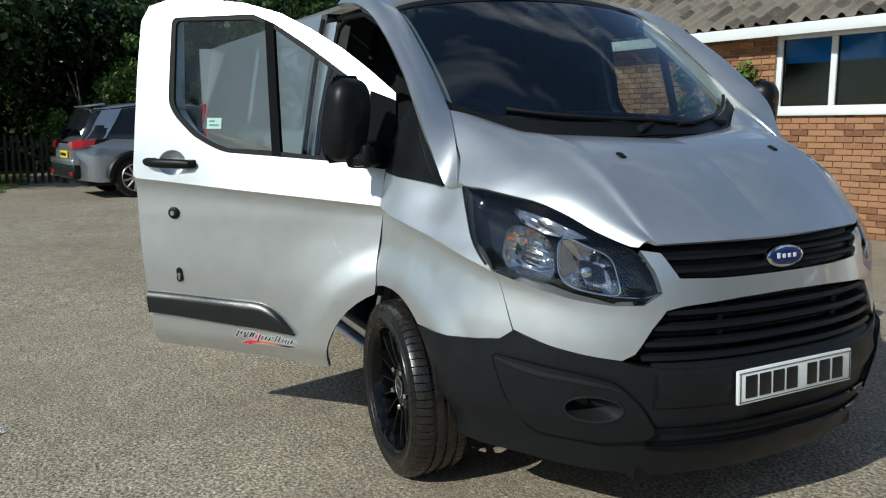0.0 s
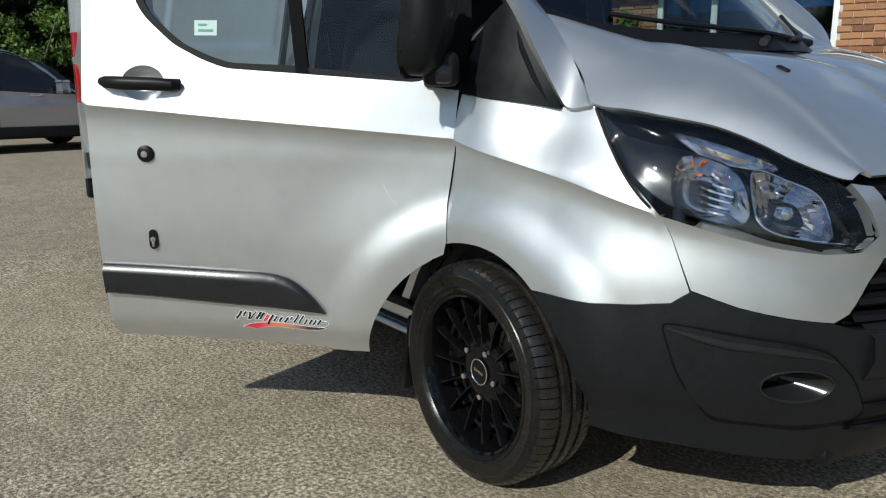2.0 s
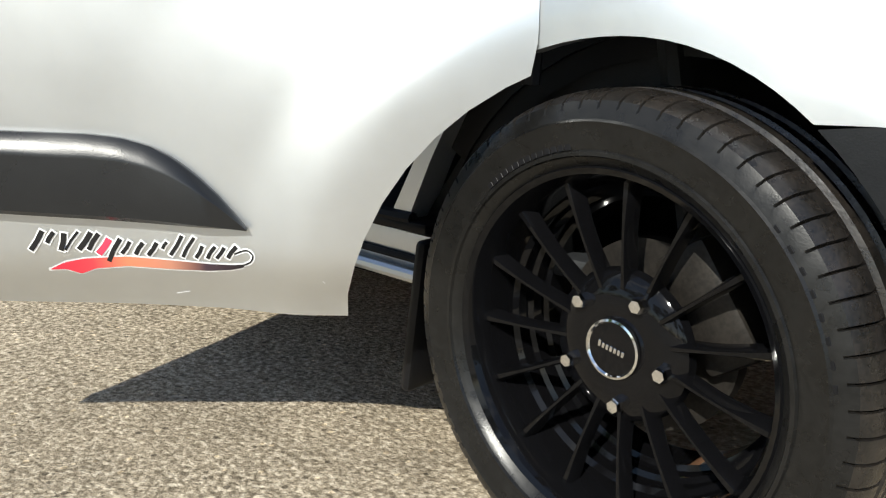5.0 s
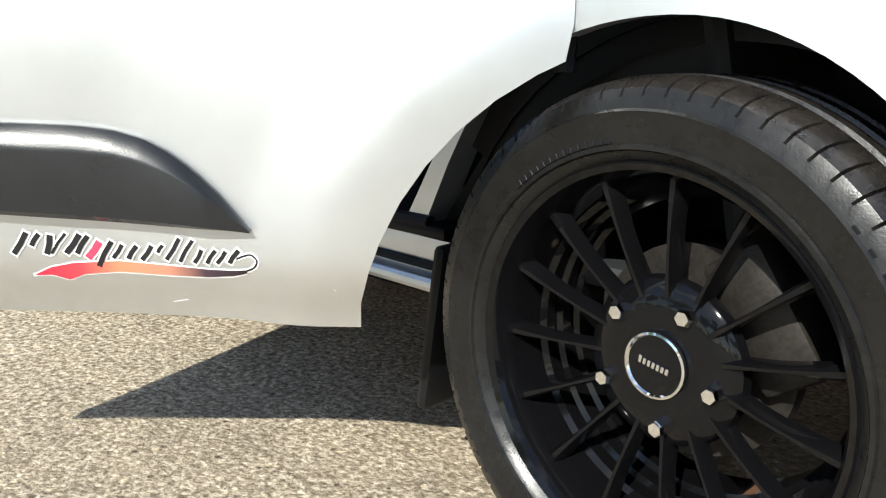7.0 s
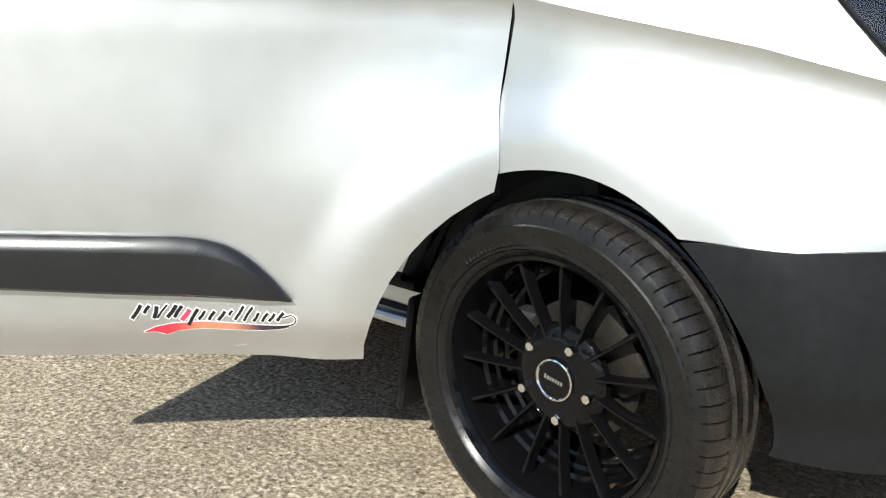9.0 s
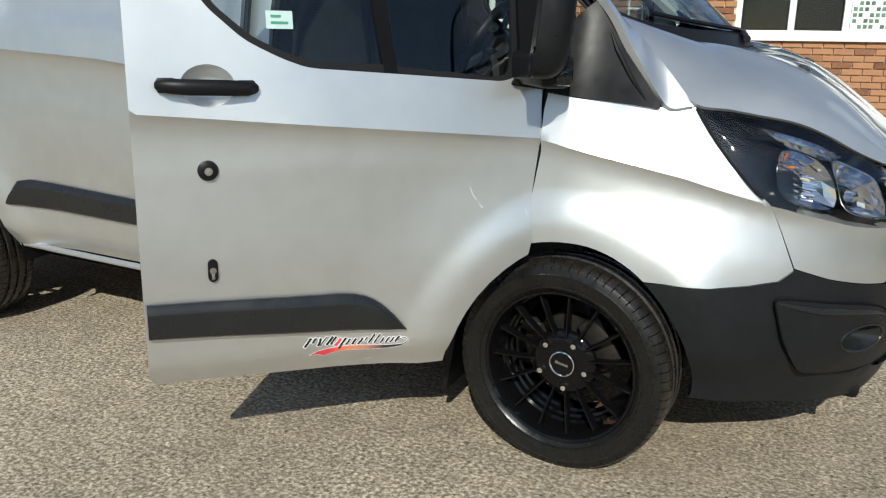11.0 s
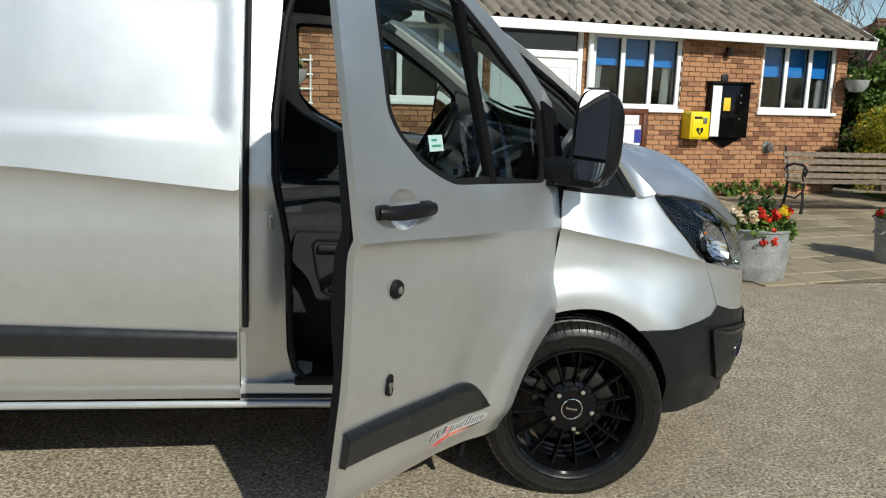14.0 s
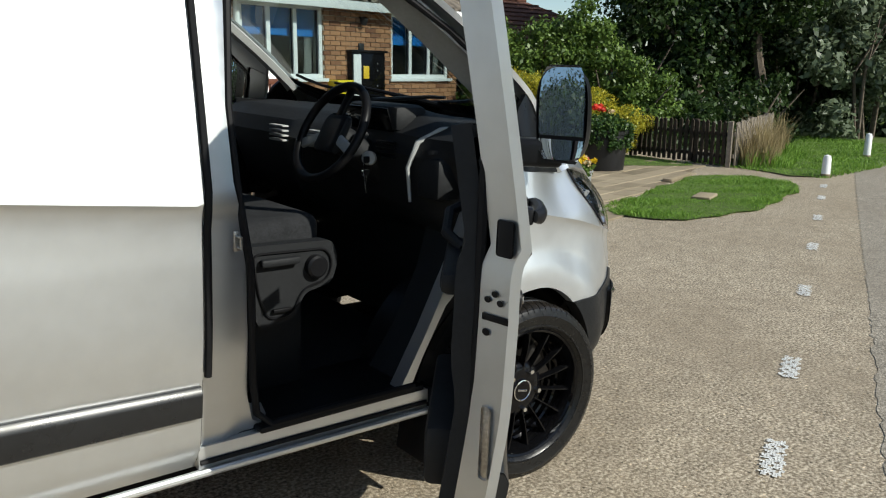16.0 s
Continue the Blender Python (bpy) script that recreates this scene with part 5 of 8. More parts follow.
def furnish_door(d, f, fitted):
    """Everything that is carried by a front door; f mirrors it for the other side."""
    part("window_rubber", f(to_door(seal_vf)), SEAL, d, "black window rubber")
    g = part("window_glass", f(to_door(pane_vf)), GLASS, d, "clear door glass")
    g.visible_shadow = False
    part("window_post", f(to_door(mull)), LAMP_BLACK, d, "black window post")
    part("rubbing_strip", f(to_door(strip_door)), STRIP_PLASTIC, d, "black rubbing strip")
    # inner pressing and trim
    inn = [(-1.215, 0.44), (-0.44, 0.40), (-0.33, 0.64), (-0.19, 0.78), (-0.16, 0.95), (-0.15, 1.20), (-0.23, 1.215), (-0.60, 1.235), (-0.82, 1.25), (-1.0, 1.34), (-1.105, 1.43), (-1.14, 1.80), (-1.215, 1.80), (-1.222, 0.60)]
    part("inner_pressing", f(slant(to_door(join(sheet(inn, lambda x, z: (x, -half_width(x, z) + 0.085, z), step=0.05, depth=0.07, toward=(0, 1, 0)))))), PAINT, d)
    trim = [(-1.15, 0.47), (-0.46, 0.43), (-0.36, 0.64), (-0.23, 0.80), (-0.20, 1.16), (-0.60, 1.205), (-0.85, 1.225), (-1.05, 1.33), (-1.13, 1.40), (-1.16, 1.0), (-1.155, 0.62)]
    part("door_trim", f(to_door(sheet(trim, lambda x, z: (x, -half_width(x, z) + 0.12 + 0.02 * ease(0.75, 0.9, z) - 0.0, z), step=0.05, depth=0.045, toward=(0, 1, 0)))), DASH, d, "dark plastic door trim")
    part("armrest", f(to_door(box(-1.0, -0.83, 0.98, -0.55, -0.77, 1.04, 0.02))), DASH, d)
    part("grab_handle", f(to_door(tube([(-0.72, -0.82, 1.04), (-0.66, -0.77, 1.07), (-0.48, -0.77, 1.10), (-0.42, -0.82, 1.12)], 0.016, 8))), DASH, d)
    part("door_pocket", f(to_door(box(-1.05, -0.84, 0.50, -0.50, -0.75, 0.66, 0.02))), DASH, d)
    # pull handle, scoop and surround
    hz = 1.214
    hx = -1.06
    hy = -half_width(hx, hz)
    def dimple(u, w):
        x, z = hx + 0.067 * w * math.cos(2 * math.pi * u), hz + 0.053 * w * math.sin(2 * math.pi * u)
        return (x, -half_width(x, z) + 0.030 * (1 - w ** 3), z)
    scoop = grid(dimple, 30, 8, True)
    part("handle_scoop", f(to_door(scoop)), PAINT, d)
    bar = [(hx - 0.118, hy - 0.012, hz + 0.004), (hx - 0.10, hy - 0.028, hz + 0.003), (hx - 0.05, hy - 0.036, hz), (hx + 0.04, hy - 0.036, hz - 0.002), (hx + 0.095, hy - 0.028, hz - 0.004), (hx + 0.112, hy - 0.010, hz - 0.005)]
    hv, hf = tube(bar, [0.013, 0.018, 0.020, 0.020, 0.018, 0.013], 12)
    hv = [(p[0], hy - 0.026 + (p[1] - hy + 0.026) * 0.75, p[2]) for p in hv]
    part("door_handle", f(to_door((hv, hf))), SATIN_BLACK, d, "black bar door handle")
    for hb in (box(hx - 0.12, hy - 0.014, hz - 0.016, hx - 0.075, hy + 0.01, hz + 0.02, 0.006), box(hx + 0.07, hy - 0.014, hz - 0.02, hx + 0.115, hy + 0.01, hz + 0.014, 0.006)):
        part("handle_base", f(to_door(hb)), SATIN_BLACK, d)
    # mirror: arm, shell, upper and lower glasses
    mx, my, mz = -0.204, -1.122, 1.392
    swing = Matrix.Translation((mx, my, mz)) @ Matrix.Rotation(radians(-25), 4, "Z") @ Matrix.Rotation(radians(5.5), 4, "Y") @ Matrix.Translation((-mx, -my, -mz))
    arm = box(-0.045, -0.10, -0.060, 0.055, 0.11, 0.035, 0.022, 3)
    part("mirror_arm", f(to_door(moved(arm, Matrix.Translation((-0.168, -1.030, 1.275))))), MIRROR_BLACK, d)
    base = sheet(fillet([(-0.114, 1.203), (-0.222, 1.216), (-0.205, 1.240), (-0.193, 1.30), (-0.190, 1.50), (-0.084, 1.462), (-0.079, 1.36), (-0.104, 1.25)], 0.010), lambda x, z: door_skin(x, z, 0.010 + 0.010 * ease(1.45, 1.25, z)), step=0.03, depth=0.03)
    part("mirror_base", f(to_door(base)), LAMP_BLACK, d)

    def shell(u, w):
        a = 2 * math.pi * u
        ca, sa = math.cos(a), math.sin(a)
        k = (abs(ca) ** 3.2 + abs(sa) ** 3.2) ** (-1 / 3.2)
        r = 1.0 if w < 0.25 else math.sqrt(max(0.0, 1 - ((w - 0.25) / 0.75) ** 2.4))
        lean = 0.018 * sa
        return (mx - 0.030 + 0.098 * w, my + lean * 0.6 + 0.088 * k * ca * (0.35 + 0.65 * r) * (1 if w < 1 else 0.0), mz + 0.150 * k * sa * (0.45 + 0.55 * r) * (1 if w < 1 else 0.0))
    sv, sf = grid(shell, 40, 12)
    part("mirror_shell", f(to_door(moved((sv, sf), swing))), MIRROR_BLACK, d, "black door mirror shell")

    def face(zlo, zhi, off, bulge):
        def fn(u, w):
            y, z = -1 + 2 * u, zlo + (zhi - zlo) * w
            k = (1 - abs(z / 0.170) ** 3.4) ** (1 / 3.4) if abs(z) < 0.170 else 0.05
            return (mx - off - bulge * (1 - y * y) * 0.5, my + 0.0108 * z / 0.165 + 0.079 * k * y, mz + z)
        return grid(fn, 16, 10, True)
    part("mirror_back", f(to_door(moved(face(-0.158, 0.158, 0.018, 0), swing))), SATIN_BLACK, d)
    part("mirror_glass", f(to_door(moved(face(-0.070, 0.150, 0.024, 0.001), swing))), MIRROR, d, "main mirror glass")
    part("wide_mirror_glass", f(to_door(moved(face(-0.148, -0.082, 0.024, 0.008), swing))), MIRROR, d, "small wide-angle mirror glass")
    part("side_repeater", f(to_door(moved(box(-0.02, -0.03, -0.03, 0.03, 0.035, 0.02, 0.012), Matrix.Translation((mx + 0.045, my - 0.0, mz - 0.138))))), LENS, d, "clear side repeater lamp")
    if not fitted:
        return
    # extra locks
    for name, x, z, r in (("deadlock", -1.07, 1.002, 0.026),):
        y = -half_width(x, z)
        at = facing((x - HX, y - HY, z), (0, -1, -0.02))
        part(name, moved(capped([(r, -0.004), (r, 0.006), (r * 0.86, 0.012), (r * 0.6, 0.015), (0.001, 0.0155)], 32), at), SATIN_BLACK, d, "round black extra deadlock")
        part("lock_barrel", moved(join(capped([(0.010, 0.012), (0.010, 0.0175), (0.001, 0.018)], 20), box(-0.001, -0.006, 0.017, 0.001, 0.006, 0.0186)), at), STEEL, d)
    x, z = -1.07, 0.733
    y = -half_width(x, z)
    at = facing((x - HX, y - HY, z), (0, -1, 0))
    rr = [(0.013 * math.cos(a), (0.026 if math.sin(a) > 0 else -0.026) * 0.55 + 0.013 * math.sin(a), 0) for a in np.linspace(0, 2 * math.pi, 33)[:-1]]
    ov = [(p[0], p[1] * 1.15, h) for h in (-0.003, 0.007) for p in rr]
    ov_f = [(i, (i + 1) % 32, 32 + (i + 1) % 32, 32 + i) for i in range(32)] + [tuple(range(32, 64))]
    part("hook_lock", moved((ov, ov_f), at), SATIN_BLACK, d, "oval black hook lock")
    part("lock_barrel", moved(join(capped([(0.0085, 0.006), (0.0085, 0.010), (0.001, 0.0102)], 20), box(-0.004, -0.024, 0.006, 0.004, -0.008, 0.0095, 0.001)), at), STEEL, d)
    # sticker on the glass
    gx, gz = -0.872, 1.375
    st = to_door(([(*door_skin(gx + a, gz + b, -0.008),) for a, b in ((-0.034, -0.022), (0.034, -0.022), (0.034, 0.022), (-0.034, 0.022))], [(0, 1, 2, 3)]))
    part("window_sticker", thick(st, 0.001), mat("pale_green_sticker", (0.42, 0.56, 0.54), 0.5, vary=0.05), d, "pale window sticker")
    part("sticker_bars", to_door(join(*[([(*door_skin(gx - 0.022 + a, gz + z0 + b, -0.0065),) for a, b in ((0, 0), (w, 0), (w, 0.006), (0, 0.006))], [(0, 1, 2, 3)]) for z0, w in ((-0.010, 0.044), (0.006, 0.026))])), mat("sticker_print", (0.05, 0.25, 0.16), 0.5), d)
    # maker's flash on the lower door: plain bars over a red sweep
    part("flash_backing", to_door(on_door(flash_strip(0.0022), 0.0010)), WHITE_MARK, d, "white outline of the flash")
    part("flash_sweep", to_door(on_door(flash_strip(0.0), 0.0019)), FLASH_PAINT, d, "sweep of the flash fading from red to black")
    part("flash_backing", to_door(on_door(ribbon(tail, 0.0032), 0.0010)), WHITE_MARK, d)
    part("flash_tail", to_door(on_door(ribbon(tail, 0.0012), 0.0019)), BLACK_MARK, d)
    for i in range(len(STROKES)):
        bk = part("flash_backing", to_door(on_door(stroke(i, 0.0022), 0.0014)), WHITE_MARK, d)
        part("flash_bar", to_door(on_door(stroke(i), 0.0024)), PINK_MARK if i == 6 else BLACK_MARK, bk)
    # pale scratches in the paint
    for line in (((-0.342, 0.922), (-0.333, 0.902), (-0.322, 0.885)), ((-0.314, 0.875), (-0.302, 0.8605)), ((-0.169, 0.851), (-0.160, 0.829)), ((-0.6412, 0.3987), (-0.6208, 0.4032)), ((-0.429, 0.431), (-0.4256, 0.4266))):
        part("scratch", to_door(on_door(ribbon(line, 0.0008), 0.0006)), PALE_MARK, d, "pale scratch in the paint")
    # rear edge of the door: latch, bolt holes, plate
    ey = -half_width(-1.24, 0.9) - HY

    def hole(z, dy, r):
        return moved(capped([(r, -0.002), (r, 0.0015), (0.001, 0.0016)], 16), facing((-1.2235 - HX, ey + 0.03 + dy, z), (-1, 0, 0)))
    part("latch", slant(join(moved(box(-0.018, -0.04, -0.002, 0.018, 0.04, 0.004, 0.006), facing((-1.223 - HX, ey + 0.035, 1.17), (-1, 0, 0))))), SATIN_BLACK, d, "black door latch")
    part("bolt_holes", slant(join(hole(1.045, 0.02, 0.007), hole(1.03, 0.035, 0.007), hole(1.027, 0.008, 0.007), hole(0.955, 0.035, 0.008), moved(box(-0.03, -0.008, -0.002, 0.03, 0.008, 0.002, 0.002), facing((-1.2235 - HX, ey + 0.045, 0.99), (-1, 0, 0))))), SATIN_BLACK, d)
    part("lock_plate", slant(moved(box(-0.011, -0.085, -0.001, 0.011, 0.085, 0.003, 0.008), facing((-1.2235 - HX, ey + 0.055, 0.70), (-1, 0, 0)))), STEEL, d, "dull steel lock plate")
    part("edge_seal", tube([(-1.150 - HX, 0.085 + ey, z) for z in (0.47, 0.8, 1.2, 1.42)] + [(-1.12 - HX, 0.11 + ey + 0.02, 1.75)], 0.012, 8), SEAL, d)


furnish_door(door, lambda q: q, True)
left_at = Matrix.Translation((HX, -HY, 0))
door_l = part("front_door", mirrored(door_vf), PAINT, van, "closed silver passenger door", at=left_at)
furnish_door(door_l, mirrored, False)

# ---------------------------------------------------------------- cab
part("cab_floor", box(-1.30, -0.85, 0.40, -0.10, 0.85, 0.435, 0.01), DASH, van, "black rubber cab floor")
part("footwell_front", moved(box(-0.02, -0.86, -0.36, 0.02, 0.86, 0.40, 0.02), Matrix.Translation((-0.02, 0, 0.76)) @ Matrix.Rotation(radians(-12), 4, "Y")), DASH, van)
part("bulkhead", box(-1.36, -0.80, 0.42, -1.31, 0.80, 1.90, 0.01), HEADLINER, van, "dark load-bay bulkhead")
dash_sec = [(0.30, 1.30), (0.10, 1.335), (-0.10, 1.345), (-0.25, 1.33), (-0.335, 1.285), (-0.36, 1.22), (-0.335, 1.12), (-0.29, 1.0), (-0.22, 0.92), (-0.10, 0.88), (-0.05, 0.9)]


def dash_at(u, w):
    y = -0.90 + 1.80 * u
    k = w * (len(dash_sec) - 1)
    i = min(int(k), len(dash_sec) - 2)
    a, b = dash_sec[i], dash_sec[i + 1]
    x, z = a[0] + (b[0] - a[0]) * (k - i), a[1] + (b[1] - a[1]) * (k - i)
    hood = 0.055 * math.exp(-((y + 0.42) / 0.20) ** 2) * math.exp(-((x + 0.22) / 0.10) ** 2)
    mid = -0.05 * math.exp(-((y - 0.0) / 0.17) ** 4) * ease(1.30, 1.2, z)
    edge = 0.10 * ease(0.70, 0.9, abs(y))
    limit = float(np.interp(abs(y), [0.0, 0.2, 0.4, 0.58, 0.70, 0.76, 0.9], [0.34, 0.31, 0.22, 0.09, -0.02, -0.085, -0.25]))
    return (min(x + mid + edge * ease(1.36, 1.1, z), limit), y, z + hood)


part("dashboard", thick(grid(dash_at, 60, 40), 0.02), DASH, van, "dark moulded dashboard")
part("cup_holder", join(moved(lathe([(0.045, -0.10), (0.052, 0.0), (0.060, 0.004), (0.060, -0.012)], 28), Matrix.Translation((-0.29, -0.76, 1.245))), moved(box(-0.07, -0.07, -0.16, 0.05, 0.06, -0.01, 0.025), Matrix.Translation((-0.28, -0.77, 1.235)))), DASH, van)
part("dash_end_trim", tube([(-0.36, -0.70, 1.06), (-0.375, -0.70, 1.18), (-0.35, -0.72, 1.27), (-0.28, -0.76, 1.315), (-0.2, -0.80, 1.33)], [0.006, 0.008, 0.010, 0.010, 0.006], 8), TRIM_GREY, van, "pale grey dash trim")
part("air_vent", join(*[box(-0.375, -0.60 + 0.0, 1.20 + 0.018 * i, -0.352, -0.50, 1.206 + 0.018 * i, 0.002) for i in range(4)]), SATIN_BLACK, van)
for y in (-0.16, 0.16):
    part("air_vent", join(*[box(-0.43, y - 0.06, 1.20 + 0.02 * i, -0.40, y + 0.06, 1.207 + 0.02 * i, 0.002) for i in range(4)]), TRIM_GREY, van)
part("instrument_hood", moved(box(-0.09, -0.17, -0.05, 0.06, 0.17, 0.05, 0.03), Matrix.Translation((-0.26, -0.42, 1.34))), DASH, van)
part("instrument_panel", moved(box(-0.004, -0.14, -0.045, 0.004, 0.14, 0.045, 0.003), Matrix.Translation((-0.352, -0.42, 1.335)) @ Matrix.Rotation(radians(-20), 4, "Y")), GLOSS_BLACK, van)
sw = Matrix.Translation((-0.515, -0.42, 1.285)) @ Matrix.Rotation(radians(-62), 4, "Y")
ring = [(0.185 * math.cos(a), 0.185 * math.sin(a), 0) for a in np.linspace(0, 2 * math.pi, 49)]
wheel_s = part("steering_wheel", moved(tube(ring, 0.0165, 12, False), sw), SATIN_BLACK, van, "black steering wheel")
part("steering_boss", moved(box(-0.085, -0.075, -0.035, 0.075, 0.075, 0.012, 0.03), sw), DASH, wheel_s)
for a in (20, 160, 270):
    m = sw @ Matrix.Rotation(radians(a + 90), 4, "Z")
    part("steering_spoke", moved(box(0.06, -0.02, -0.016, 0.185, 0.02, 0.002, 0.008), m), SATIN_BLACK if a == 270 else TRIM_GREY, wheel_s)
part("steering_column", tube([(-0.49, -0.42, 1.27), (-0.33, -0.42, 1.17), (-0.2, -0.42, 1.10)], [0.05, 0.065, 0.07], 14), DASH, van)
part("stalk", tube([(-0.44, -0.42, 1.26), (-0.46, -0.56, 1.285)], [0.010, 0.013], 8), DASH, van)
part("stalk", tube([(-0.44, -0.42, 1.26), (-0.46, -0.28, 1.285)], [0.010, 0.013], 8), DASH, van)
part("ignition_lock", moved(capped([(0.026, -0.01), (0.026, 0.008), (0.018, 0.012), (0.001, 0.012)], 24), facing((-0.405, -0.505, 1.195), (-0.8, -0.6, 0.1))), TRIM_GREY, van)
keys = thing("key_bunch", "bunch of steel keys hanging from the ignition lock", "keys", at=van.matrix_basis @ Matrix.Translation((-0.425, -0.52, 1.192)))
part("key_head", box(-0.014, -0.003, -0.012, 0.012, 0.003, 0.012, 0.003), SATIN_BLACK, keys)
part("key_ring", moved(tube([(0.013 * math.cos(a), 0, 0.013 * math.sin(a)) for a in np.linspace(0, 2 * math.pi, 25)], 0.0014, 6, False), Matrix.Translation((-0.004, -0.004, -0.024))), CHROME, keys)
for i, (dx, ln) in enumerate(((-0.010, 0.070), (0.006, 0.085), (0.012, 0.055))):
    part("key", moved(join(box(-0.010, -0.001, -0.022, 0.010, 0.001, 0.0, 0.0008), box(-0.004, -0.001, -ln, 0.004, 0.001, -0.02, 0.0006)), Matrix.Translation((dx - 0.004, -0.004 + 0.004 * i, -0.036)) @ Matrix.Rotation(radians(-8 + 9 * i), 4, "Y")), CHROME, keys)


def seat(y, w, label):
    """Cab seat: base, cushion with bolsters, raked back, head restraint and side cover."""
    s = part("seat_base", box(-1.16, y - w * 0.42, 0.43, -0.74, y + w * 0.42, 0.82, 0.03), DASH, van, label)
    cu = box(-1.20, y - w / 2, 0.83, -0.695, y + w / 2, 1.0, 0.055, 4)
    cu = ([(p[0], p[1], p[2] + 0.035 * ease(-1.1, -0.75, p[0]) * (1 if p[2] > 0.9 else 0) + (0.02 * (abs(p[1] - y) / (w / 2)) ** 4 if p[2] > 0.9 else 0)) for p in cu[0]], cu[1])
    part("cushion", cu, CLOTH, s)
    part("cushion_centre", box(-1.18, y - w * 0.30, 0.98, -0.72, y + w * 0.30, 1.018, 0.02, 3), CLOTH_GREY, s)
    back = moved(box(-0.07, -w / 2, 0.0, 0.07, w / 2, 0.66, 0.05, 4), Matrix.Translation((-1.19, y, 0.97)) @ Matrix.Rotation(radians(-10), 4, "Y"))
    part("backrest", back, CLOTH, s)
    part("head_restraint", moved(box(-0.05, -0.12, 0.0, 0.05, 0.12, 0.19, 0.045, 4), Matrix.Translation((-1.29, y, 1.655)) @ Matrix.Rotation(radians(-6), 4, "Y")), CLOTH, s)
    return s


ds = seat(-0.41, 0.52, "charcoal cloth driver's seat")
side = sheet(fillet([(-1.05, 0.97), (-0.70, 0.965), (-0.675, 0.90), (-0.70, 0.82), (-0.80, 0.80), (-0.84, 0.72), (-0.96, 0.70), (-1.0, 0.80), (-1.06, 0.86)], 0.025), lambda x, z: (x, -0.735, z), step=0.05, depth=0.05)
part("seat_side_cover", side, DASH, ds, "dark plastic seat side cover")
part("seat_cover_rim", tube([(p[0], -0.739, p[1]) for p in fillet([(-0.985, 0.945), (-0.725, 0.94), (-0.70, 0.89), (-0.72, 0.835), (-0.81, 0.815), (-0.85, 0.735), (-0.935, 0.73), (-0.965, 0.81)], 0.03)] + [(-0.985, -0.739, 0.93)], 0.004, 6), SATIN_BLACK, ds)
part("recliner_knob", moved(capped([(0.038, -0.01), (0.037, 0.018), (0.03, 0.024), (0.001, 0.024)], 28), facing((-0.765, -0.738, 0.885), (0, -1, 0))), SATIN_BLACK, ds)
part("height_lever", box(-0.965, -0.765, 0.905, -0.83, -0.74, 0.93, 0.008), DASH, ds)
part("lower_lever", box(-0.92, -0.752, 0.752, -0.855, -0.738, 0.764, 0.003), SATIN_BLACK, ds)
seat(0.30, 0.50, "charcoal cloth passenger seat")
seat(0.72, 0.36, "charcoal cloth passenger seat")
part("seat_belt", thick(grid(lambda u, w: (-1.17 + 0.12 * u, -0.80 + 0.06 * u, 1.66 - 0.98 * u + 0.045 * w), 10, 1), 0.002), SATIN_BLACK, van)
# clear sunlit trim inside the far screen corner is carried by the pillar trims; rear-view pod
part("screen_pod", box(-0.50, -0.10, 1.80, -0.40, 0.10, 1.88, 0.03), DASH, van)
# ---------------------------------------------------------------- the place: materials
GROUND = gravel("worn_gravel", (0.15, 0.120, 0.082), (0.36, 0.300, 0.216), (0.66, 0.57, 0.44), 70, (0.255, 0.205, 0.143))
ROAD = gravel("road_asphalt", (0.15, 0.131, 0.102), (0.315, 0.278, 0.222), (0.50, 0.445, 0.365), 80, (0.235, 0.203, 0.16))
BRICK = mat("red_brick", (0.115, 0.042, 0.027), 0.88, 0, 0, 0.2, 0.35, 30, 0.5, 220, two=(0.40, 0.205, 0.108), island=True)
MORTAR = mat("mortar", (0.56, 0.51, 0.42), 0.95, 0, 0, 0.2, 0.2, 12, 0.4, 160)
WHITE_PAINT = mat("white_gloss_paint", (0.78, 0.79, 0.78), 0.35, 0, 0, 0.5, 0.04, 5)
DARK_PANE = mat("dark_room_glass", (0.012, 0.013, 0.015), 0.05, 0, 0, 0.6, 0.2, 2)
BLIND = mat("blue_blind", (0.010, 0.19, 0.60), 0.7, 0, 0, 0.3, 0.06, 3)
TILE = mat("lichened_roof_tile", (0.04, 0.033, 0.028), 0.95, 0, 0, 0.2, 0.45, 26, 0.8, 90, two=(0.21, 0.18, 0.145), island=True)
WOOD = mat("weathered_bench_wood", (0.10, 0.075, 0.055), 0.8, 0, 0, 0.3, 0.3, 16, 0.4, 120, two=(0.25, 0.195, 0.145))
IRON = mat("dark_cast_iron", (0.02, 0.021, 0.022), 0.55, 0.3, 0, 0.5, 0.2, 14)
ZINC = mat("galvanised_zinc", (0.30, 0.305, 0.30), 0.6, 0.35, 0, 0.4, 0.25, 7, 0.1, 60, rvary=0.1)
BLACK_POT = mat("black_plastic_pot", (0.006, 0.006, 0.007), 0.5, 0, 0, 0.5, 0.15, 9)
SOIL = mat("potting_soil", (0.03, 0.022, 0.016), 0.95, 0, 0, 0.2, 0.4, 30, 0.6, 120)
SLAB = mat("worn_paving_slab", (0.15, 0.122, 0.08), 0.9, 0, 0, 0.25, 0.4, 9, 0.45, 150, two=(0.32, 0.262, 0.178), island=True)
JOINT = mat("sandy_joint", (0.19, 0.15, 0.10), 0.95, 0, 0, 0.2, 0.4, 14, 0.4, 120)
OAK_FRAME = mat("brown_varnish", (0.11, 0.035, 0.016), 0.4, 0, 0.3, 0.5, 0.25, 12)
YELLOW_BOX = mat("yellow_cabinet_paint", (0.80, 0.60, 0.01), 0.35, 0, 0.3, 0.5, 0.05, 6)
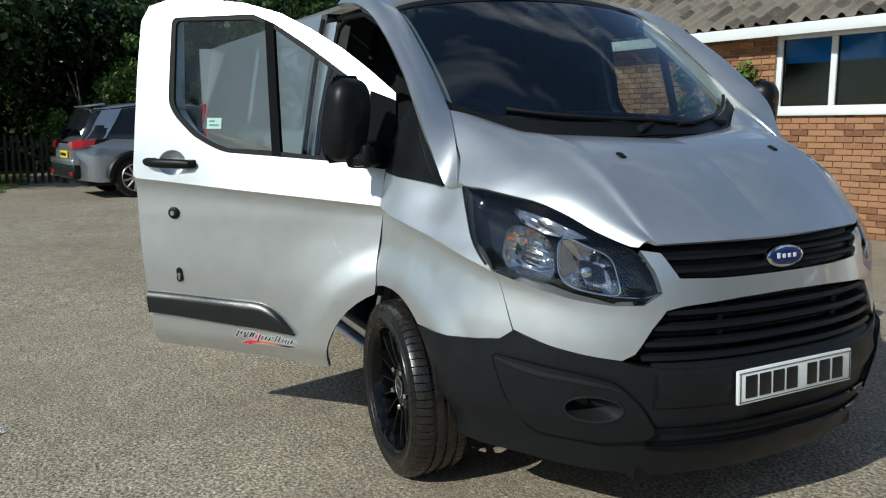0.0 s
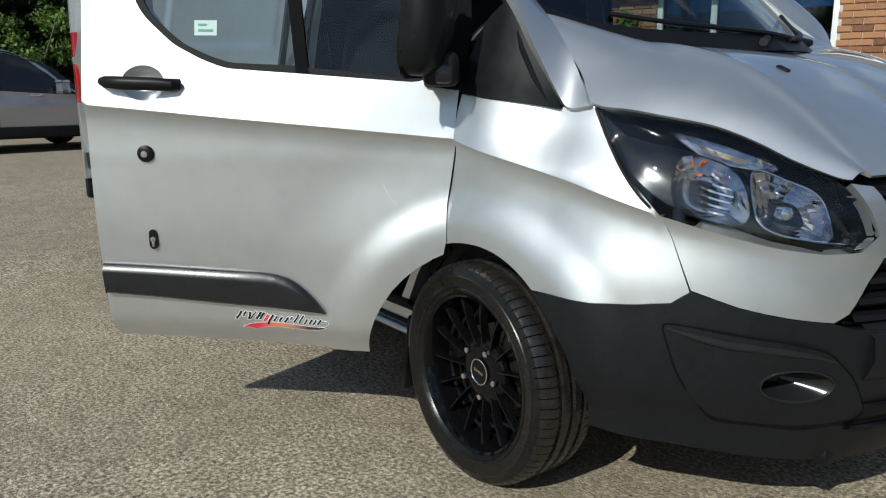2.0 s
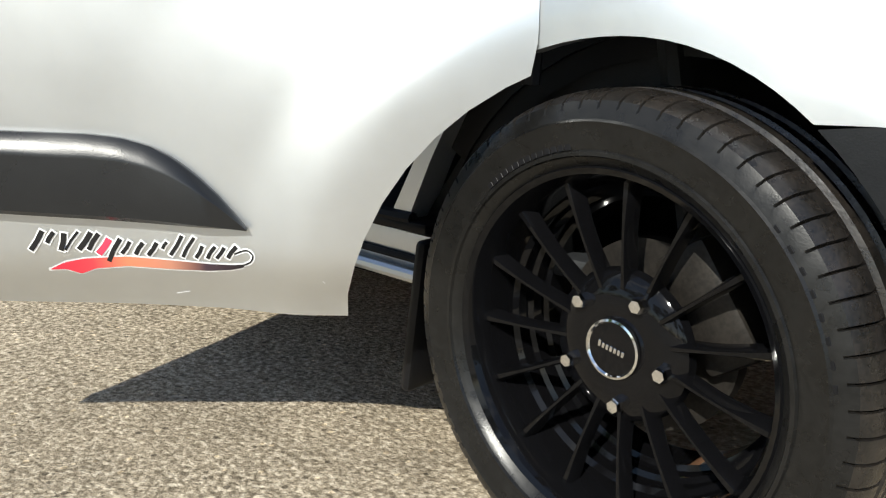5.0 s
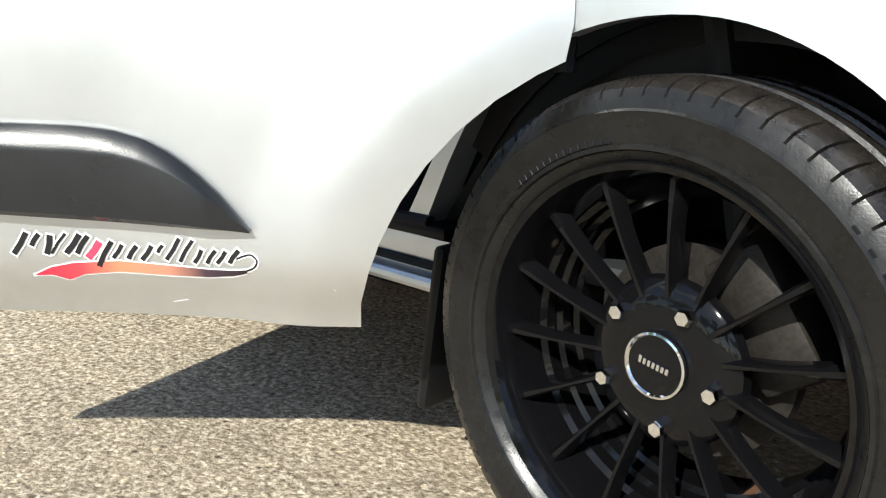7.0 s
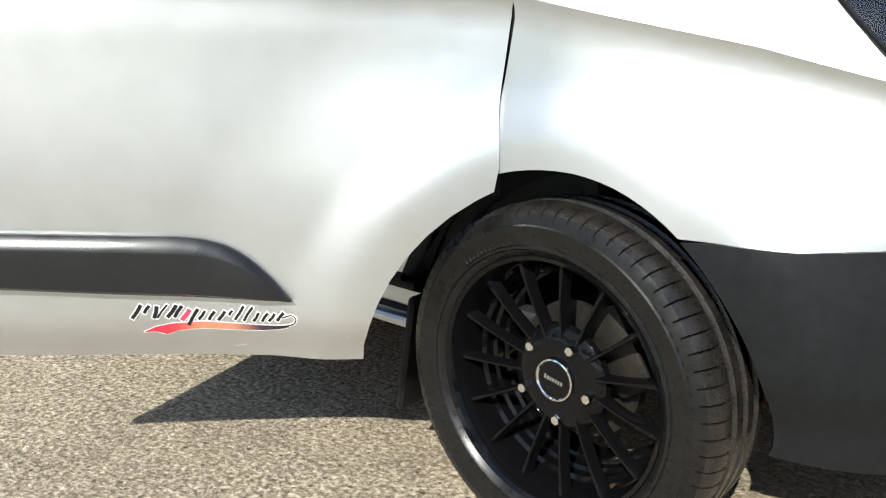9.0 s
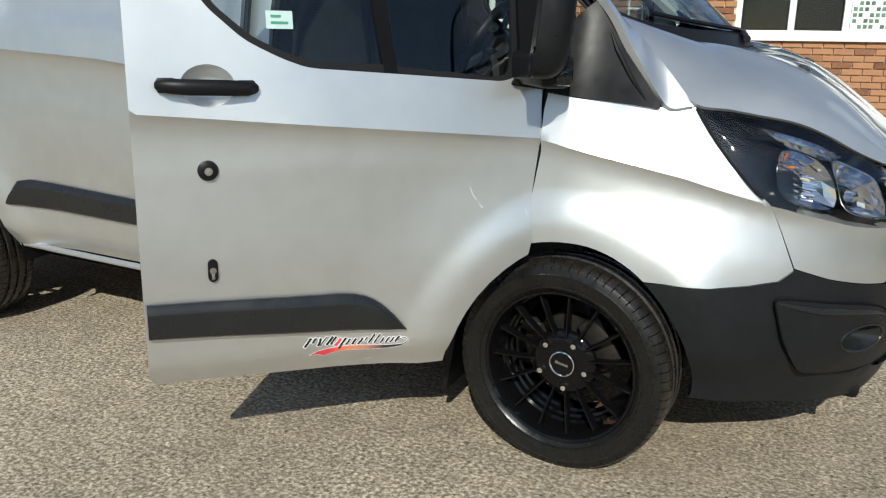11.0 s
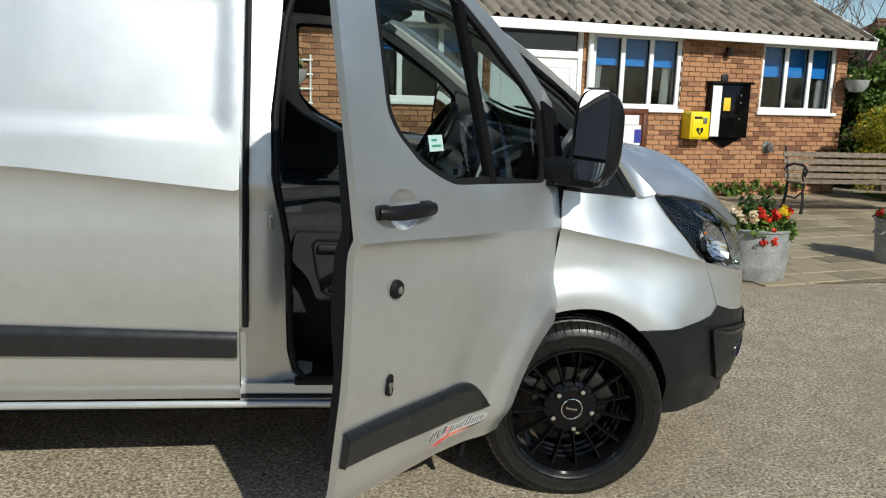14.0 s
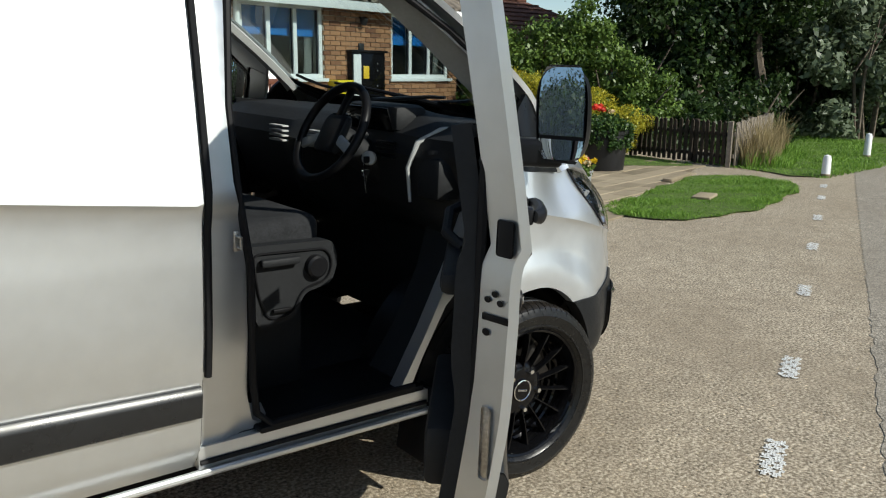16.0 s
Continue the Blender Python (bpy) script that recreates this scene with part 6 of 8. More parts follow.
PAPER = mat("white_notice_paper", (0.75, 0.75, 0.74), 0.7, 0, 0, 0.3, 0.05, 8)
INK_BLUE = mat("blue_notice", (0.03, 0.04, 0.28), 0.5)
GREY_METAL = mat("grey_metal", (0.2, 0.2, 0.2), 0.5, 0.6, 0, 0.5, 0.1, 8)
FENCE_WOOD = mat("dark_fence_wood", (0.022, 0.018, 0.014), 0.9, 0, 0, 0.2, 0.4, 14, 0.4, 90, two=(0.06, 0.047, 0.036))
BARK = mat("tree_bark", (0.07, 0.055, 0.04), 0.95, 0, 0, 0.2, 0.4, 10, 0.7, 40, two=(0.17, 0.14, 0.11))
LINE_PAINT = mat("worn_road_paint", (0.68, 0.68, 0.65), 0.8, 0, 0, 0.3, 0.15, 40, 0.5, 160)
LEAF_MID = leafy("mid_green_leaves", (0.045, 0.09, 0.018), (0.17, 0.26, 0.05))
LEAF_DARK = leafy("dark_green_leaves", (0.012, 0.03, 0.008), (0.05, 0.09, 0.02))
LEAF_GOLD = leafy("golden_leaves", (0.24, 0.24, 0.018), (0.54, 0.46, 0.04))
LEAF_IVY = leafy("ivy_leaves", (0.015, 0.045, 0.01), (0.07, 0.13, 0.03))
GRASS = leafy("grass_blades", (0.08, 0.18, 0.02), (0.24, 0.40, 0.06), 0.6)
DRY = leafy("dry_grass", (0.2, 0.15, 0.07), (0.42, 0.34, 0.18), 0.8)
PET_RED = leafy("red_petals", (0.55, 0.02, 0.01), (0.75, 0.06, 0.03))
PET_YEL = leafy("yellow_petals", (0.75, 0.50, 0.01), (0.85, 0.68, 0.05))
PET_PALE = leafy("pale_petals", (0.75, 0.55, 0.30), (0.85, 0.75, 0.55))
LAWN = mat("lawn_earth", (0.05, 0.085, 0.018), 0.95, 0, 0, 0.2, 0.3, 6, 0.6, 90, two=(0.11, 0.16, 0.04))

rng = np.random.default_rng(7)

# ---------------------------------------------------------------- ground, road, markings
def fall(x):
    """The car park rises gently behind the van."""
    t = min(1.0, max(0.0, (-3.2 - x) / 7.0))
    return 0.10 * t * t * (3 - 2 * t)


n_g = 120
gv = [(-90 + 180 * i / n_g, -90 + 180 * j / n_g, fall(-90 + 180 * i / n_g)) for i in range(n_g + 1) for j in range(n_g + 1)]
gf = [(i * (n_g + 1) + j, (i + 1) * (n_g + 1) + j, (i + 1) * (n_g + 1) + j + 1, i * (n_g + 1) + j + 1) for i in range(n_g) for j in range(n_g)]
tagged(part("ground", (gv, gf), GROUND, smooth=False), "worn pale gravel and tarmac car park", "ground", kind="structure")
RD = Vector((1, 0.455, 0)).normalized()
RN = Vector((RD.y, -RD.x, 0))
R0 = Vector((0.91, -1.51, 0))


def road_xy(s, d, z=0.0):
    p = R0 + RD * s + RN * d
    return (p.x, p.y, z)


road_edge = random.Random(11)
road_s = [-4 + 0.06 * i if i <= 330 else 15.8 + 0.65 * (i - 330) for i in range(430)]
road_s = [-58 + 0.9 * i for i in range(60)] + road_s
road_v = []
for s in road_s:
    for dd in (0.40 + road_edge.uniform(-0.014, 0.014), 3.0, 5.6):
        x, y, z = road_xy(s, dd)
        road_v.append((x, y, 0.003 + (0.006 + fall(x) if x < -3.2 else 0.0)))
tagged(part("road", (road_v, [(3 * i + k, 3 * i + k + 1, 3 * i + k + 4, 3 * i + k + 3) for i in range(len(road_s) - 1) for k in (0, 1)]), ROAD, smooth=False), "grey asphalt lane beside the car park", "road", kind="structure")


def worn_dash(length, width, seed):
    """A painted dash with eaten edges and holes."""
    r = random.Random(seed)
    n, m = 30, 9
    keep = [(i, j) for i in range(n) for j in range(m) if math.sin(i * 0.9 + seed) * math.sin(j * 1.3 + seed * 2) + 0.5 * math.sin(i * 2.3 + j * 0.7 + seed) + r.uniform(-0.25, 0.25) < 0.50 - 0.75 * (j in (0, m - 1)) - 0.5 * (i in (0, n - 1))]
    v, f = [], []
    for i, j in keep:
        o = len(v)
        q = [(-length / 2 + length * (i + a) / n, -width / 2 + width * (j + b) / m) for a, b in ((0, 0), (1, 0), (1, 1), (0, 1))]
        v += [(x + r.uniform(-0.003, 0.003), y + r.uniform(-0.003, 0.003), 0.0) for x, y in q]
        f.append((o, o + 1, o + 2, o + 3))
    return v, f


turn_r = math.atan2(RD.y, RD.x)
for i, (s, ln) in enumerate(((-2.35, 0.5), (-0.05, 0.55), (1.08, 0.55), (2.78, 0.5), (4.45, 0.55), (6.1, 0.6), (7.7, 0.6), (8.9, 0.6), (10.3, 0.6), (11.8, 0.6), (13.4, 0.6))):
    tagged(part("road_dash", worn_dash(ln * 0.62, 0.095, i), LINE_PAINT, at=Matrix.Translation(road_xy(s, 0.0, 0.006)) @ Matrix.Rotation(turn_r, 4, "Z"), smooth=False), "worn white painted edge dash", "road marking", "edge line dashes", "structure")

# patio of rectangular slabs before the building
BX = Vector((1, 0.2, 0)).normalized()
BN = Vector((-BX.y, BX.x, 0))
B0 = Vector((0, 7.149, 0))
WALL_AT = Matrix(((BX.x, BN.x, 0, B0.x), (BX.y, BN.y, 0, B0.y), (0, 0, 1, 0), (0, 0, 0, 1)))


def wall_s(x):
    """Distance along the wall for a world x on it."""
    return x / BX.x


patio_poly = [(2.2, 2.35), (3.5, 2.28), (4.9, 2.35), (5.6, 3.0), (8.4, 3.95), (9.9, 4.7), (9.4, 8.9), (7.9, 8.6), (-0.8, 6.95), (0.4, 4.5)]
pat = part("patio", ([(x, y, 0.006) for x, y in patio_poly], [tuple(range(len(patio_poly)))]), JOINT, smooth=False)
tagged(pat, "worn buff paving slabs before the building", "paving", kind="structure")
pv = box(-0.5, -0.5, -0.5, 0.5, 0.5, 0.5, 0.0)
slab_me = {}
laid = 0
for row in range(40):
    for col in range(40):
        w, d = 0.45, 0.30
        s = -1.0 + col * w + (row % 2) * w / 2
        t = -0.15 - row * d
        c = B0 + BX * s + BN * t
        if not inside(np.array([c.x]), np.array([c.y]), patio_poly)[0] or laid >= 300 and c.x < 2:
            continue
        k = (row * 7 + col * 3) % 4
        if k not in slab_me:
            slab_me[k] = mesh_of("paving_slab", box(-w / 2 + 0.006, -d / 2 + 0.006, -0.02, w / 2 - 0.006, d / 2 - 0.006, 0.012, 0.006, 1), 30)
        part("paving_slab", slab_me[k], SLAB, pat, at=Matrix.Translation((c.x, c.y, 0.006 + 0.003 * math.sin(row * 3.1 + col * 5.7))) @ Matrix.Rotation(math.atan2(BX.y, BX.x) + 0.006 * math.sin(row * 1.7 + col), 4, "Z") @ Matrix.Rotation(0.006 * math.sin(row + col * 2.3), 4, "X"))
        laid += 1


# ---------------------------------------------------------------- brick building
hall = thing("brick_building", "single-storey red brick hall with white windows and a lichened tiled roof", "building", at=WALL_AT)
S0, S1, EAVE = -9.2, 8.0 / BX.x - 0.12, 2.50


def ws(x):
    return x / BX.x


OPEN_S = [(ws(-4.65), ws(-2.55), 1.50, 2.46), (ws(-0.40), ws(1.40), 1.40, 2.44), (ws(1.50), ws(2.93), 0.0, 2.50), (ws(3.10), ws(4.64), 1.37, 2.46), (ws(6.14), ws(7.66), 1.37, 2.46)]
wall_out = [(S0, 0.0), (S1, 0.0), (S1, EAVE), (S0, EAVE)]


def wall_sheet():
    """One slab of wall with the windows and the doorway cut through it."""
    a, b, _, top = OPEN_S[2]
    rim = [(S0, 0.0), (a, 0.0), (a, 2.49), (b, 2.49), (b, 0.0), (S1, 0.0), (S1, EAVE), (S0, EAVE)]
    holes = [[(p, z0), (q, z0), (q, z1), (p, z1)] for k, (p, q, z0, z1) in enumerate(OPEN_S) if k != 2]
    return sheet(rim, lambda x, z: (x, 0.012, z), holes=holes, step=0.45, depth=0.238)


wall = part("wall", wall_sheet(), MORTAR, hall, "red brick wall with pale mortar", smooth=False)
part("end_wall", box(S1 - 0.25, 0.25, 0, S1, 5.6, EAVE), MORTAR, hall)
part("back_wall", box(S0, 5.4, 0, S1 - 0.25, 5.6, EAVE), MORTAR, hall)
part("far_end_wall", box(S0, 0.25, 0, S0 + 0.25, 5.4, EAVE), MORTAR, hall)
part("hall_floor", box(S0 + 0.25, 0.25, 0.0, S1 - 0.25, 5.4, 0.05), MORTAR, hall)
part("hall_ceiling", box(S0, 0.0, EAVE, S1, 5.6, EAVE + 0.04), WHITE_PAINT, hall)

# roof: deck, tiles, fascia, gutter
PITCH = radians(27)
RY0, RZ0 = -0.30, 2.50


def roof_pt(s, t, h=0.0):
    return (s, RY0 + t * math.cos(PITCH) - h * math.sin(PITCH), RZ0 + 0.06 + t * math.sin(PITCH) + h * math.cos(PITCH))


RL = 3.6
roof = part("roof", ([roof_pt(S0 - 0.2, 0, -0.03), roof_pt(S1 + 0.30, 0, -0.03), roof_pt(S1 + 0.30, RL, -0.03), roof_pt(S0 - 0.2, RL, -0.03), (S1 + 0.30, 5.9, RZ0 + 0.06), (S0 - 0.2, 5.9, RZ0 + 0.06)], [(0, 1, 2, 3), (3, 2, 4, 5), (1, 4, 2), (0, 3, 5)]), TILE, hall, "lichened interlocking tile roof", smooth=False)


def tile_mesh(seed):
    """One rolled tile: a trough and a roll, thick at its lower edge, a little chipped."""
    r = random.Random(seed)
    n = 10
    w, l = 0.21, 0.31
    v, f = [], []
    for j, t in enumerate((0.0, 0.02, 0.2, l)):
        for i in range(n + 1):
            u = i / n
            h = 0.044 * max(0.0, math.sin(2 * math.pi * u)) + 0.008 * math.sin(2 * math.pi * u) + 0.018 * (1 - t / l)
            v.append((u * w, t + (r.uniform(-0.016, 0.016) if j == 0 else 0), h - (0.022 if j == 0 else 0)))
    for j in range(3):
        for i in range(n):
            a = j * (n + 1) + i
            f.append((a, a + 1, a + n + 2, a + n + 1))
    return v, f


tile_vf = [tile_mesh(k) for k in range(6)]
tile_me = [mesh_of("roof_tile", q, 50) for q in tile_vf]
rest = []
count = 0
frame_r = Matrix.Translation((0, RY0, RZ0 + 0.06)) @ Matrix.Rotation(PITCH, 4, "X")
for row in range(14):
    for col in range(int((S1 - S0 + 0.5) / 0.21)):
        s = S1 + 0.30 - 0.21 * (col + 1)
        k = (row * 5 + col * 11) % 6
        m = frame_r @ Matrix.Translation((s, row * 0.255, 0.0)) @ Matrix.Rotation(0.035 * math.sin(row * 2.1 + col * 3.7), 4, "X") @ Matrix.Rotation(0.012 * math.sin(row * 5.1 + col), 4, "Z")
        if col < 22 and count < 300:
            part("roof_tile", tile_me[k], TILE, roof, at=m)
            count += 1
        else:
            rest.append(moved(tile_vf[k], m))
tagged(part("roof_tiles", join(*rest), TILE, roof, angle=50), kind="stuff")
part("fascia", box(S0 - 0.2, RY0 + 0.0, RZ0 - 0.09, S1 + 0.28, RY0 + 0.03, RZ0 + 0.045, 0.004), WHITE_PAINT, hall, "white fascia board")
part("soffit", box(S0 - 0.2, RY0 + 0.03, RZ0 - 0.045, S1 + 0.28, 0.0, RZ0 - 0.025), WHITE_PAINT, hall)
part("barge_board", moved(box(0, -0.01, -0.16, RL, 0.02, 0.02, 0.004), Matrix.Translation((S1 + 0.29, RY0, RZ0 + 0.06)) @ Matrix.Rotation(radians(90), 4, "Z") @ Matrix.Rotation(-PITCH, 4, "Y")), WHITE_PAINT, hall)
part("downpipe", tube([(ws(3.02), -0.06, 2.45), (ws(3.02), -0.06, 0.02)], 0.042, 14), WHITE_PAINT, hall, "white downpipe")


def window(a, b, z0, z1, lights, blind, label):
    """White frame with mullions, sill, panes and a drawn blue blind."""
    w = part("window", join(box(a, 0.03, z1 - 0.07, b, 0.12, z1, 0.006), box(a, 0.03, z0, b, 0.12, z0 + 0.07, 0.006), box(a, 0.03, z0 + 0.07, a + 0.07, 0.12, z1 - 0.07, 0.006), box(b - 0.07, 0.03, z0 + 0.07, b, 0.12, z1 - 0.07, 0.006)), WHITE_PAINT, hall, label)
    part("sill", box(a - 0.06, -0.06, z0 - 0.05, b + 0.05, 0.04, z0 + 0.004, 0.008), WHITE_PAINT, w)
    step = (b - a - 0.07) / lights
    for i in range(lights):
        x0 = a + 0.07 + i * step
        x1 = a + i * step + step
        if i:
            part("mullion", box(x0 - 0.072, 0.034, z0 + 0.07, x0 + 0.002, 0.118, z1 - 0.07, 0.005), WHITE_PAINT, w)
        g = part("pane", box(x0, 0.075, z0 + 0.07, x1, 0.081, z1 - 0.07), HALL_GLASS, w)
        g.visible_shadow = False
        part("sash_edge", box(x0, 0.06, z0 + 0.07, x0 + 0.012, 0.09, z1 - 0.07), SEAL, w)
        part("sash_edge", box(x1 - 0.012, 0.06, z0 + 0.07, x1, 0.09, z1 - 0.07), SEAL, w)
        if blind:
            part("blind", box(x0 - 0.02, 0.15, z1 - 0.07 - (z1 - z0) * blind, x1 + 0.02, 0.155, z1 - 0.03), BLIND, w, "blue roller blind")
    return w


LBL = "white-framed window with blue blinds"
window(*OPEN_S[0], 3, 0.30, LBL)
wa = window(*OPEN_S[1], 3, 0.28, LBL)
window(*OPEN_S[3], 3, 0.36, LBL)
window(*OPEN_S[4], 3, 0.42, LBL)
# patterned vent panel in one light of the left window
pa = OPEN_S[1]
part("vent_panel", box(pa[1] - 0.60, 0.06, 1.47, pa[1] - 0.085, 0.07, 1.86, 0.004), WHITE_PAINT, wa)
dots = [box(pa[1] - 0.56 + 0.06 * i, 0.052, 1.50 + 0.065 * j, pa[1] - 0.56 + 0.06 * i + 0.04, 0.06, 1.50 + 0.065 * j + 0.04, 0.0) for i in range(8) for j in range(5) if (i * 3 + j * 5) % 4]
tagged(part("vent_pattern", join(*dots), mat("green_pattern", (0.07, 0.14, 0.09), 0.6, vary=0.6, scale=40, island=True), wa), kind="stuff")
# near-black sheet standing in for the unlit depth of the rooms behind the glass
part("room_back", box(S0 + 0.3, 1.3, 0.06, S1 - 0.3, 1.36, 2.48), mat("unlit_room_wall", (0.05, 0.047, 0.043), 0.9, vary=0.2, scale=2), hall)
for x in (OPEN_S[3][0] + 0.10, OPEN_S[3][1] - 0.24, OPEN_S[4][1] - 0.22):
    part("curtain", grid(lambda u, w, x=x: (x + 0.14 * u + 0.03 * w, 0.20 + 0.02 * math.sin(u * 18), 1.45 + 0.65 * w), 18, 4), mat("pale_curtain", (0.4, 0.39, 0.37), 0.9, vary=0.1), hall)

# double doors with a fanlight
da, db, _, dt = OPEN_S[2]
frame_d = part("double_door", join(box(da, 0.0, 0.0, da + 0.07, 0.10, 2.5, 0.004), box(db - 0.07, 0.0, 0.0, db, 0.10, 2.5, 0.004), box(da + 0.07, 0.0, 2.06, db - 0.07, 0.10, 2.16, 0.004), box(da + 0.07, 0.0, 2.44, db - 0.07, 0.10, 2.5, 0.004)), WHITE_PAINT, hall, "closed white double doors")
mid = (da + db) / 2
for x0, x1 in ((da + 0.07, mid - 0.004), (mid + 0.004, db - 0.07)):
    leaf = box(x0, 0.03, 0.06, x1, 0.075, 2.06, 0.004)
    part("door_leaf", leaf, WHITE_PAINT, frame_d, "white panelled door leaf")
    # mouldings in a greyer white, their shade put into the colour
    part("leaf_mould", join(box(x0 + 0.10, 0.022, 1.92, x1 - 0.10, 0.031, 1.935), box(x0 + 0.10, 0.022, 0.25, x1 - 0.10, 0.031, 0.265), box(x0 + 0.10, 0.022, 0.265, x0 + 0.115, 0.031, 1.92), box(x1 - 0.115, 0.022, 0.265, x1 - 0.10, 0.031, 1.92)), mat("shadowed_white", (0.62, 0.62, 0.6), 0.5), frame_d)
part("fanlight", box(da + 0.07, 0.05, 2.16, db - 0.07, 0.06, 2.44), DARK_PANE, frame_d, "dark fanlight glass")
part("door_pull", tube([(mid - 0.06, 0.025, 1.08), (mid - 0.06, -0.02, 1.09), (mid - 0.06, -0.02, 1.2), (mid - 0.06, 0.025, 1.21)], 0.009, 8), GREY_METAL, frame_d)
nb = part("door_notice", box(ws(2.41), 0.018, 1.395, ws(2.66), 0.026, 1.555, 0.002), INK_BLUE, frame_d, "blue notice with white bars")
for i in range(3):
    part("notice_bar", box(ws(2.43), 0.013, 1.515 - 0.045 * i, ws(2.64) - 0.02 * i, 0.018, 1.535 - 0.045 * i), PAPER, frame_d)
part("door_step", box(da - 0.1, -0.35, 0.0, db + 0.1, 0.0, 0.05, 0.01), SLAB, hall)

# bricks: the ones the camera comes nearest to are single pieces
BW, BH, BJ = 0.215, 0.065, 0.010
brick_me = [mesh_of("brick", box(-BW / 2, -0.012, 0, BW / 2, 0.04, BH, 0.004, 1), 30), mesh_of("brick", box(-BW / 4 + 0.0025, -0.012, 0, BW / 4 - 0.0025, 0.04, BH, 0.004, 1), 30)]
rest_v, rest_f = [], []
single = 0


def cube_arrays(x0, x1, z0):
    b = len(rest_v)
    y0, y1 = -0.012, 0.04
    e = 0.004
    for x, y, z in ((x0, y1, z0), (x1, y1, z0), (x1, y1, z0 + BH), (x0, y1, z0 + BH), (x0 + e, y0, z0 + e), (x1 - e, y0, z0 + e), (x1 - e, y0, z0 + BH - e), (x0 + e, y0, z0 + BH - e), (x0, y0 + e, z0), (x1, y0 + e, z0), (x1, y0 + e, z0 + BH), (x0, y0 + e, z0 + BH)):
        rest_v.append((x, y + 0.0025 * math.sin(x0 * 91 + z0 * 57), z))
    rest_f.extend([(b + 4, b + 5, b + 6, b + 7), (b + 8, b + 9, b + 5, b + 4), (b + 9, b + 10, b + 6, b + 5), (b + 10, b + 11, b + 7, b + 6), (b + 11, b + 8, b + 4, b + 7),
                   (b, b + 1, b + 9, b + 8), (b + 1, b + 2, b + 10, b + 9), (b + 2, b + 3, b + 11, b + 10), (b + 3, b, b + 8, b + 11)])


for row in range(int(EAVE / (BH + BJ))):
    z = 0.004 + row * (BH + BJ)
    x = S0 - (row % 2) * (BW + BJ) / 2
    while x < S1:
        x0, x1 = x, x + BW
        x += BW + BJ
        pieces = [(max(x0, S0), min(x1, S1))]
        for a, b, z0, z1 in OPEN_S:
            nxt = []
            for p, q in pieces:
                if z + BH <= z0 or z >= z1 or q <= a or p >= b:
                    nxt.append((p, q))
                    continue
                if p < a - 0.02:
                    nxt.append((p, a))
                if q > b + 0.02:
                    nxt.append((b, q))
            pieces = nxt
        for p, q in pieces:
            if q - p < 0.03:
                continue
            if q - p > BW - 0.001 and ws(4.68) < p < ws(6.1) and 0.25 < z < 2.3 and single < 300:
                part("brick", brick_me[0], BRICK, wall, at=Matrix.Translation(((p + q) / 2, 0.002 * math.sin(p * 91 + z * 57), z)))
                single += 1
            else:
                cube_arrays(p, q, z)
tagged(part("bricks", (rest_v, rest_f), BRICK, wall, smooth=False), kind="stuff")
# end-wall bricks, seen at a slant
ev, ef = [], []
rest_v, rest_f = [], []
for row in range(int(EAVE / (BH + BJ))):
    x = -5.6 - (row % 2) * (BW + BJ) / 2
    while x < 0:
        cube_arrays(max(x, -5.6), min(x + BW, 0.0), 0.004 + row * (BH + BJ))
        x += BW + BJ
tagged(part("end_bricks", [(S1 - p[1] - 0.0, -p[0], p[2]) for p in rest_v] and ([(S1 - p[1], -p[0], p[2]) for p in rest_v], [tuple(reversed(q)) for q in rest_f]), BRICK, hall, smooth=False), kind="stuff")


# things fixed to the wall
def on_wall(s, z, d=0.0):
    return WALL_AT @ Matrix.Translation((s, -d, z))


bd = thing("notice_board", "brown framed notice board with white papers on the brick wall", "notice board", at=on_wall(ws(3.13), 0.72))
part("backboard", box(0, -0.045, 0, 0.93, 0.0, 0.62, 0.006), OAK_FRAME, bd)
part("frame", join(box(-0.02, -0.065, -0.02, 0.95, -0.045, 0.05, 0.005), box(-0.02, -0.065, 0.57, 0.95, -0.045, 0.65, 0.005), box(-0.02, -0.065, 0.05, 0.06, -0.045, 0.57, 0.005), box(0.87, -0.065, 0.05, 0.95, -0.045, 0.57, 0.005), box(0.43, -0.065, 0.05, 0.51, -0.045, 0.57, 0.005)), OAK_FRAME, bd)
for x0, x1, z0, z1 in ((0.09, 0.40, 0.08, 0.54), (0.53, 0.84, 0.10, 0.40), (0.55, 0.80, 0.41, 0.55)):
    part("paper", box(x0, -0.052, z0, x1, -0.046, z1), PAPER, bd)
part("blue_paper", box(0.73, -0.058, 0.14, 0.85, -0.053, 0.34), INK_BLUE, bd)
part("paper_bars", join(*[box(0.12, -0.056, 0.14 + 0.05 * i, 0.36 - 0.03 * (i % 3), -0.0525, 0.152 + 0.05 * i) for i in range(7)]), mat("grey_print", (0.35, 0.35, 0.36), 0.7), bd)

aed = thing("defibrillator_cabinet", "yellow defibrillator cabinet on the brick wall", "cabinet", at=on_wall(ws(4.70), 0.93))
part("case", box(0.0, -0.24, 0.0, 0.36, 0.0, 0.42, 0.02, 3), YELLOW_BOX, aed)
part("door_panel", box(0.03, -0.25, 0.03, 0.33, -0.238, 0.39, 0.012), YELLOW_BOX, aed)
hv, hf = [], []
for k in range(24):
    a = 2 * math.pi * k / 24
    hv.append((0.17 + 0.0042 * 16 * math.sin(a) ** 3, -0.2525, 0.13 + 0.0042 * (13 * math.cos(a) - 5 * math.cos(2 * a) - 2 * math.cos(3 * a) - math.cos(4 * a))))
part("heart_mark", (hv, [tuple(range(24))]), BLACK_MARK, aed)
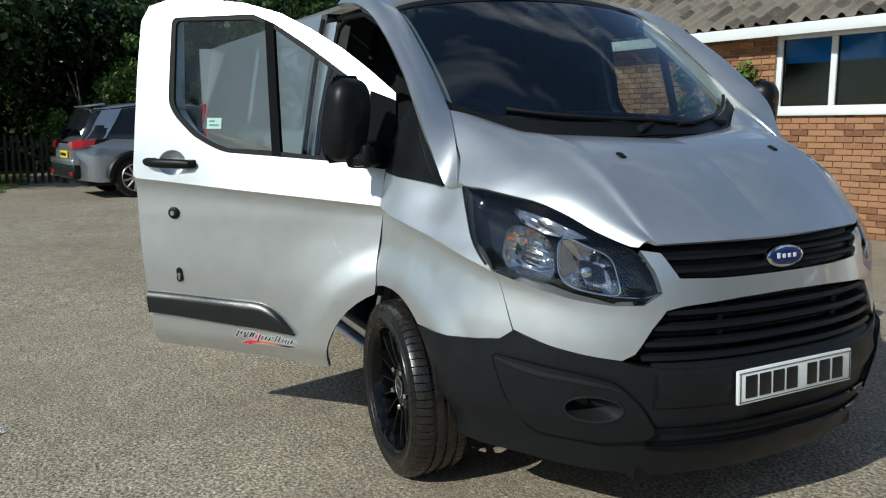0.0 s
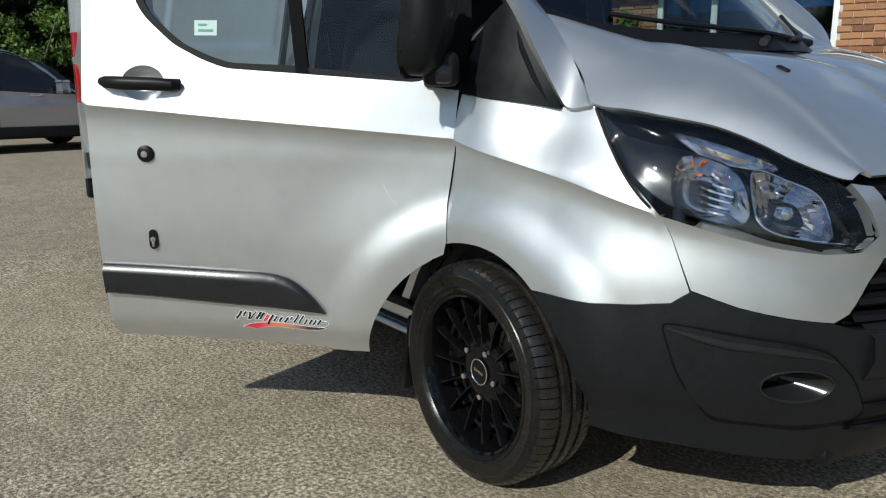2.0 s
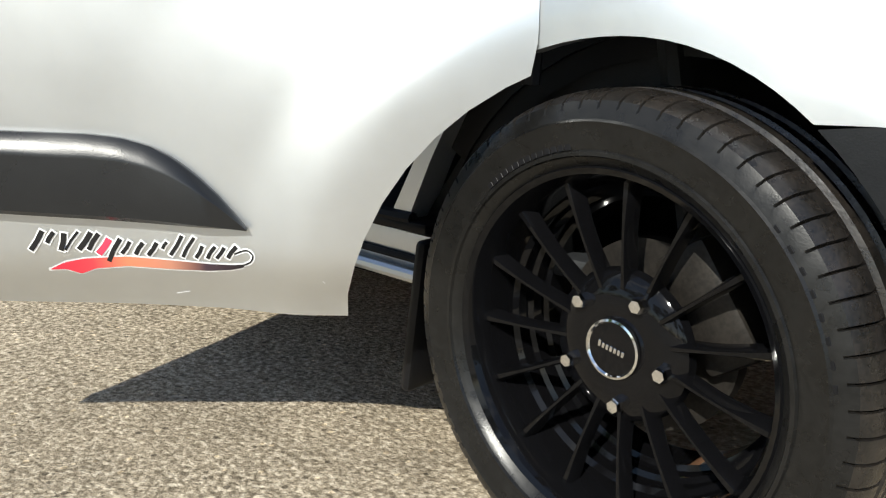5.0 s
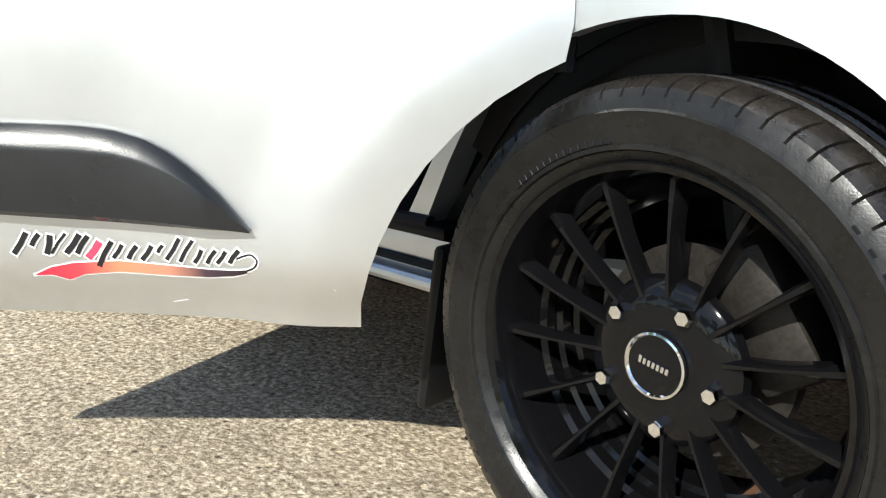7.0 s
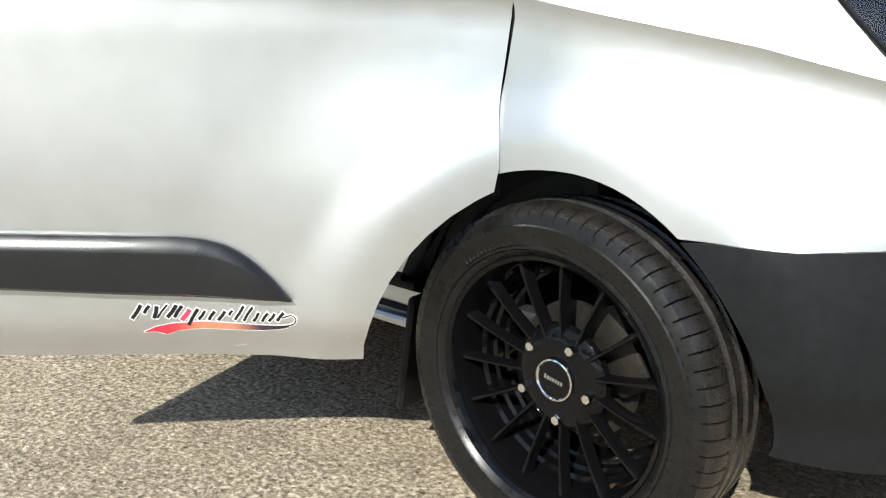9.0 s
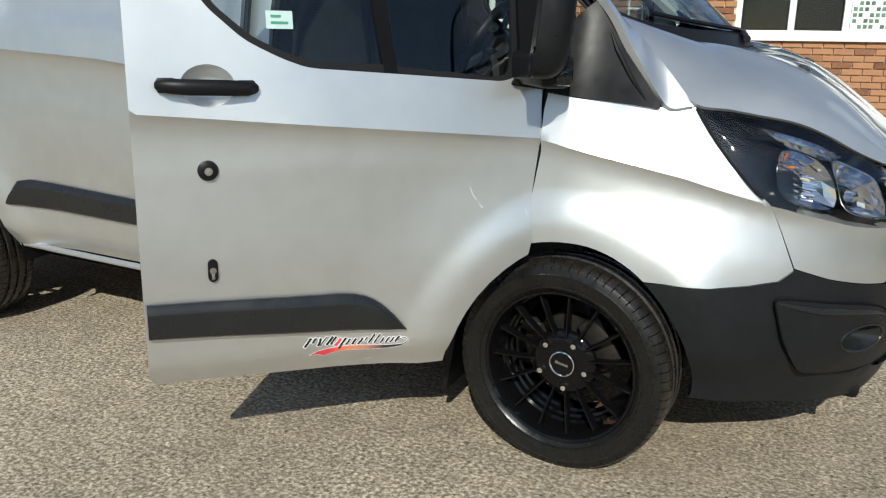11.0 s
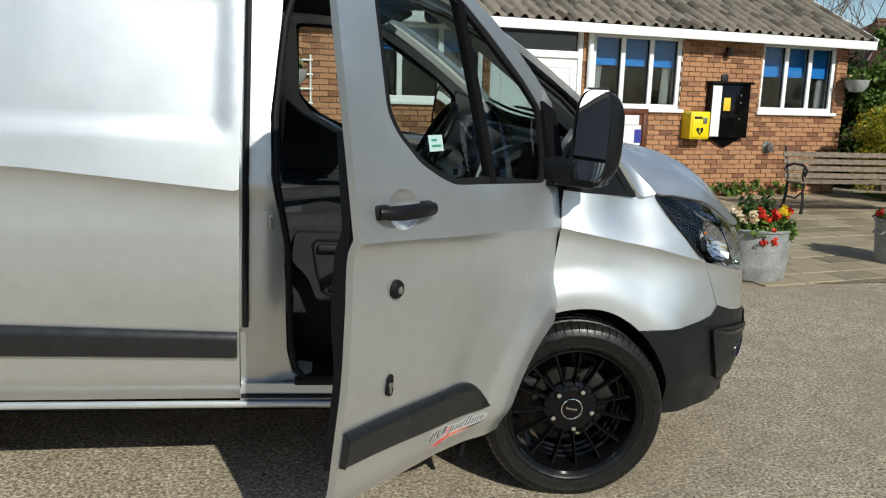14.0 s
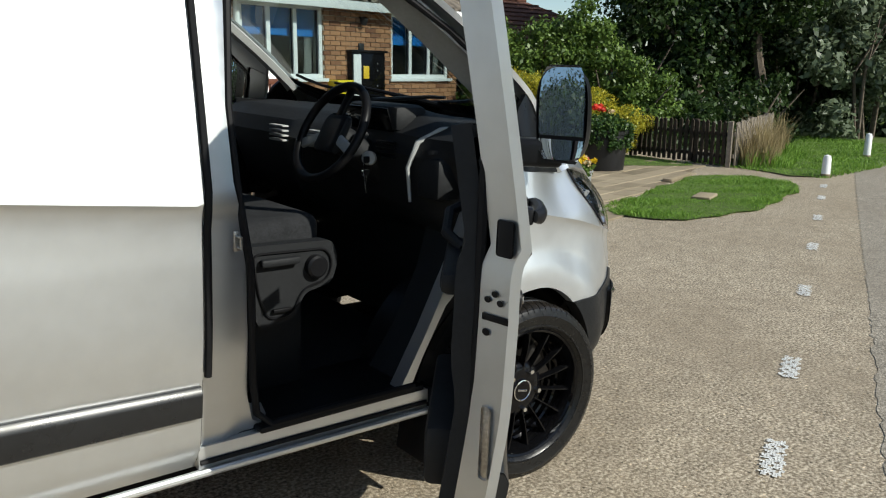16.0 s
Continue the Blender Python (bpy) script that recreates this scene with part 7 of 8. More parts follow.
part("keypad", box(0.22, -0.262, 0.24, 0.29, -0.248, 0.33, 0.004), GREY_METAL, aed)
part("label_mark", box(0.06, -0.2535, 0.31, 0.2, -0.249, 0.345), BLACK_MARK, aed)
part("bolt_mark", box(0.16, -0.254, 0.10, 0.18, -0.2527, 0.15), YELLOW_BOX, aed)

bx = thing("letter_cabinet", "black wall cabinet with a white strip and a yellow label", "cabinet", at=on_wall(ws(5.12), 0.95))
part("case", join(box(0, -0.12, 0.0, 0.76, 0, 0.84, 0.012)), GLOSS_BLACK, bx)
part("hood", box(-0.03, -0.16, 0.83, 0.79, 0.0, 0.87, 0.008), GLOSS_BLACK, bx)
part("white_strip", box(0.03, -0.126, 0.02, 0.20, -0.118, 0.80, 0.003), PAPER, bx)
part("yellow_label", box(0.25, -0.128, 0.42, 0.38, -0.119, 0.62, 0.002), mat("yellow_label", (0.8, 0.5, 0.03), 0.5), bx)
part("foot_point", ([(0.08, -0.06, 0.0), (0.68, -0.06, 0.0), (0.50, -0.06, -0.10), (0.38, -0.06, -0.15), (0.26, -0.06, -0.10), (0.08, -0.02, 0.0), (0.68, -0.02, 0.0), (0.38, -0.02, -0.15)], [(0, 4, 3, 2, 1), (0, 1, 6, 5), (0, 5, 7, 3, 4), (1, 2, 3, 7, 6)]), GLOSS_BLACK, bx)
part("key_holes", join(*[capped_at for capped_at in [shifted(box(-0.012, -0.126, -0.012, 0.012, -0.119, 0.012, 0.003), (0.58, 0, z)) for z in (0.30, 0.55, 0.66)]]), GREY_METAL, bx)

for x, z in ((1.44, 2.28), (5.42, 2.28)):
    lt = thing("wall_lamp", "small dark floodlight under the eaves", "lamp", group="eaves lamps", at=on_wall(ws(x), z))
    part("bracket", box(-0.02, -0.05, -0.02, 0.02, 0.0, 0.06, 0.004), IRON, lt)
    part("head", moved(lathe([(0.02, 0.06), (0.045, 0.05), (0.06, -0.04), (0.05, -0.05), (0.001, -0.045)], 20), Matrix.Translation((0.0, -0.10, -0.01)) @ Matrix.Rotation(radians(35), 4, "X")), IRON, lt)
ab = thing("alarm_cover", "small grey vent cover above the wall cabinet", "vent", at=on_wall(ws(5.42), 1.86))
part("cover", box(-0.06, -0.04, -0.04, 0.06, 0, 0.07, 0.01), IRON, ab)
ve = thing("flue_vent", "grey boiler flue with a wire guard", "vent", at=on_wall(ws(6.38), 0.80))
part("flange", moved(capped([(0.10, 0.0), (0.10, 0.02), (0.055, 0.03), (0.055, 0.10), (0.001, 0.10)], 24), Matrix.Rotation(radians(90), 4, "X")), GREY_METAL, ve)
part("guard", join(*[tube([(0.09 * math.cos(a), -0.01, 0.09 * math.sin(a)), (0.085 * math.cos(a), -0.13, 0.085 * math.sin(a)), (-0.085 * math.cos(a), -0.13, -0.085 * math.sin(a)), (-0.09 * math.cos(a), -0.01, -0.09 * math.sin(a))], 0.004, 5) for a in (0, 0.8, 1.57, 2.35)]), GREY_METAL, ve)


# ---------------------------------------------------------------- plants
def leaf_cloud(name, centres, sizes, count, leaf, material, parent=None, flat=0.0, droop=0.3, seed=1, shell=0.55, at=None):
    """Leaves as folded diamonds gathered in clumps; each clump is a rough ellipsoid, thicker near its skin."""
    r = np.random.default_rng(seed)
    c = np.asarray(centres, float)
    s = np.asarray(sizes, float)
    w = (s.prod(1)) ** (2 / 3)
    pick = r.choice(len(c), count, p=w / w.sum())
    d = r.normal(size=(count, 3))
    d /= np.linalg.norm(d, axis=1)[:, None]
    rad = (shell + (1 - shell) * r.random(count)) ** 1.0 * (0.85 + 0.3 * r.random(count))
    p = c[pick] + d * s[pick] * rad[:, None]
    n = d * 0.8 + r.normal(size=(count, 3)) * 0.6
    n[:, 2] += 0.35
    n /= np.linalg.norm(n, axis=1)[:, None]
    t = np.cross(n, r.normal(size=(count, 3)))
    t /= np.linalg.norm(t, axis=1)[:, None] + 1e-9
    t[:, 2] -= droop
    b = np.cross(n, t)
    L = leaf * (0.6 + 0.8 * r.random(count))[:, None]
    W = L * 0.30
    v = np.empty((count, 4, 3))
    v[:, 0] = p - t * L * 0.5
    v[:, 1] = p + b * W + n * W * 0.35
    v[:, 2] = p + t * L * 0.5
    v[:, 3] = p - b * W + n * W * 0.35
    f = np.arange(count * 4).reshape(-1, 4)
    me = fast_mesh(name, v.reshape(-1, 3), f)
    ob = part(name, me, material, parent, at=at)
    return ob


def branchy(base, height, spread, levels, seed, r0=0.12, lean=(0, 0, 0)):
    """A tapered trunk with forking limbs: tubes, and the limb ends."""
    r = random.Random(seed)
    out, ends = [], []

    def grow_limb(p, d, ln, rad, lv):
        pts, q = [p.copy()], p.copy()
        k = 5
        for i in range(k):
            d2 = (d + Vector((r.uniform(-1, 1), r.uniform(-1, 1), r.uniform(-0.4, 0.8))) * 0.16).normalized()
            q = q + d2 * ln / k
            pts.append(q.copy())
            d = d2
        out.append(tube(pts, [rad * (1 - 0.55 * i / k) for i in range(k + 1)], 7 if lv > 1 else 5, lv == levels))
        if lv <= 1:
            ends.append(q)
            return
        ends.append(q)
        for j in range(r.choice((2, 3, 3))):
            a = r.uniform(0, 2 * math.pi)
            e = (d * 0.75 + Vector((math.cos(a), math.sin(a), r.uniform(-0.05, 0.5))) * spread).normalized()
            start = pts[r.choice((3, 4, 5))]
            grow_limb(start, e, ln * r.uniform(0.55, 0.78), rad * 0.5, lv - 1)
    grow_limb(Vector(base), (Vector((0, 0, 1)) + Vector(lean)).normalized(), height * 0.42, r0, levels)
    return join(*out), ends


def tree(x, y, h, crown, seed, leaves, leaf, material, label, r0=0.14, levels=4, kind=""):
    """Trunk, limbs and a broken crown of clumps set round the limb ends."""
    t = thing("tree", label, "tree", at=Matrix.Translation((x, y, fall(x))), kind=kind)
    wood, ends = branchy((0, 0, -0.05), h, 0.75, levels, seed, r0)
    part("trunk", wood, BARK, t)
    r = random.Random(seed + 99)
    cs, ss = [], []
    for e in ends:
        if e.z < h * 0.18:
            continue
        k = crown * r.uniform(0.16, 0.34)
        cs.append((e.x + r.uniform(-0.2, 0.2), e.y + r.uniform(-0.2, 0.2), e.z + r.uniform(-0.1, 0.3)))
        ss.append((k, k, k * r.uniform(0.6, 0.9)))
    leaf_cloud("crown", cs, ss, leaves, leaf, material, t, seed=seed, shell=0.2)
    return t


def thicket(name, label, cat, x0, y0, x1, y1, depth, h0, h1, n, leaves, leaf, material, seed, low=0.0, bulge=0.5):
    """A broken bank of clumps between two points on the ground."""
    r = random.Random(seed)
    a, b = Vector((x0, y0, 0)), Vector((x1, y1, 0))
    d = b - a
    nn = Vector((-d.y, d.x, 0)).normalized()
    t = thing(name, label, cat, at=Matrix.Translation(a + Vector((0, 0, fall(x0)))))
    cs, ss = [], []
    for i in range(n):
        u = r.random()
        h = (h0 + (h1 - h0) * u) * r.uniform(0.72, 1.08)
        z = low + (h - low) * r.random() ** 0.8
        p = d * u + nn * (r.uniform(-0.5, 0.5) * depth * (1 - 0.5 * (z / h) ** 2))
        k = bulge * r.uniform(0.6, 1.3)
        cs.append((p.x, p.y, max(z - k * 0.5, k * 0.35)))
        ss.append((k, k, k * r.uniform(0.6, 0.9)))
    leaf_cloud("foliage", cs, ss, leaves, leaf, material, t, seed=seed, shell=0.25)
    stems = []
    for i in range(max(3, n // 6)):
        u = r.random()
        p = d * u + nn * r.uniform(-0.25, 0.25) * depth
        hh = (h0 + (h1 - h0) * u) * 0.75
        stems.append(tube([p, p + Vector((r.uniform(-0.2, 0.2), r.uniform(-0.2, 0.2), hh * 0.5)), p + Vector((r.uniform(-0.5, 0.5), r.uniform(-0.5, 0.5), hh))], [0.05, 0.035, 0.012], 6))
    tagged(part("stem", join(*stems), BARK, t), kind="stuff")
    return t


def petals(name, heads, size, per, material, parent, seed=1):
    """Small flower heads, each a tuft of short petals."""
    return leaf_cloud(name, heads, [(size, size, size * 0.7)] * len(heads), len(heads) * per, size * 1.5, material, parent, droop=0.0, seed=seed, shell=0.5)


def disc_points(n, r, z, seed, rise=0.0):
    q = random.Random(seed)
    out = []
    for _ in range(n):
        a, k = q.uniform(0, 2 * math.pi), r * math.sqrt(q.random())
        out.append((k * math.cos(a), k * math.sin(a), z + rise * (1 - (k / r) ** 2) * q.uniform(0.3, 1.0) + q.uniform(-0.02, 0.02)))
    return out


def zinc_tub(x, y, r, h, label, red, yellow, pale, seed, trail):
    """A galvanised tub with a rolled rim, raised hoops and drop handles, planted up."""
    t = thing("flower_tub", label, "planter", "zinc tubs", at=Matrix.Translation((x, y, 0.016)))
    rb = r * 0.88
    prof = [(0.001, 0.0), (rb, 0.0), (rb + 0.004, 0.012)]
    for u in (0.28, 0.62):
        k = rb + (r - rb) * u
        prof += [(k, u * h - 0.012), (k + 0.003, u * h), (k + 0.001, u * h + 0.012)]
    prof += [(r, h - 0.02), (r + 0.012, h - 0.012), (r + 0.014, h), (r + 0.004, h + 0.008), (r - 0.008, h), (r - 0.02, h - 0.07), (0.001, h - 0.07)]
    part("tub_wall", lathe(prof, 44), ZINC, t)
    part("soil", ([(0.97 * r * math.cos(a * 0.2618), 0.97 * r * math.sin(a * 0.2618), h - 0.055) for a in range(24)], [tuple(range(24))]), SOIL, t)
    for s in (-1, 1):
        part("handle", tube([(s * (r - 0.01), -0.07, h - 0.09), (s * (r + 0.035), -0.06, h - 0.13), (s * (r + 0.035), 0.06, h - 0.13), (s * (r - 0.01), 0.07, h - 0.09)], 0.007, 7), ZINC, t)
    leaf_cloud("foliage", disc_points(40, r * 0.95, h + 0.0, seed, 0.12), [(0.07, 0.07, 0.08)] * 40, 1500, 0.055, LEAF_MID, t, seed=seed, shell=0.1)
    spikes = disc_points(26, r * 0.55, h + 0.12, seed + 5, 0.16)
    tagged(leaf_cloud("foliage", spikes, [(0.03, 0.03, 0.10)] * 26, 420, 0.04, LEAF_IVY, t, seed=seed + 1, shell=0.1), kind="stuff")
    for nm, m, n, off in (("red_flower", PET_RED, red, 1), ("yellow_flower", PET_YEL, yellow, 2), ("pale_flower", PET_PALE, pale, 3)):
        q = random.Random(seed * 10 + off)
        for k in range(n):
            a = q.uniform(0, 2 * math.pi)
            if nm == "red_flower" and trail:
                a = q.uniform(-2.1, 0.3)
            d = r * q.uniform(0.45, 1.08)
            z = h + q.uniform(0.04, 0.16) - (0.14 * trail if nm == "red_flower" and d > r * 0.8 else 0)
            petals(nm, [(d * math.cos(a), d * math.sin(a), z)], q.uniform(0.028, 0.045), 18, m, t, seed * 100 + off * 30 + k)
    return t


zinc_tub(2.81, 2.58, 0.305, 0.43, "galvanised zinc tub of red trailing flowers and yellow pansies", 16, 9, 12, 3, 1)
zinc_tub(4.68, 3.04, 0.29, 0.42, "galvanised zinc tub planted with yellow, red and cream pansies", 6, 12, 9, 5, 0)

pot = thing("plant_pot", "large black plastic pot with dense trailing greenery and red flowers", "planter", at=Matrix.Translation((7.92, 5.22, 0.016)))
part("tub_wall", lathe([(0.001, 0), (0.36, 0), (0.365, 0.02), (0.40, 0.56), (0.425, 0.565), (0.43, 0.62), (0.40, 0.625), (0.385, 0.56), (0.001, 0.55)], 40), BLACK_POT, pot)
q = random.Random(12)
cs = disc_points(70, 0.44, 0.66, 31, 0.20) + [(0.44 * math.cos(a), 0.44 * math.sin(a), q.uniform(0.36, 0.62)) for a in [q.uniform(0, 6.283) for _ in range(70)]]
leaf_cloud("foliage", cs, [(0.07, 0.07, 0.09)] * len(cs), 6500, 0.05, LEAF_IVY, pot, seed=8, shell=0.1)
leaf_cloud("tip_foliage", cs[:70], [(0.08, 0.08, 0.08)] * 70, 1300, 0.045, LEAF_MID, pot, seed=9, shell=0.3)
for k in range(4):
    petals("red_flower", [(q.uniform(-0.14, 0.06), q.uniform(-0.1, 0.1), 0.92 + q.uniform(0, 0.05))], 0.05, 22, PET_RED, pot, 60 + k)
for k in range(2):
    petals("white_flower", [(0.12 + 0.06 * k, -0.05, 0.90)], 0.035, 18, PET_PALE, pot, 70 + k)


# ---------------------------------------------------------------- bench
bench = thing("garden_bench", "weathered slatted wooden bench with dark iron ends on the paving", "bench", at=Matrix.Translation((5.62, 6.22, 0.018)) @ Matrix.Rotation(radians(-1.4), 4, "Z"))
BLEN = 2.03
slat = mesh_of("seat_slat", box(0, -0.03, -0.012, BLEN, 0.03, 0.012, 0.005, 1), 30)
for i in range(6):
    part("seat_slat", slat, WOOD, bench, at=Matrix.Translation((0, 0.045 + i * 0.068, 0.43 - 0.012 * math.sin(i * 0.6))))
slat_b = mesh_of("back_slat", box(0, -0.011, -0.037, BLEN, 0.011, 0.037, 0.006, 1), 30)
for i in range(4):
    part("back_slat", slat_b, WOOD, bench, at=Matrix.Translation((0, 0.44 + i * 0.026, 0.49 + i * 0.098)) @ Matrix.Rotation(radians(-14), 4, "X"))
for x in (0.05, BLEN - 0.05):
    e = part("bench_end", join(tube([(x, 0.02, 0.0), (x, 0.0, 0.12), (x, 0.03, 0.30), (x, 0.01, 0.42)], [0.024, 0.018, 0.018, 0.02], 8), tube([(x, 0.50, 0.0), (x, 0.44, 0.2), (x, 0.42, 0.42), (x, 0.56, 0.90)], [0.024, 0.02, 0.02, 0.016], 8), tube([(x, 0.01, 0.41), (x, 0.43, 0.41)], 0.018, 8), tube([(x, 0.03, 0.30), (x, 0.2, 0.2), (x, 0.44, 0.2)], 0.013, 7)), IRON, bench, "dark cast-iron bench end")
    part("armrest", tube([(x, 0.47, 0.62), (x, 0.3, 0.67), (x, 0.06, 0.66), (x, -0.02, 0.60), (x, 0.01, 0.52), (x, 0.05, 0.56)], 0.017, 8), IRON, e)
    part("arm_support", tube([(x, 0.02, 0.41), (x, 0.07, 0.52), (x, 0.04, 0.64)], 0.013, 7), IRON, e)


# ---------------------------------------------------------------- baskets, climbers, wall plants
def hanging_basket(s, z, d, seed, label):
    b = thing("hanging_basket", label, "hanging basket", "wall baskets", at=on_wall(s, z, d))
    part("bowl", lathe([(0.001, -0.20), (0.10, -0.19), (0.17, -0.10), (0.19, 0.0), (0.175, 0.0), (0.001, -0.03)], 26), mat("basket_grey", (0.32, 0.33, 0.32), 0.7, vary=0.2, scale=12), b)
    part("bracket", join(tube([(0, d, 0.42), (0, 0, 0.44), (0, 0.0, 0.40)], 0.008, 6), tube([(0, d, 0.20), (0, 0.08, 0.43)], 0.006, 6)), IRON, b)
    for k in range(3):
        a = k * 2.094
        part("chain", tube([(0.18 * math.cos(a), 0.18 * math.sin(a), 0.0), (0, 0, 0.40)], 0.003, 5), IRON, b)
    leaf_cloud("foliage", disc_points(16, 0.18, 0.03, seed, 0.10), [(0.06, 0.06, 0.07)] * 16, 700, 0.045, LEAF_MID, b, seed=seed, shell=0.1)
    petals("flowers", disc_points(7, 0.19, 0.06, seed + 3, 0.08), 0.025, 12, PET_PALE, b, seed)
    return b


hanging_basket(S1 - 0.02, 1.92, 0.26, 21, "pale hanging basket of greenery at the building corner")
hanging_basket(ws(-1.25), 1.75, 0.26, 24, "small hanging basket of greenery on the brick wall")
tr = thing("trellis", "white wooden trellis panel on the brick wall", "trellis", at=on_wall(ws(-1.62), 0.75, 0.03))
for i in range(5):
    part("upright", box(0.16 * i, -0.014, 0, 0.16 * i + 0.022, -0.002, 1.2, 0.002, 1), WHITE_PAINT, tr)
for i in range(7):
    part("rail", box(-0.01, -0.026, 0.04 + 0.18 * i, 0.68, -0.014, 0.062 + 0.18 * i, 0.002, 1), WHITE_PAINT, tr)


def climber(s0, s1, z0, z1, n, count, leaf, material, label, seed, name="climbing_plant"):
    q2 = random.Random(seed)
    t = thing(name, label, "climber", at=on_wall(s0, 0.0))
    cs2 = [(q2.uniform(0, s1 - s0), -0.10 - 0.1 * q2.random(), z0 + (z1 - z0) * q2.random() ** 0.9) for _ in range(n)]
    leaf_cloud("foliage", cs2, [(0.16, 0.10, 0.16)] * n, count, leaf, material, t, seed=seed, shell=0.15)
    stems = [tube([(q2.uniform(0, s1 - s0), -0.05, 0.0), (q2.uniform(0, s1 - s0), -0.06, z1 * 0.5), (q2.uniform(0, s1 - s0), -0.05, z1 * 0.92)], [0.014, 0.01, 0.004], 6) for _ in range(6)]
    tagged(part("stem", join(*stems), BARK, t), kind="stuff")
    return t


climber(ws(-5.9), ws(-4.75), 0.15, 2.25, 26, 3200, 0.075, LEAF_MID, "leafy green climber beside the window", 41)
weeds = thing("wall_weeds", "tufts of weeds and dry stalks along the foot of the wall", "weeds", kind="stuff", at=on_wall(ws(0.9), 0.0))
q = random.Random(77)
cs = [(q.uniform(0, 6.3) * 0.999, -0.06 - 0.08 * q.random(), q.uniform(0.05, 0.22)) for _ in range(60)]
leaf_cloud("weed_leaves", cs, [(0.07, 0.06, 0.10)] * 60, 2600, 0.06, LEAF_MID, weeds, seed=78, shell=0.1)
petals("weed_flowers", cs[:9], 0.03, 10, PET_YEL, weeds, 79)


# ---------------------------------------------------------------- grass
def blades(name, poly, count, h0, h1, material, label, seed, width=0.006, lean=0.5, thin=None):
    """Grass as narrow bent blades spread over a patch of ground."""
    g = np.random.default_rng(seed)
    P = np.array(poly)
    lo, hi = P.min(0), P.max(0)
    xy = lo + (hi - lo) * g.random((count * 3, 2))
    xy = xy[inside(xy[:, 0], xy[:, 1], poly)][:count]
    n = len(xy)
    patch = 0.6 + 0.4 * np.sin(xy[:, 0] * 3.1 + 1.3 * np.sin(xy[:, 1] * 2.3)) * np.sin(xy[:, 1] * 4.1 + xy[:, 0])
    h = (h0 + (h1 - h0) * g.random(n)) * patch.clip(0.45, 1.2)
    a = g.random(n) * 2 * math.pi
    w = width * (0.7 + 0.6 * g.random(n))
    d = np.stack([np.cos(a), np.sin(a)], 1)
    b = g.normal(size=(n, 2)) * lean
    v = np.zeros((n, 5, 3))
    v[:, 0, :2] = xy - d * w[:, None]
    v[:, 1, :2] = xy + d * w[:, None]
    mid2 = xy + b * h[:, None] * 0.35
    v[:, 2, :2] = mid2 + d * w[:, None] * 0.7
    v[:, 3, :2] = mid2 - d * w[:, None] * 0.7
    v[:, 2, 2] = v[:, 3, 2] = h * 0.6
    v[:, 4, :2] = xy + b * h[:, None]
    v[:, 4, 2] = h
    v[:, :2, 2] = 0.01
    o = np.arange(n)[:, None] * 5
    quads = (o + np.array([[0, 1, 2, 3]]))
    tris = (o + np.array([[3, 2, 4]]))
    verts = v.reshape(-1, 3)
    faces = [tuple(q3) for q3 in quads.tolist()] + [tuple(q3) for q3 in tris.tolist()]
    me = bpy.data.meshes.new(name)
    me.from_pydata(verts.tolist(), [], faces)
    ob = part(name, me, material)
    tagged(ob, label, "grass", kind="stuff")
    return ob


def ragged(poly, seed, step=0.25, amp=0.07):
    """A polygon's edge broken up so that turf meets gravel unevenly."""
    r = random.Random(seed)
    out = []
    for (x0, y0), (x1, y1) in zip(poly, poly[1:] + poly[:1]):
        n = max(1, int(math.hypot(x1 - x0, y1 - y0) / step))
        for i in range(n):
            u = i / n
            out.append((x0 + (x1 - x0) * u + r.uniform(-amp, amp), y0 + (y1 - y0) * u + r.uniform(-amp, amp)))
    return out


LAWN1 = ragged([(4.75, 2.35), (5.0, 2.72), (6.2, 3.15), (7.6, 3.62), (8.45, 3.85), (9.1, 3.2), (8.9, 2.55), (8.06, 2.08), (7.0, 1.78), (5.7, 1.62), (4.95, 1.9)], 5)
VERGE = ragged([(10.0, 4.0), (9.7, 2.95), (10.0, 2.55), (11.6, 2.75), (13.8, 3.2), (17, 3.3), (23, 2.2), (34, -2.0), (34, 12), (16, 9), (11, 5.0)], 6, 0.4, 0.08)
FAR_LAWN = ragged([(8.0, 5.75), (9.6, 4.6), (9.9, 4.9), (10.1, 6.6), (9.2, 8.6), (8.3, 8.8)], 7, 0.3, 0.06)
VERGE_L = ragged([(-12.4, -4.0), (-13.0, -3.2), (-15.0, -2.9), (-17.0, -2.6), (-27, -2.6), (-27, -12), (-13, -8), (-12.2, -5.5)], 8, 0.4, 0.15)
for nm, poly, z in (("lawn", LAWN1, 0.020), ("verge", VERGE, 0.020), ("lawn_strip", FAR_LAWN, 0.020), ("verge_grass", VERGE_L, 0.110)):
    v = [(x, y, z) for x, y in poly]
    tagged(part(nm, (v, [tuple(range(len(v)))]), LAWN, smooth=False), "short mown green turf with ragged edges", "grass", kind="structure")
blades("grass", LAWN1, 26000, 0.03, 0.085, GRASS, "short bright green lawn grass", 11, 0.005)
blades("grass", [(9.7, 2.5), (16, 2.9), (18, 7), (10, 4.9)], 22000, 0.04, 0.13, GRASS, "short bright green verge grass", 12, 0.007)
blades("grass", FAR_LAWN, 5000, 0.03, 0.08, GRASS, "thin green grass beside the paving", 13)
blades("grass", VERGE_L, 12000, 0.03, 0.09, DRY, "thin worn grass under the trees", 14, 0.008).location.z = 0.11
blades("long_grass", [(10.05, 3.95), (10.4, 3.7), (12.6, 4.6), (13.0, 5.8), (10.7, 4.75)], 2600, 0.35, 1.05, DRY, "tall dry seeding grass beside the fence", 15, 0.006, 0.22)
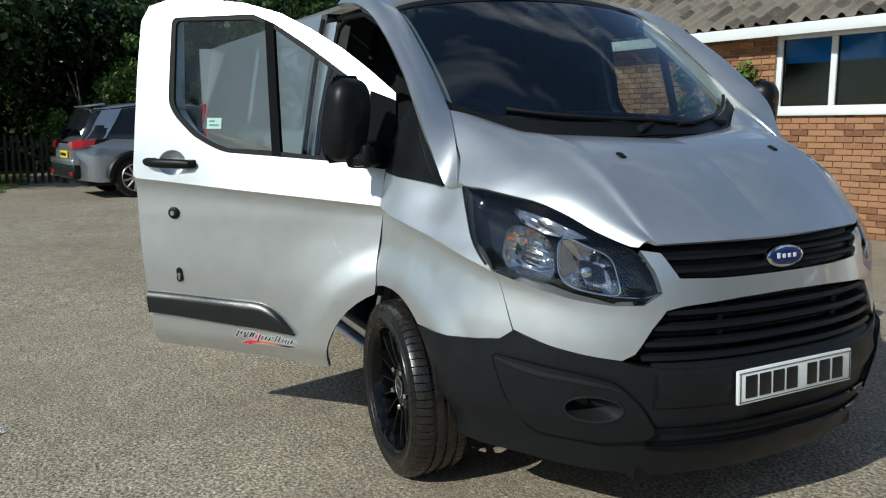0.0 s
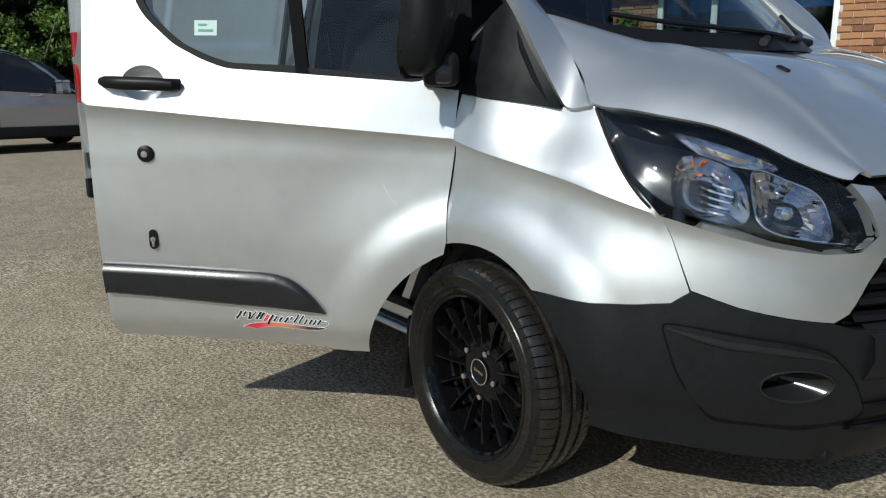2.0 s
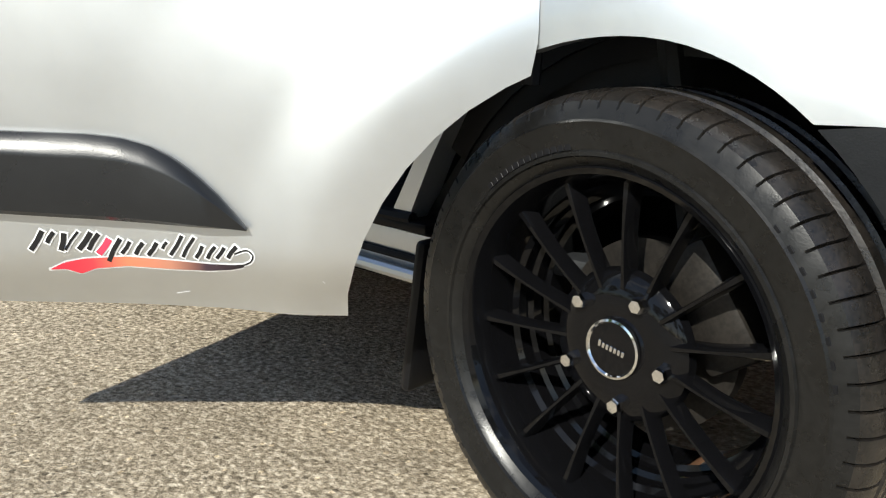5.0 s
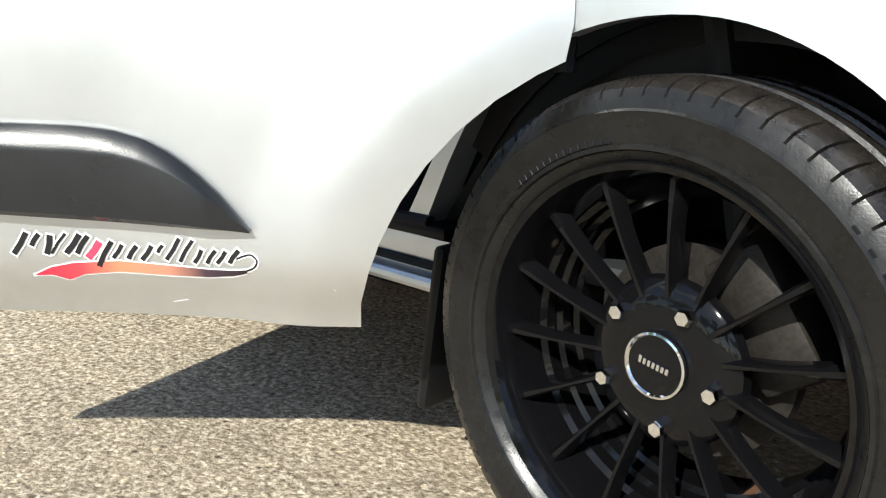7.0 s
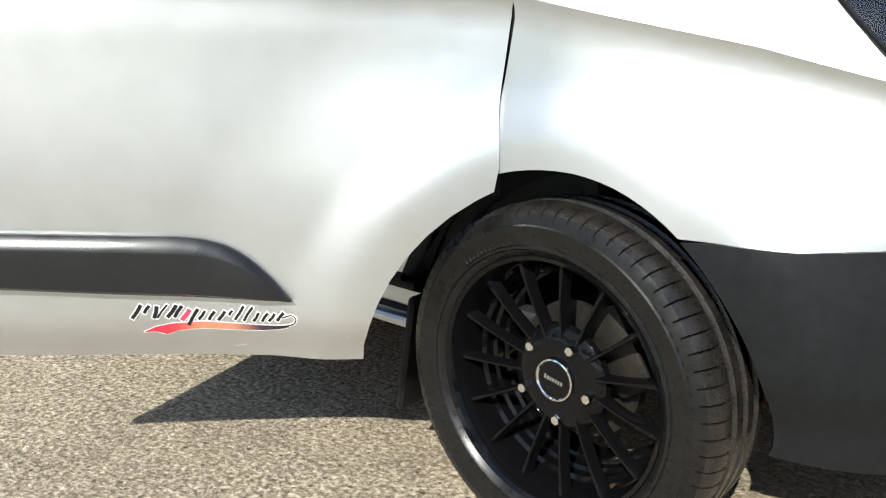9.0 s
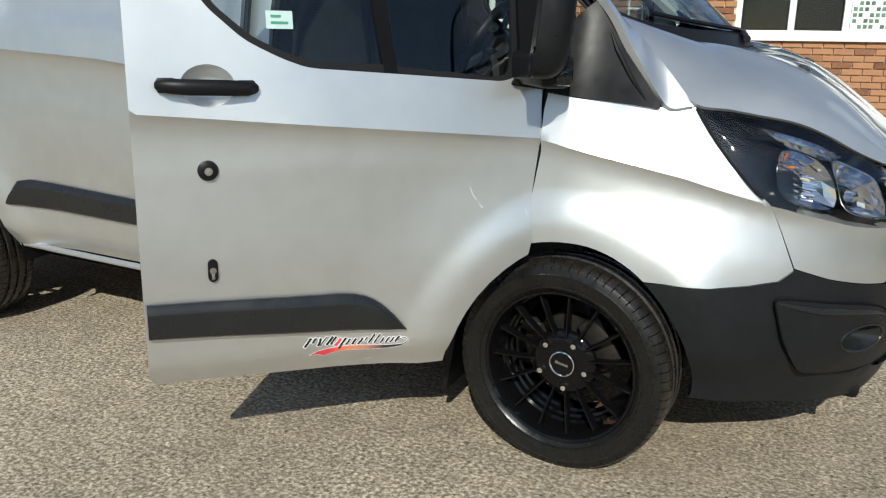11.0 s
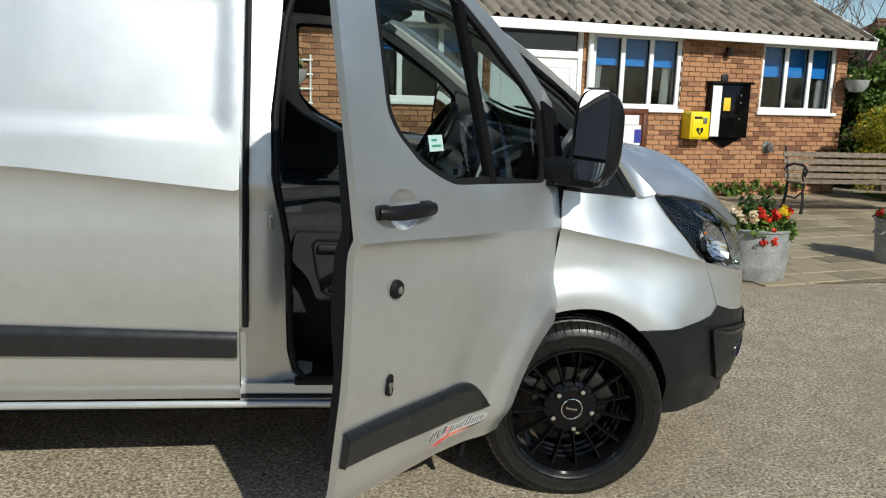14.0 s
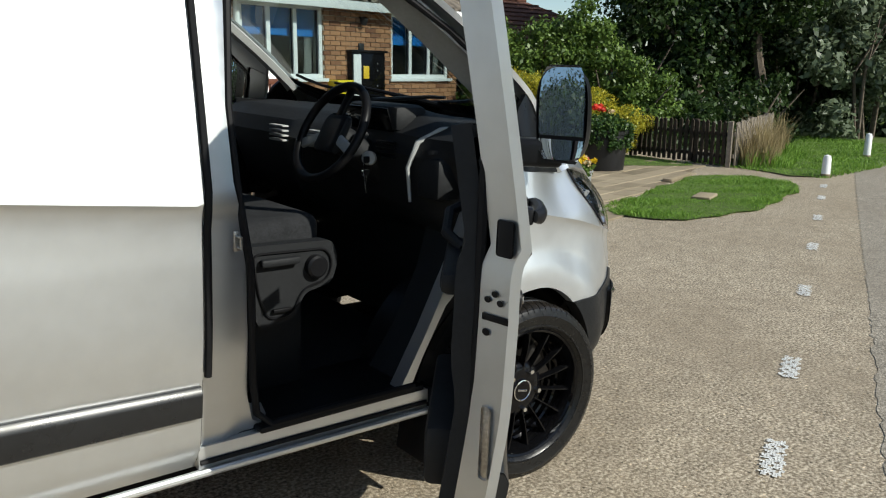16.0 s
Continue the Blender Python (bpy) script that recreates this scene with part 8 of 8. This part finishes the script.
blades("long_grass", [(10.0, 3.9), (10.6, 3.5), (12.8, 4.3), (13.0, 5.2), (10.6, 4.6)], 2600, 0.12, 0.40, GRASS, "tufts of long green grass beside the fence", 16, 0.007, 0.4)
st = thing("path_edging", "pale concrete edging stone beside the lawn", "edging", at=Matrix.Translation((7.55, 3.62, 0.0)) @ Matrix.Rotation(radians(17), 4, "Z"), data=mesh_of("path_edging", box(0, 0.0, 0, 0.95, 0.14, 0.055, 0.012), 30))
st.data.materials.append(SLAB)
mh = thing("drain_cover", "pale concrete drain cover set in the lawn", "drain cover", at=Matrix.Translation((6.62, 2.50, 0.02)) @ Matrix.Rotation(radians(20), 4, "Z"), data=mesh_of("drain_cover", box(-0.22, -0.11, 0, 0.22, 0.11, 0.035, 0.012), 30))
mh.data.materials.append(SLAB)

for x, y, h in ((10.03, 2.64, 0.34), (13.6, 3.57, 0.46)):
    bo = thing("verge_bollard", "short white painted verge post in the grass", "bollard", "verge bollards", at=Matrix.Translation((x, y, 0.0)))
    part("post", lathe([(0.001, 0), (0.065, 0), (0.06, h - 0.06), (0.045, h - 0.015), (0.001, h)], 20), WHITE_PAINT, bo)
    part("grey_base", lathe([(0.07, 0.0), (0.072, 0.05), (0.064, 0.055)], 20), SLAB, bo)


# ---------------------------------------------------------------- picket fences
def picket_fence(x0, y0, x1, y1, h, label, material, seed, gap=0.115):
    r = random.Random(seed)
    d = Vector((x1 - x0, y1 - y0, 0))
    ln = d.length
    t = thing("picket_fence", label, "fence", "picket fences", at=Matrix.Translation((x0, y0, fall(x0))) @ Matrix.Rotation(math.atan2(d.y, d.x), 4, "Z"))
    pk = mesh_of("picket", ([(-0.034, -0.01, 0), (0.034, -0.01, 0), (0.034, -0.01, h - 0.04), (0.0, -0.01, h), (-0.034, -0.01, h - 0.04), (-0.034, 0.01, 0), (0.034, 0.01, 0), (0.034, 0.01, h - 0.04), (0.0, 0.01, h), (-0.034, 0.01, h - 0.04)], [(0, 1, 2, 3, 4), (9, 8, 7, 6, 5), (0, 5, 6, 1), (1, 6, 7, 2), (2, 7, 8, 3), (3, 8, 9, 4), (4, 9, 5, 0)]), 20)
    for i in range(int(ln / gap)):
        part("picket", pk, material, t, at=Matrix.Translation((0.05 + i * gap, -0.03, 0.03 + r.uniform(-0.02, 0.02))) @ Matrix.Rotation(r.uniform(-0.03, 0.03), 4, "Y"))
    for z in (h * 0.25, h * 0.75):
        part("rail", box(0, -0.018, z - 0.03, ln, 0.022, z + 0.03, 0.004, 1), material, t)
    for i in range(int(ln / 1.8) + 1):
        part("post", box(min(i * 1.8, ln) - 0.04, 0.024, -0.02, min(i * 1.8, ln) + 0.04, 0.10, h + 0.03, 0.006, 1), material, t)
    return t


picket_fence(10.25, 6.75, 9.95, 4.22, 0.72, "dark weathered wooden picket fence", FENCE_WOOD, 3)
picket_fence(9.97, 4.16, 13.6, 5.5, 0.72, "grey weathered picket fence in long grass", mat("grey_fence_wood", (0.17, 0.14, 0.11), 0.9, 0, 0, 0.2, 0.4, 14, 0.4, 90, two=(0.30, 0.26, 0.21)), 4)
picket_fence(-17.0, -9.0, -17.0, 9.0, 1.05, "dark picket fence below the trees", FENCE_WOOD, 5, 0.14)

# ---------------------------------------------------------------- hedge, shrubs and trees at the building's end
hd = thing("golden_hedge", "clipped golden privet hedge sloping down to the path", "hedge", at=Matrix.Translation((8.05, 7.95, 0.0)))
q = random.Random(5)
cs, ss = [], []
for i in range(320):
    u = q.random()
    hh = 1.58 - 0.10 * u - 0.66 * u * u
    z = 0.12 + (hh - 0.22) * q.random() ** 0.6
    cs.append((1.75 * u + q.uniform(-0.40, 0.40), -1.65 * u + q.uniform(-0.40, 0.40), z))
    k = q.uniform(0.17, 0.25)
    ss.append((k, k, k * 0.8))
leaf_cloud("foliage", cs, ss, 110000, 0.032, LEAF_GOLD, hd, seed=6, shell=0.6)
leaf_cloud("inner_foliage", cs, [(a * 0.7, b * 0.7, c * 0.7) for a, b, c in ss], 7000, 0.06, LEAF_MID, hd, seed=7, shell=0.2)
part("stem", join(*[tube([(1.2 * u, -1.5 * u, 0), (1.2 * u + 0.1, -1.5 * u, 0.5), (1.2 * u - 0.1, -1.5 * u + 0.1, 0.9 - 0.3 * u)], [0.02, 0.015, 0.006], 5) for u in (0.1, 0.3, 0.5, 0.7, 0.9)]), BARK, hd)

thicket("shrub", "tall leafy mid-green shrub behind the golden hedge", "shrub", 9.0, 9.6, 11.2, 8.0, 1.3, 2.9, 2.75, 90, 40000, 0.08, LEAF_MID, 21, 0.6, 0.38)
thicket("shrub", "broad-leaved green shrub beside the fence", "shrub", 10.6, 8.3, 11.6, 6.6, 1.0, 2.4, 1.5, 44, 16000, 0.075, LEAF_MID, 22, 0.4, 0.34)
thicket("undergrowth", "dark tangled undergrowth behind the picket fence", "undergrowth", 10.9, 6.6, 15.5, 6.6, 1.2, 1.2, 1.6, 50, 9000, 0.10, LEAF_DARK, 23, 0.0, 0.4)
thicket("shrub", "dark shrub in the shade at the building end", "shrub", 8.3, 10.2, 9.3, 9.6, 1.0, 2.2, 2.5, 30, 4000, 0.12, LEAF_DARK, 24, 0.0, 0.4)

bare = thing("bare_tree", "leafless grey twiggy tree behind the building", "tree", at=Matrix.Translation((9.6, 12.4, 0)))
for k, (dx, dy, ln, sd) in enumerate(((0, 0, 5.6, 3), (-0.5, 0.3, 5.0, 8), (0.4, -0.2, 4.6, 14))):
    w, _ = branchy((dx, dy, 0), ln, 0.75, 7, sd, 0.085, (0.15 * (k - 1), 0, 0))
    part("limb", w, mat("grey_twig_bark", (0.19, 0.16, 0.13), 0.95, 0, 0, 0.2, 0.3, 14, 0.3, 60), bare)

# neighbouring house, roof seen over the shrubs
hs = thing("neighbour_house", "low house with a brown-red tiled roof behind the shrubs", "house", at=Matrix.Translation((18.0, 18.5, 0.0)))
part("wall", join(box(-3.6, -2.6, 0, 4.2, -2.35, 2.6), box(-3.6, 2.35, 0, 4.2, 2.6, 2.6), box(-3.6, -2.35, 0, -3.35, 2.35, 2.6), box(3.95, -2.35, 0, 4.2, 2.35, 2.6)), BRICK, hs, smooth=False)
ROOF2 = mat("brown_red_roof", (0.085, 0.04, 0.03), 0.95, 0, 0, 0.2, 0.3, 16, 0.6, 60, two=(0.16, 0.082, 0.058))
hip = part("roof", ([(-4.0, -3.0, 2.5), (4.6, -3.0, 2.5), (4.6, 3.0, 2.5), (-4.0, 3.0, 2.5), (-2.4, 0, 4.0), (1.4, 0, 4.0)], [(0, 1, 5, 4), (1, 2, 5), (2, 3, 4, 5), (3, 0, 4), (3, 2, 1, 0)]), ROOF2, hs, "brown-red tiled hip roof", smooth=False)
for i in range(9):
    part("tile_course", tube([(-4.0 + 1.6 * i / 9, -3.02 + 3.0 * i / 9, 2.52 + 1.5 * i / 9), (4.6 - 3.2 * i / 9, -3.02 + 3.0 * i / 9, 2.52 + 1.5 * i / 9)], 0.025, 5), ROOF2, hip)
part("ridge", tube([(-2.4, 0, 4.02), (1.4, 0, 4.02)], 0.09, 8), ROOF2, hip)

WOODS = [(14.6, 7.8, 6.3, 4.0, 1), (16.2, 7.2, 8.0, 5.0, 2), (20.5, 12.0, 9.2, 5.0, 3), (18.5, 8.8, 9.0, 5.4, 4), (21.5, 6.2, 9.0, 5.2, 5), (26.0, 9.5, 11.0, 6.5, 6), (25.5, 2.0, 9.5, 5.6, 7), (31.0, -3.5, 10.0, 6.0, 8), (24.0, 14.0, 11.0, 6.0, 9)]
for x, y, h, c, s in WOODS:
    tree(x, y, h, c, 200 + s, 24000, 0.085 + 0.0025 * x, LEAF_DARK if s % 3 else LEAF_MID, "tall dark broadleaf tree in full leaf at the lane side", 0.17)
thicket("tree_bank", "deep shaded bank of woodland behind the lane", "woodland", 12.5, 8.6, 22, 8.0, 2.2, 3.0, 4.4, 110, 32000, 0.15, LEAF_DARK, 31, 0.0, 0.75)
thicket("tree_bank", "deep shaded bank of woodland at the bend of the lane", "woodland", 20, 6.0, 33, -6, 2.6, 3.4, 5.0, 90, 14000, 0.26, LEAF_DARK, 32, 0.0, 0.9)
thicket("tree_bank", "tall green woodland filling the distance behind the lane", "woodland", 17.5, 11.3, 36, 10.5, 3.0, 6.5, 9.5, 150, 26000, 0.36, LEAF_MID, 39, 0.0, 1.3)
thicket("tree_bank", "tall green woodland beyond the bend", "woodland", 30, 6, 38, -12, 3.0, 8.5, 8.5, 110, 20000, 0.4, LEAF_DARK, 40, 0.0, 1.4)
thicket("silver_shrub", "grey-green willow scrub at the lane side", "shrub", 16.8, 6.3, 20, 4.9, 1.2, 4.6, 3.4, 44, 8000, 0.15, leafy("grey_green_leaves", (0.07, 0.10, 0.055), (0.20, 0.25, 0.15)), 33, 0.3, 0.55)

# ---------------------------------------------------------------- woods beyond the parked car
# the last tree stays out of view, added only to shade the fence
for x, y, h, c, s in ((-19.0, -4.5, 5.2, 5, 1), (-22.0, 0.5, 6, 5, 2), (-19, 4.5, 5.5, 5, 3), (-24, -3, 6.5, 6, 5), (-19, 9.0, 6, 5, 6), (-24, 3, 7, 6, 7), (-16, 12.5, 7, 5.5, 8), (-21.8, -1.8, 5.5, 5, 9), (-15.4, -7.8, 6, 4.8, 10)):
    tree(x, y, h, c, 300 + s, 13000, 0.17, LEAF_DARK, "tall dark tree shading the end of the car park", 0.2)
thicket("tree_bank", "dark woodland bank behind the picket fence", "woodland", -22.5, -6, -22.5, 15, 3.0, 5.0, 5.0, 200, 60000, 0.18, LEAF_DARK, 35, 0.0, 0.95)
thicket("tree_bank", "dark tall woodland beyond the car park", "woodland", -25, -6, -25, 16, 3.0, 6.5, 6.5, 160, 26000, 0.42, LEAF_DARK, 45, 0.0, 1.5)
thicket("shrub", "sunlit green shrubs behind the parked car", "shrub", -17.9, -1.9, -17.9, 6.5, 1.0, 3.3, 3.1, 80, 28000, 0.085, LEAF_MID, 36, 0.3, 0.4)
sh = thing("garden_shed", "dark shed with a pale sloping roof among the trees", "shed", at=Matrix.Translation((-19.6, 6.6, 0.09)))
part("wall", box(-1.2, -1.5, 0, 1.2, 1.5, 2.0, 0.01), FENCE_WOOD, sh)
part("roof", ([(-1.4, -1.7, 2.0), (1.4, -1.7, 2.0), (1.4, 1.7, 2.0), (-1.4, 1.7, 2.0), (-1.4, 0, 2.75), (1.4, 0, 2.75)], [(0, 1, 5, 4), (3, 4, 5, 2), (0, 4, 3), (1, 2, 5)]), mat("pale_shed_roof", (0.4, 0.4, 0.38), 0.8, vary=0.2), sh, smooth=False)

# ---------------------------------------------------------------- hedge and trees across the lane
for i, x in enumerate((-24, -17, -10.5, -3.5, 4, 11, 18.5, 26)):
    tree(x, -27 - 2.5 * (i % 2), 9.5 + (i * 37 % 5) * 0.6, 5.0, 400 + i, 5200, 0.26, LEAF_DARK if i % 2 else LEAF_MID, "broadleaf tree across the lane", 0.16)
thicket("lane_hedge", "rough green hedge across the lane", "hedge", -38, -25, 40, -19, 1.6, 2.2, 2.4, 130, 18000, 0.20, LEAF_MID, 38, 0.0, 0.8)


# ---------------------------------------------------------------- parked car
car = thing("parked_car", "silver-blue five-door crossover parked in front of the trees", "car", at=Matrix.Translation((-13.2, -0.92, 0.10)) @ Matrix.Rotation(radians(101), 4, "Z"))


def smooth_step(x, pts):
    for (a, u), (b, w) in zip(pts, pts[1:]):
        if x <= b:
            k = min(1.0, max(0.0, (x - a) / (b - a)))
            k = k * k * (3 - 2 * k)
            return u + (w - u) * k
    return pts[-1][1]


C_BELT = [(-0.90, 0.98), (-0.7, 1.08), (0.3, 1.06), (2.2, 0.98), (2.7, 0.95), (3.45, 0.80), (3.62, 0.60)]
C_ROOF = [(-0.80, 1.20), (-0.55, 1.58), (0.3, 1.66), (1.2, 1.66), (1.75, 1.50), (2.5, 1.02)]
C_HALF = [(-0.92, 0.74), (-0.55, 0.89), (0.5, 0.92), (2.6, 0.91), (3.3, 0.82), (3.65, 0.55)]


def car_body(u, w):
    x = -0.92 + 4.54 * u
    half = smooth_step(x, C_HALF)
    belt = smooth_step(x, C_BELT)
    low = 0.33 - 0.05 * min(1.0, max(0.0, (x + 0.9) / 0.3))
    a = w * 2 - 1
    s = -1 if a < 0 else 1
    k = abs(a)
    if k > 0.45:
        j = (1 - k) / 0.55
        z = low + (belt - 0.05 - low) * j
        y = half * (0.965 + 0.035 * math.sin(j * 2.6)) - 0.02 * max(0, 0.35 - j) - 0.06 * max(0.0, j - 0.7)
    else:
        y = half * 0.975 * (k / 0.45)
        z = belt - 0.05 * (k / 0.45) ** 4
    return (x, s * y, z)


body = part("body", grid(car_body, 56, 40, True), PAINT_CAR, car)
part("tailgate", ([(-0.93, -0.72, 0.42), (-0.93, 0.72, 0.42), (-0.92, 0.74, 0.95), (-0.92, -0.74, 0.95)], [(0, 1, 2, 3)]), PAINT_CAR, car)


def green_house(u, w):
    x = -0.80 + 3.32 * u
    top = max(smooth_step(x, C_ROOF), smooth_step(x, C_BELT))
    belt = smooth_step(x, C_BELT) - 0.06
    half = smooth_step(x, C_HALF)
    a = w * 2 - 1
    s = -1 if a < 0 else 1
    k = abs(a)
    if k > 0.5:
        j = (1 - k) / 0.5
        return (x, s * (half * 0.955 - 0.24 * (top - belt) / 0.66 * j ** 1.2), belt + (top - 0.05 - belt) * j)
    return (x, s * (half * 0.955 - 0.24 * (top - belt) / 0.66) * (k / 0.5), top - 0.05 * (k / 0.5) ** 3)


part("glasshouse", grid(green_house, 44, 32, True), DARK_PANE, car, "dark tinted car windows")


def on_house(x, w):
    return Vector(green_house((x + 0.80) / 3.32, w))


def house_strip(pts, wide, name, material, lift=0.008):
    for s in (0, 1):
        v, f = [], []
        for x, w in pts:
            for dx in (-wide, wide):
                p = on_house(x + dx, 1 - w if s else w)
                p.y += (1 if p.y > 0 else -1) * lift
                p.z += lift * 0.5
                v.append(p)
        n = len(pts)
        f = [(2 * i, 2 * i + 1, 2 * i + 3, 2 * i + 2) for i in range(n - 1)]
        part(name, (v, f), material, car)


part("roof_panel", grid(lambda u, w: tuple(on_house(-0.60 + 2.15 * u, 0.235 + 0.53 * w) + Vector((0, 0, 0.008))), 24, 14, True), PAINT_CAR, car)
house_strip([(-0.22 - 0.40 * (1 - i / 8), 0.01 + 0.255 * i / 8) for i in range(9)], 0.17, "rear_pillar", PAINT_CAR)
house_strip([(2.42 - 0.88 * (i / 8), 0.01 + 0.255 * i / 8) for i in range(9)], 0.055, "windscreen_pillar", PAINT_CAR)
house_strip([(1.0, 0.01 + 0.22 * i / 6) for i in range(7)], 0.035, "door_pillar", GLOSS_BLACK, 0.005)
for s in (1, -1):
    for wx in (0.0, 2.70):
        ring = [(wx + 0.43 * math.cos(a), s * (0.925 if wx < 1 else 0.905), 0.345 + 0.43 * math.sin(a)) for a in [math.pi * i / 18 for i in range(19)]]
        part("arch_cladding", tube(ring, 0.05, 6), BLACK_PLASTIC, car)
        part("arch_liner", ([(wx + 0.42 * math.cos(a), s * 0.932 if wx < 1 else s * 0.912, 0.345 + 0.42 * math.sin(a)) for a in [math.pi * i / 18 for i in range(19)]] + [(wx - 0.42, s * 0.9, 0.26), (wx + 0.42, s * 0.9, 0.26)], [tuple(range(21))]), SATIN_BLACK, car)
        wh = part("wheel", moved(capped([(0.001, -0.11), (0.24, -0.11), (0.33, -0.10), (0.352, -0.05), (0.352, 0.05), (0.33, 0.10), (0.25, 0.11), (0.24, 0.07), (0.001, 0.06)], 36), Matrix.Translation((wx, s * 0.85, 0.352)) @ Matrix.Rotation(radians(-90 * s), 4, "X")), RUBBER, car)
        for k in range(10):
            a = 2 * math.pi * k / 10 + 0.2
            part("spoke", moved(box(0.03, -0.018, -0.012, 0.235, 0.018, 0.012, 0.006, 1), Matrix.Translation((wx, s * 0.952, 0.352)) @ Matrix.Rotation(radians(-90 * s), 4, "X") @ Matrix.Rotation(a, 4, "Z")), STEEL, wh)
        part("rim_ring", tube([(wx + 0.235 * math.cos(a), s * 0.955, 0.352 + 0.235 * math.sin(a)) for a in [2 * math.pi * i / 28 for i in range(29)]], 0.013, 6), STEEL, wh)
    part("sill_cladding", box(0.42, s * 0.90 - 0.03, 0.26, 2.28, s * 0.90 + 0.03, 0.42, 0.02), BLACK_PLASTIC, car)
    part("tail_lamp", ([(-0.965, s * 0.46, 0.975), (-0.955, s * 0.72, 0.995), (-0.80, s * 0.895, 1.02), (-0.62, s * 0.935, 1.03), (-0.66, s * 0.94, 0.93), (-0.85, s * 0.90, 0.88), (-0.965, s * 0.74, 0.86), (-0.975, s * 0.52, 0.885)], [(0, 1, 6, 7), (1, 2, 5, 6), (2, 3, 4, 5)]), RED_LENS, car, "red tail lamp")
    part("tail_lamp_tip", ([(-0.62, s * 0.937, 1.03), (-0.36, s * 0.955, 1.03), (-0.66, s * 0.942, 0.93)], [(0, 1, 2)]), DARK_PANE, car, "smoked end of the tail lamp")
    part("rear_reflector", box(-1.02, s * 0.70 - 0.10, 0.40, -0.985, s * 0.70 + 0.10, 0.47, 0.01), RED_LENS, car)
    for dx in (0.35, 1.45):
        part("door_handle", box(dx, s * 0.895, 0.90, dx + 0.20, s * 0.935, 0.93, 0.012), CHROME, car)
    part("door_gap", box(0.95, s * 0.90, 0.42, 0.958, s * 0.922, 0.98), BLACK_MARK, car)
    part("door_mirror", box(1.90, s * 0.93, 0.98, 2.02, s * 1.08, 1.13, 0.035, 3), PAINT_CAR, car)
part("rear_bumper", box(-1.0, -0.80, 0.34, -0.86, 0.80, 0.60, 0.05, 3), BLACK_PLASTIC, car)
part("bumper_skin", box(-1.01, -0.82, 0.58, -0.86, 0.82, 0.70, 0.04, 3), PAINT_CAR, car)
part("number_plate", box(-0.955, -0.26, 0.70, -0.935, 0.26, 0.82, 0.004), YELLOW_PLATE, car, "yellow plate with a dark bar")
part("plate_bar", box(-0.96, -0.20, 0.735, -0.954, 0.20, 0.785), BLACK_MARK, car)
part("roof_spoiler", moved(box(-0.13, -0.55, -0.020, 0.14, 0.55, 0.018, 0.014, 2), Matrix.Translation((-0.47, 0, 1.612)) @ Matrix.Rotation(radians(-8), 4, "Y")), PAINT_CAR, car)
part("antenna_fin", box(-0.35, -0.02, 1.62, -0.18, 0.02, 1.69, 0.01), SATIN_BLACK, car)
part("floor_pan", box(-0.75, -0.75, 0.22, 3.3, 0.75, 0.34, 0.02), SATIN_BLACK, car)
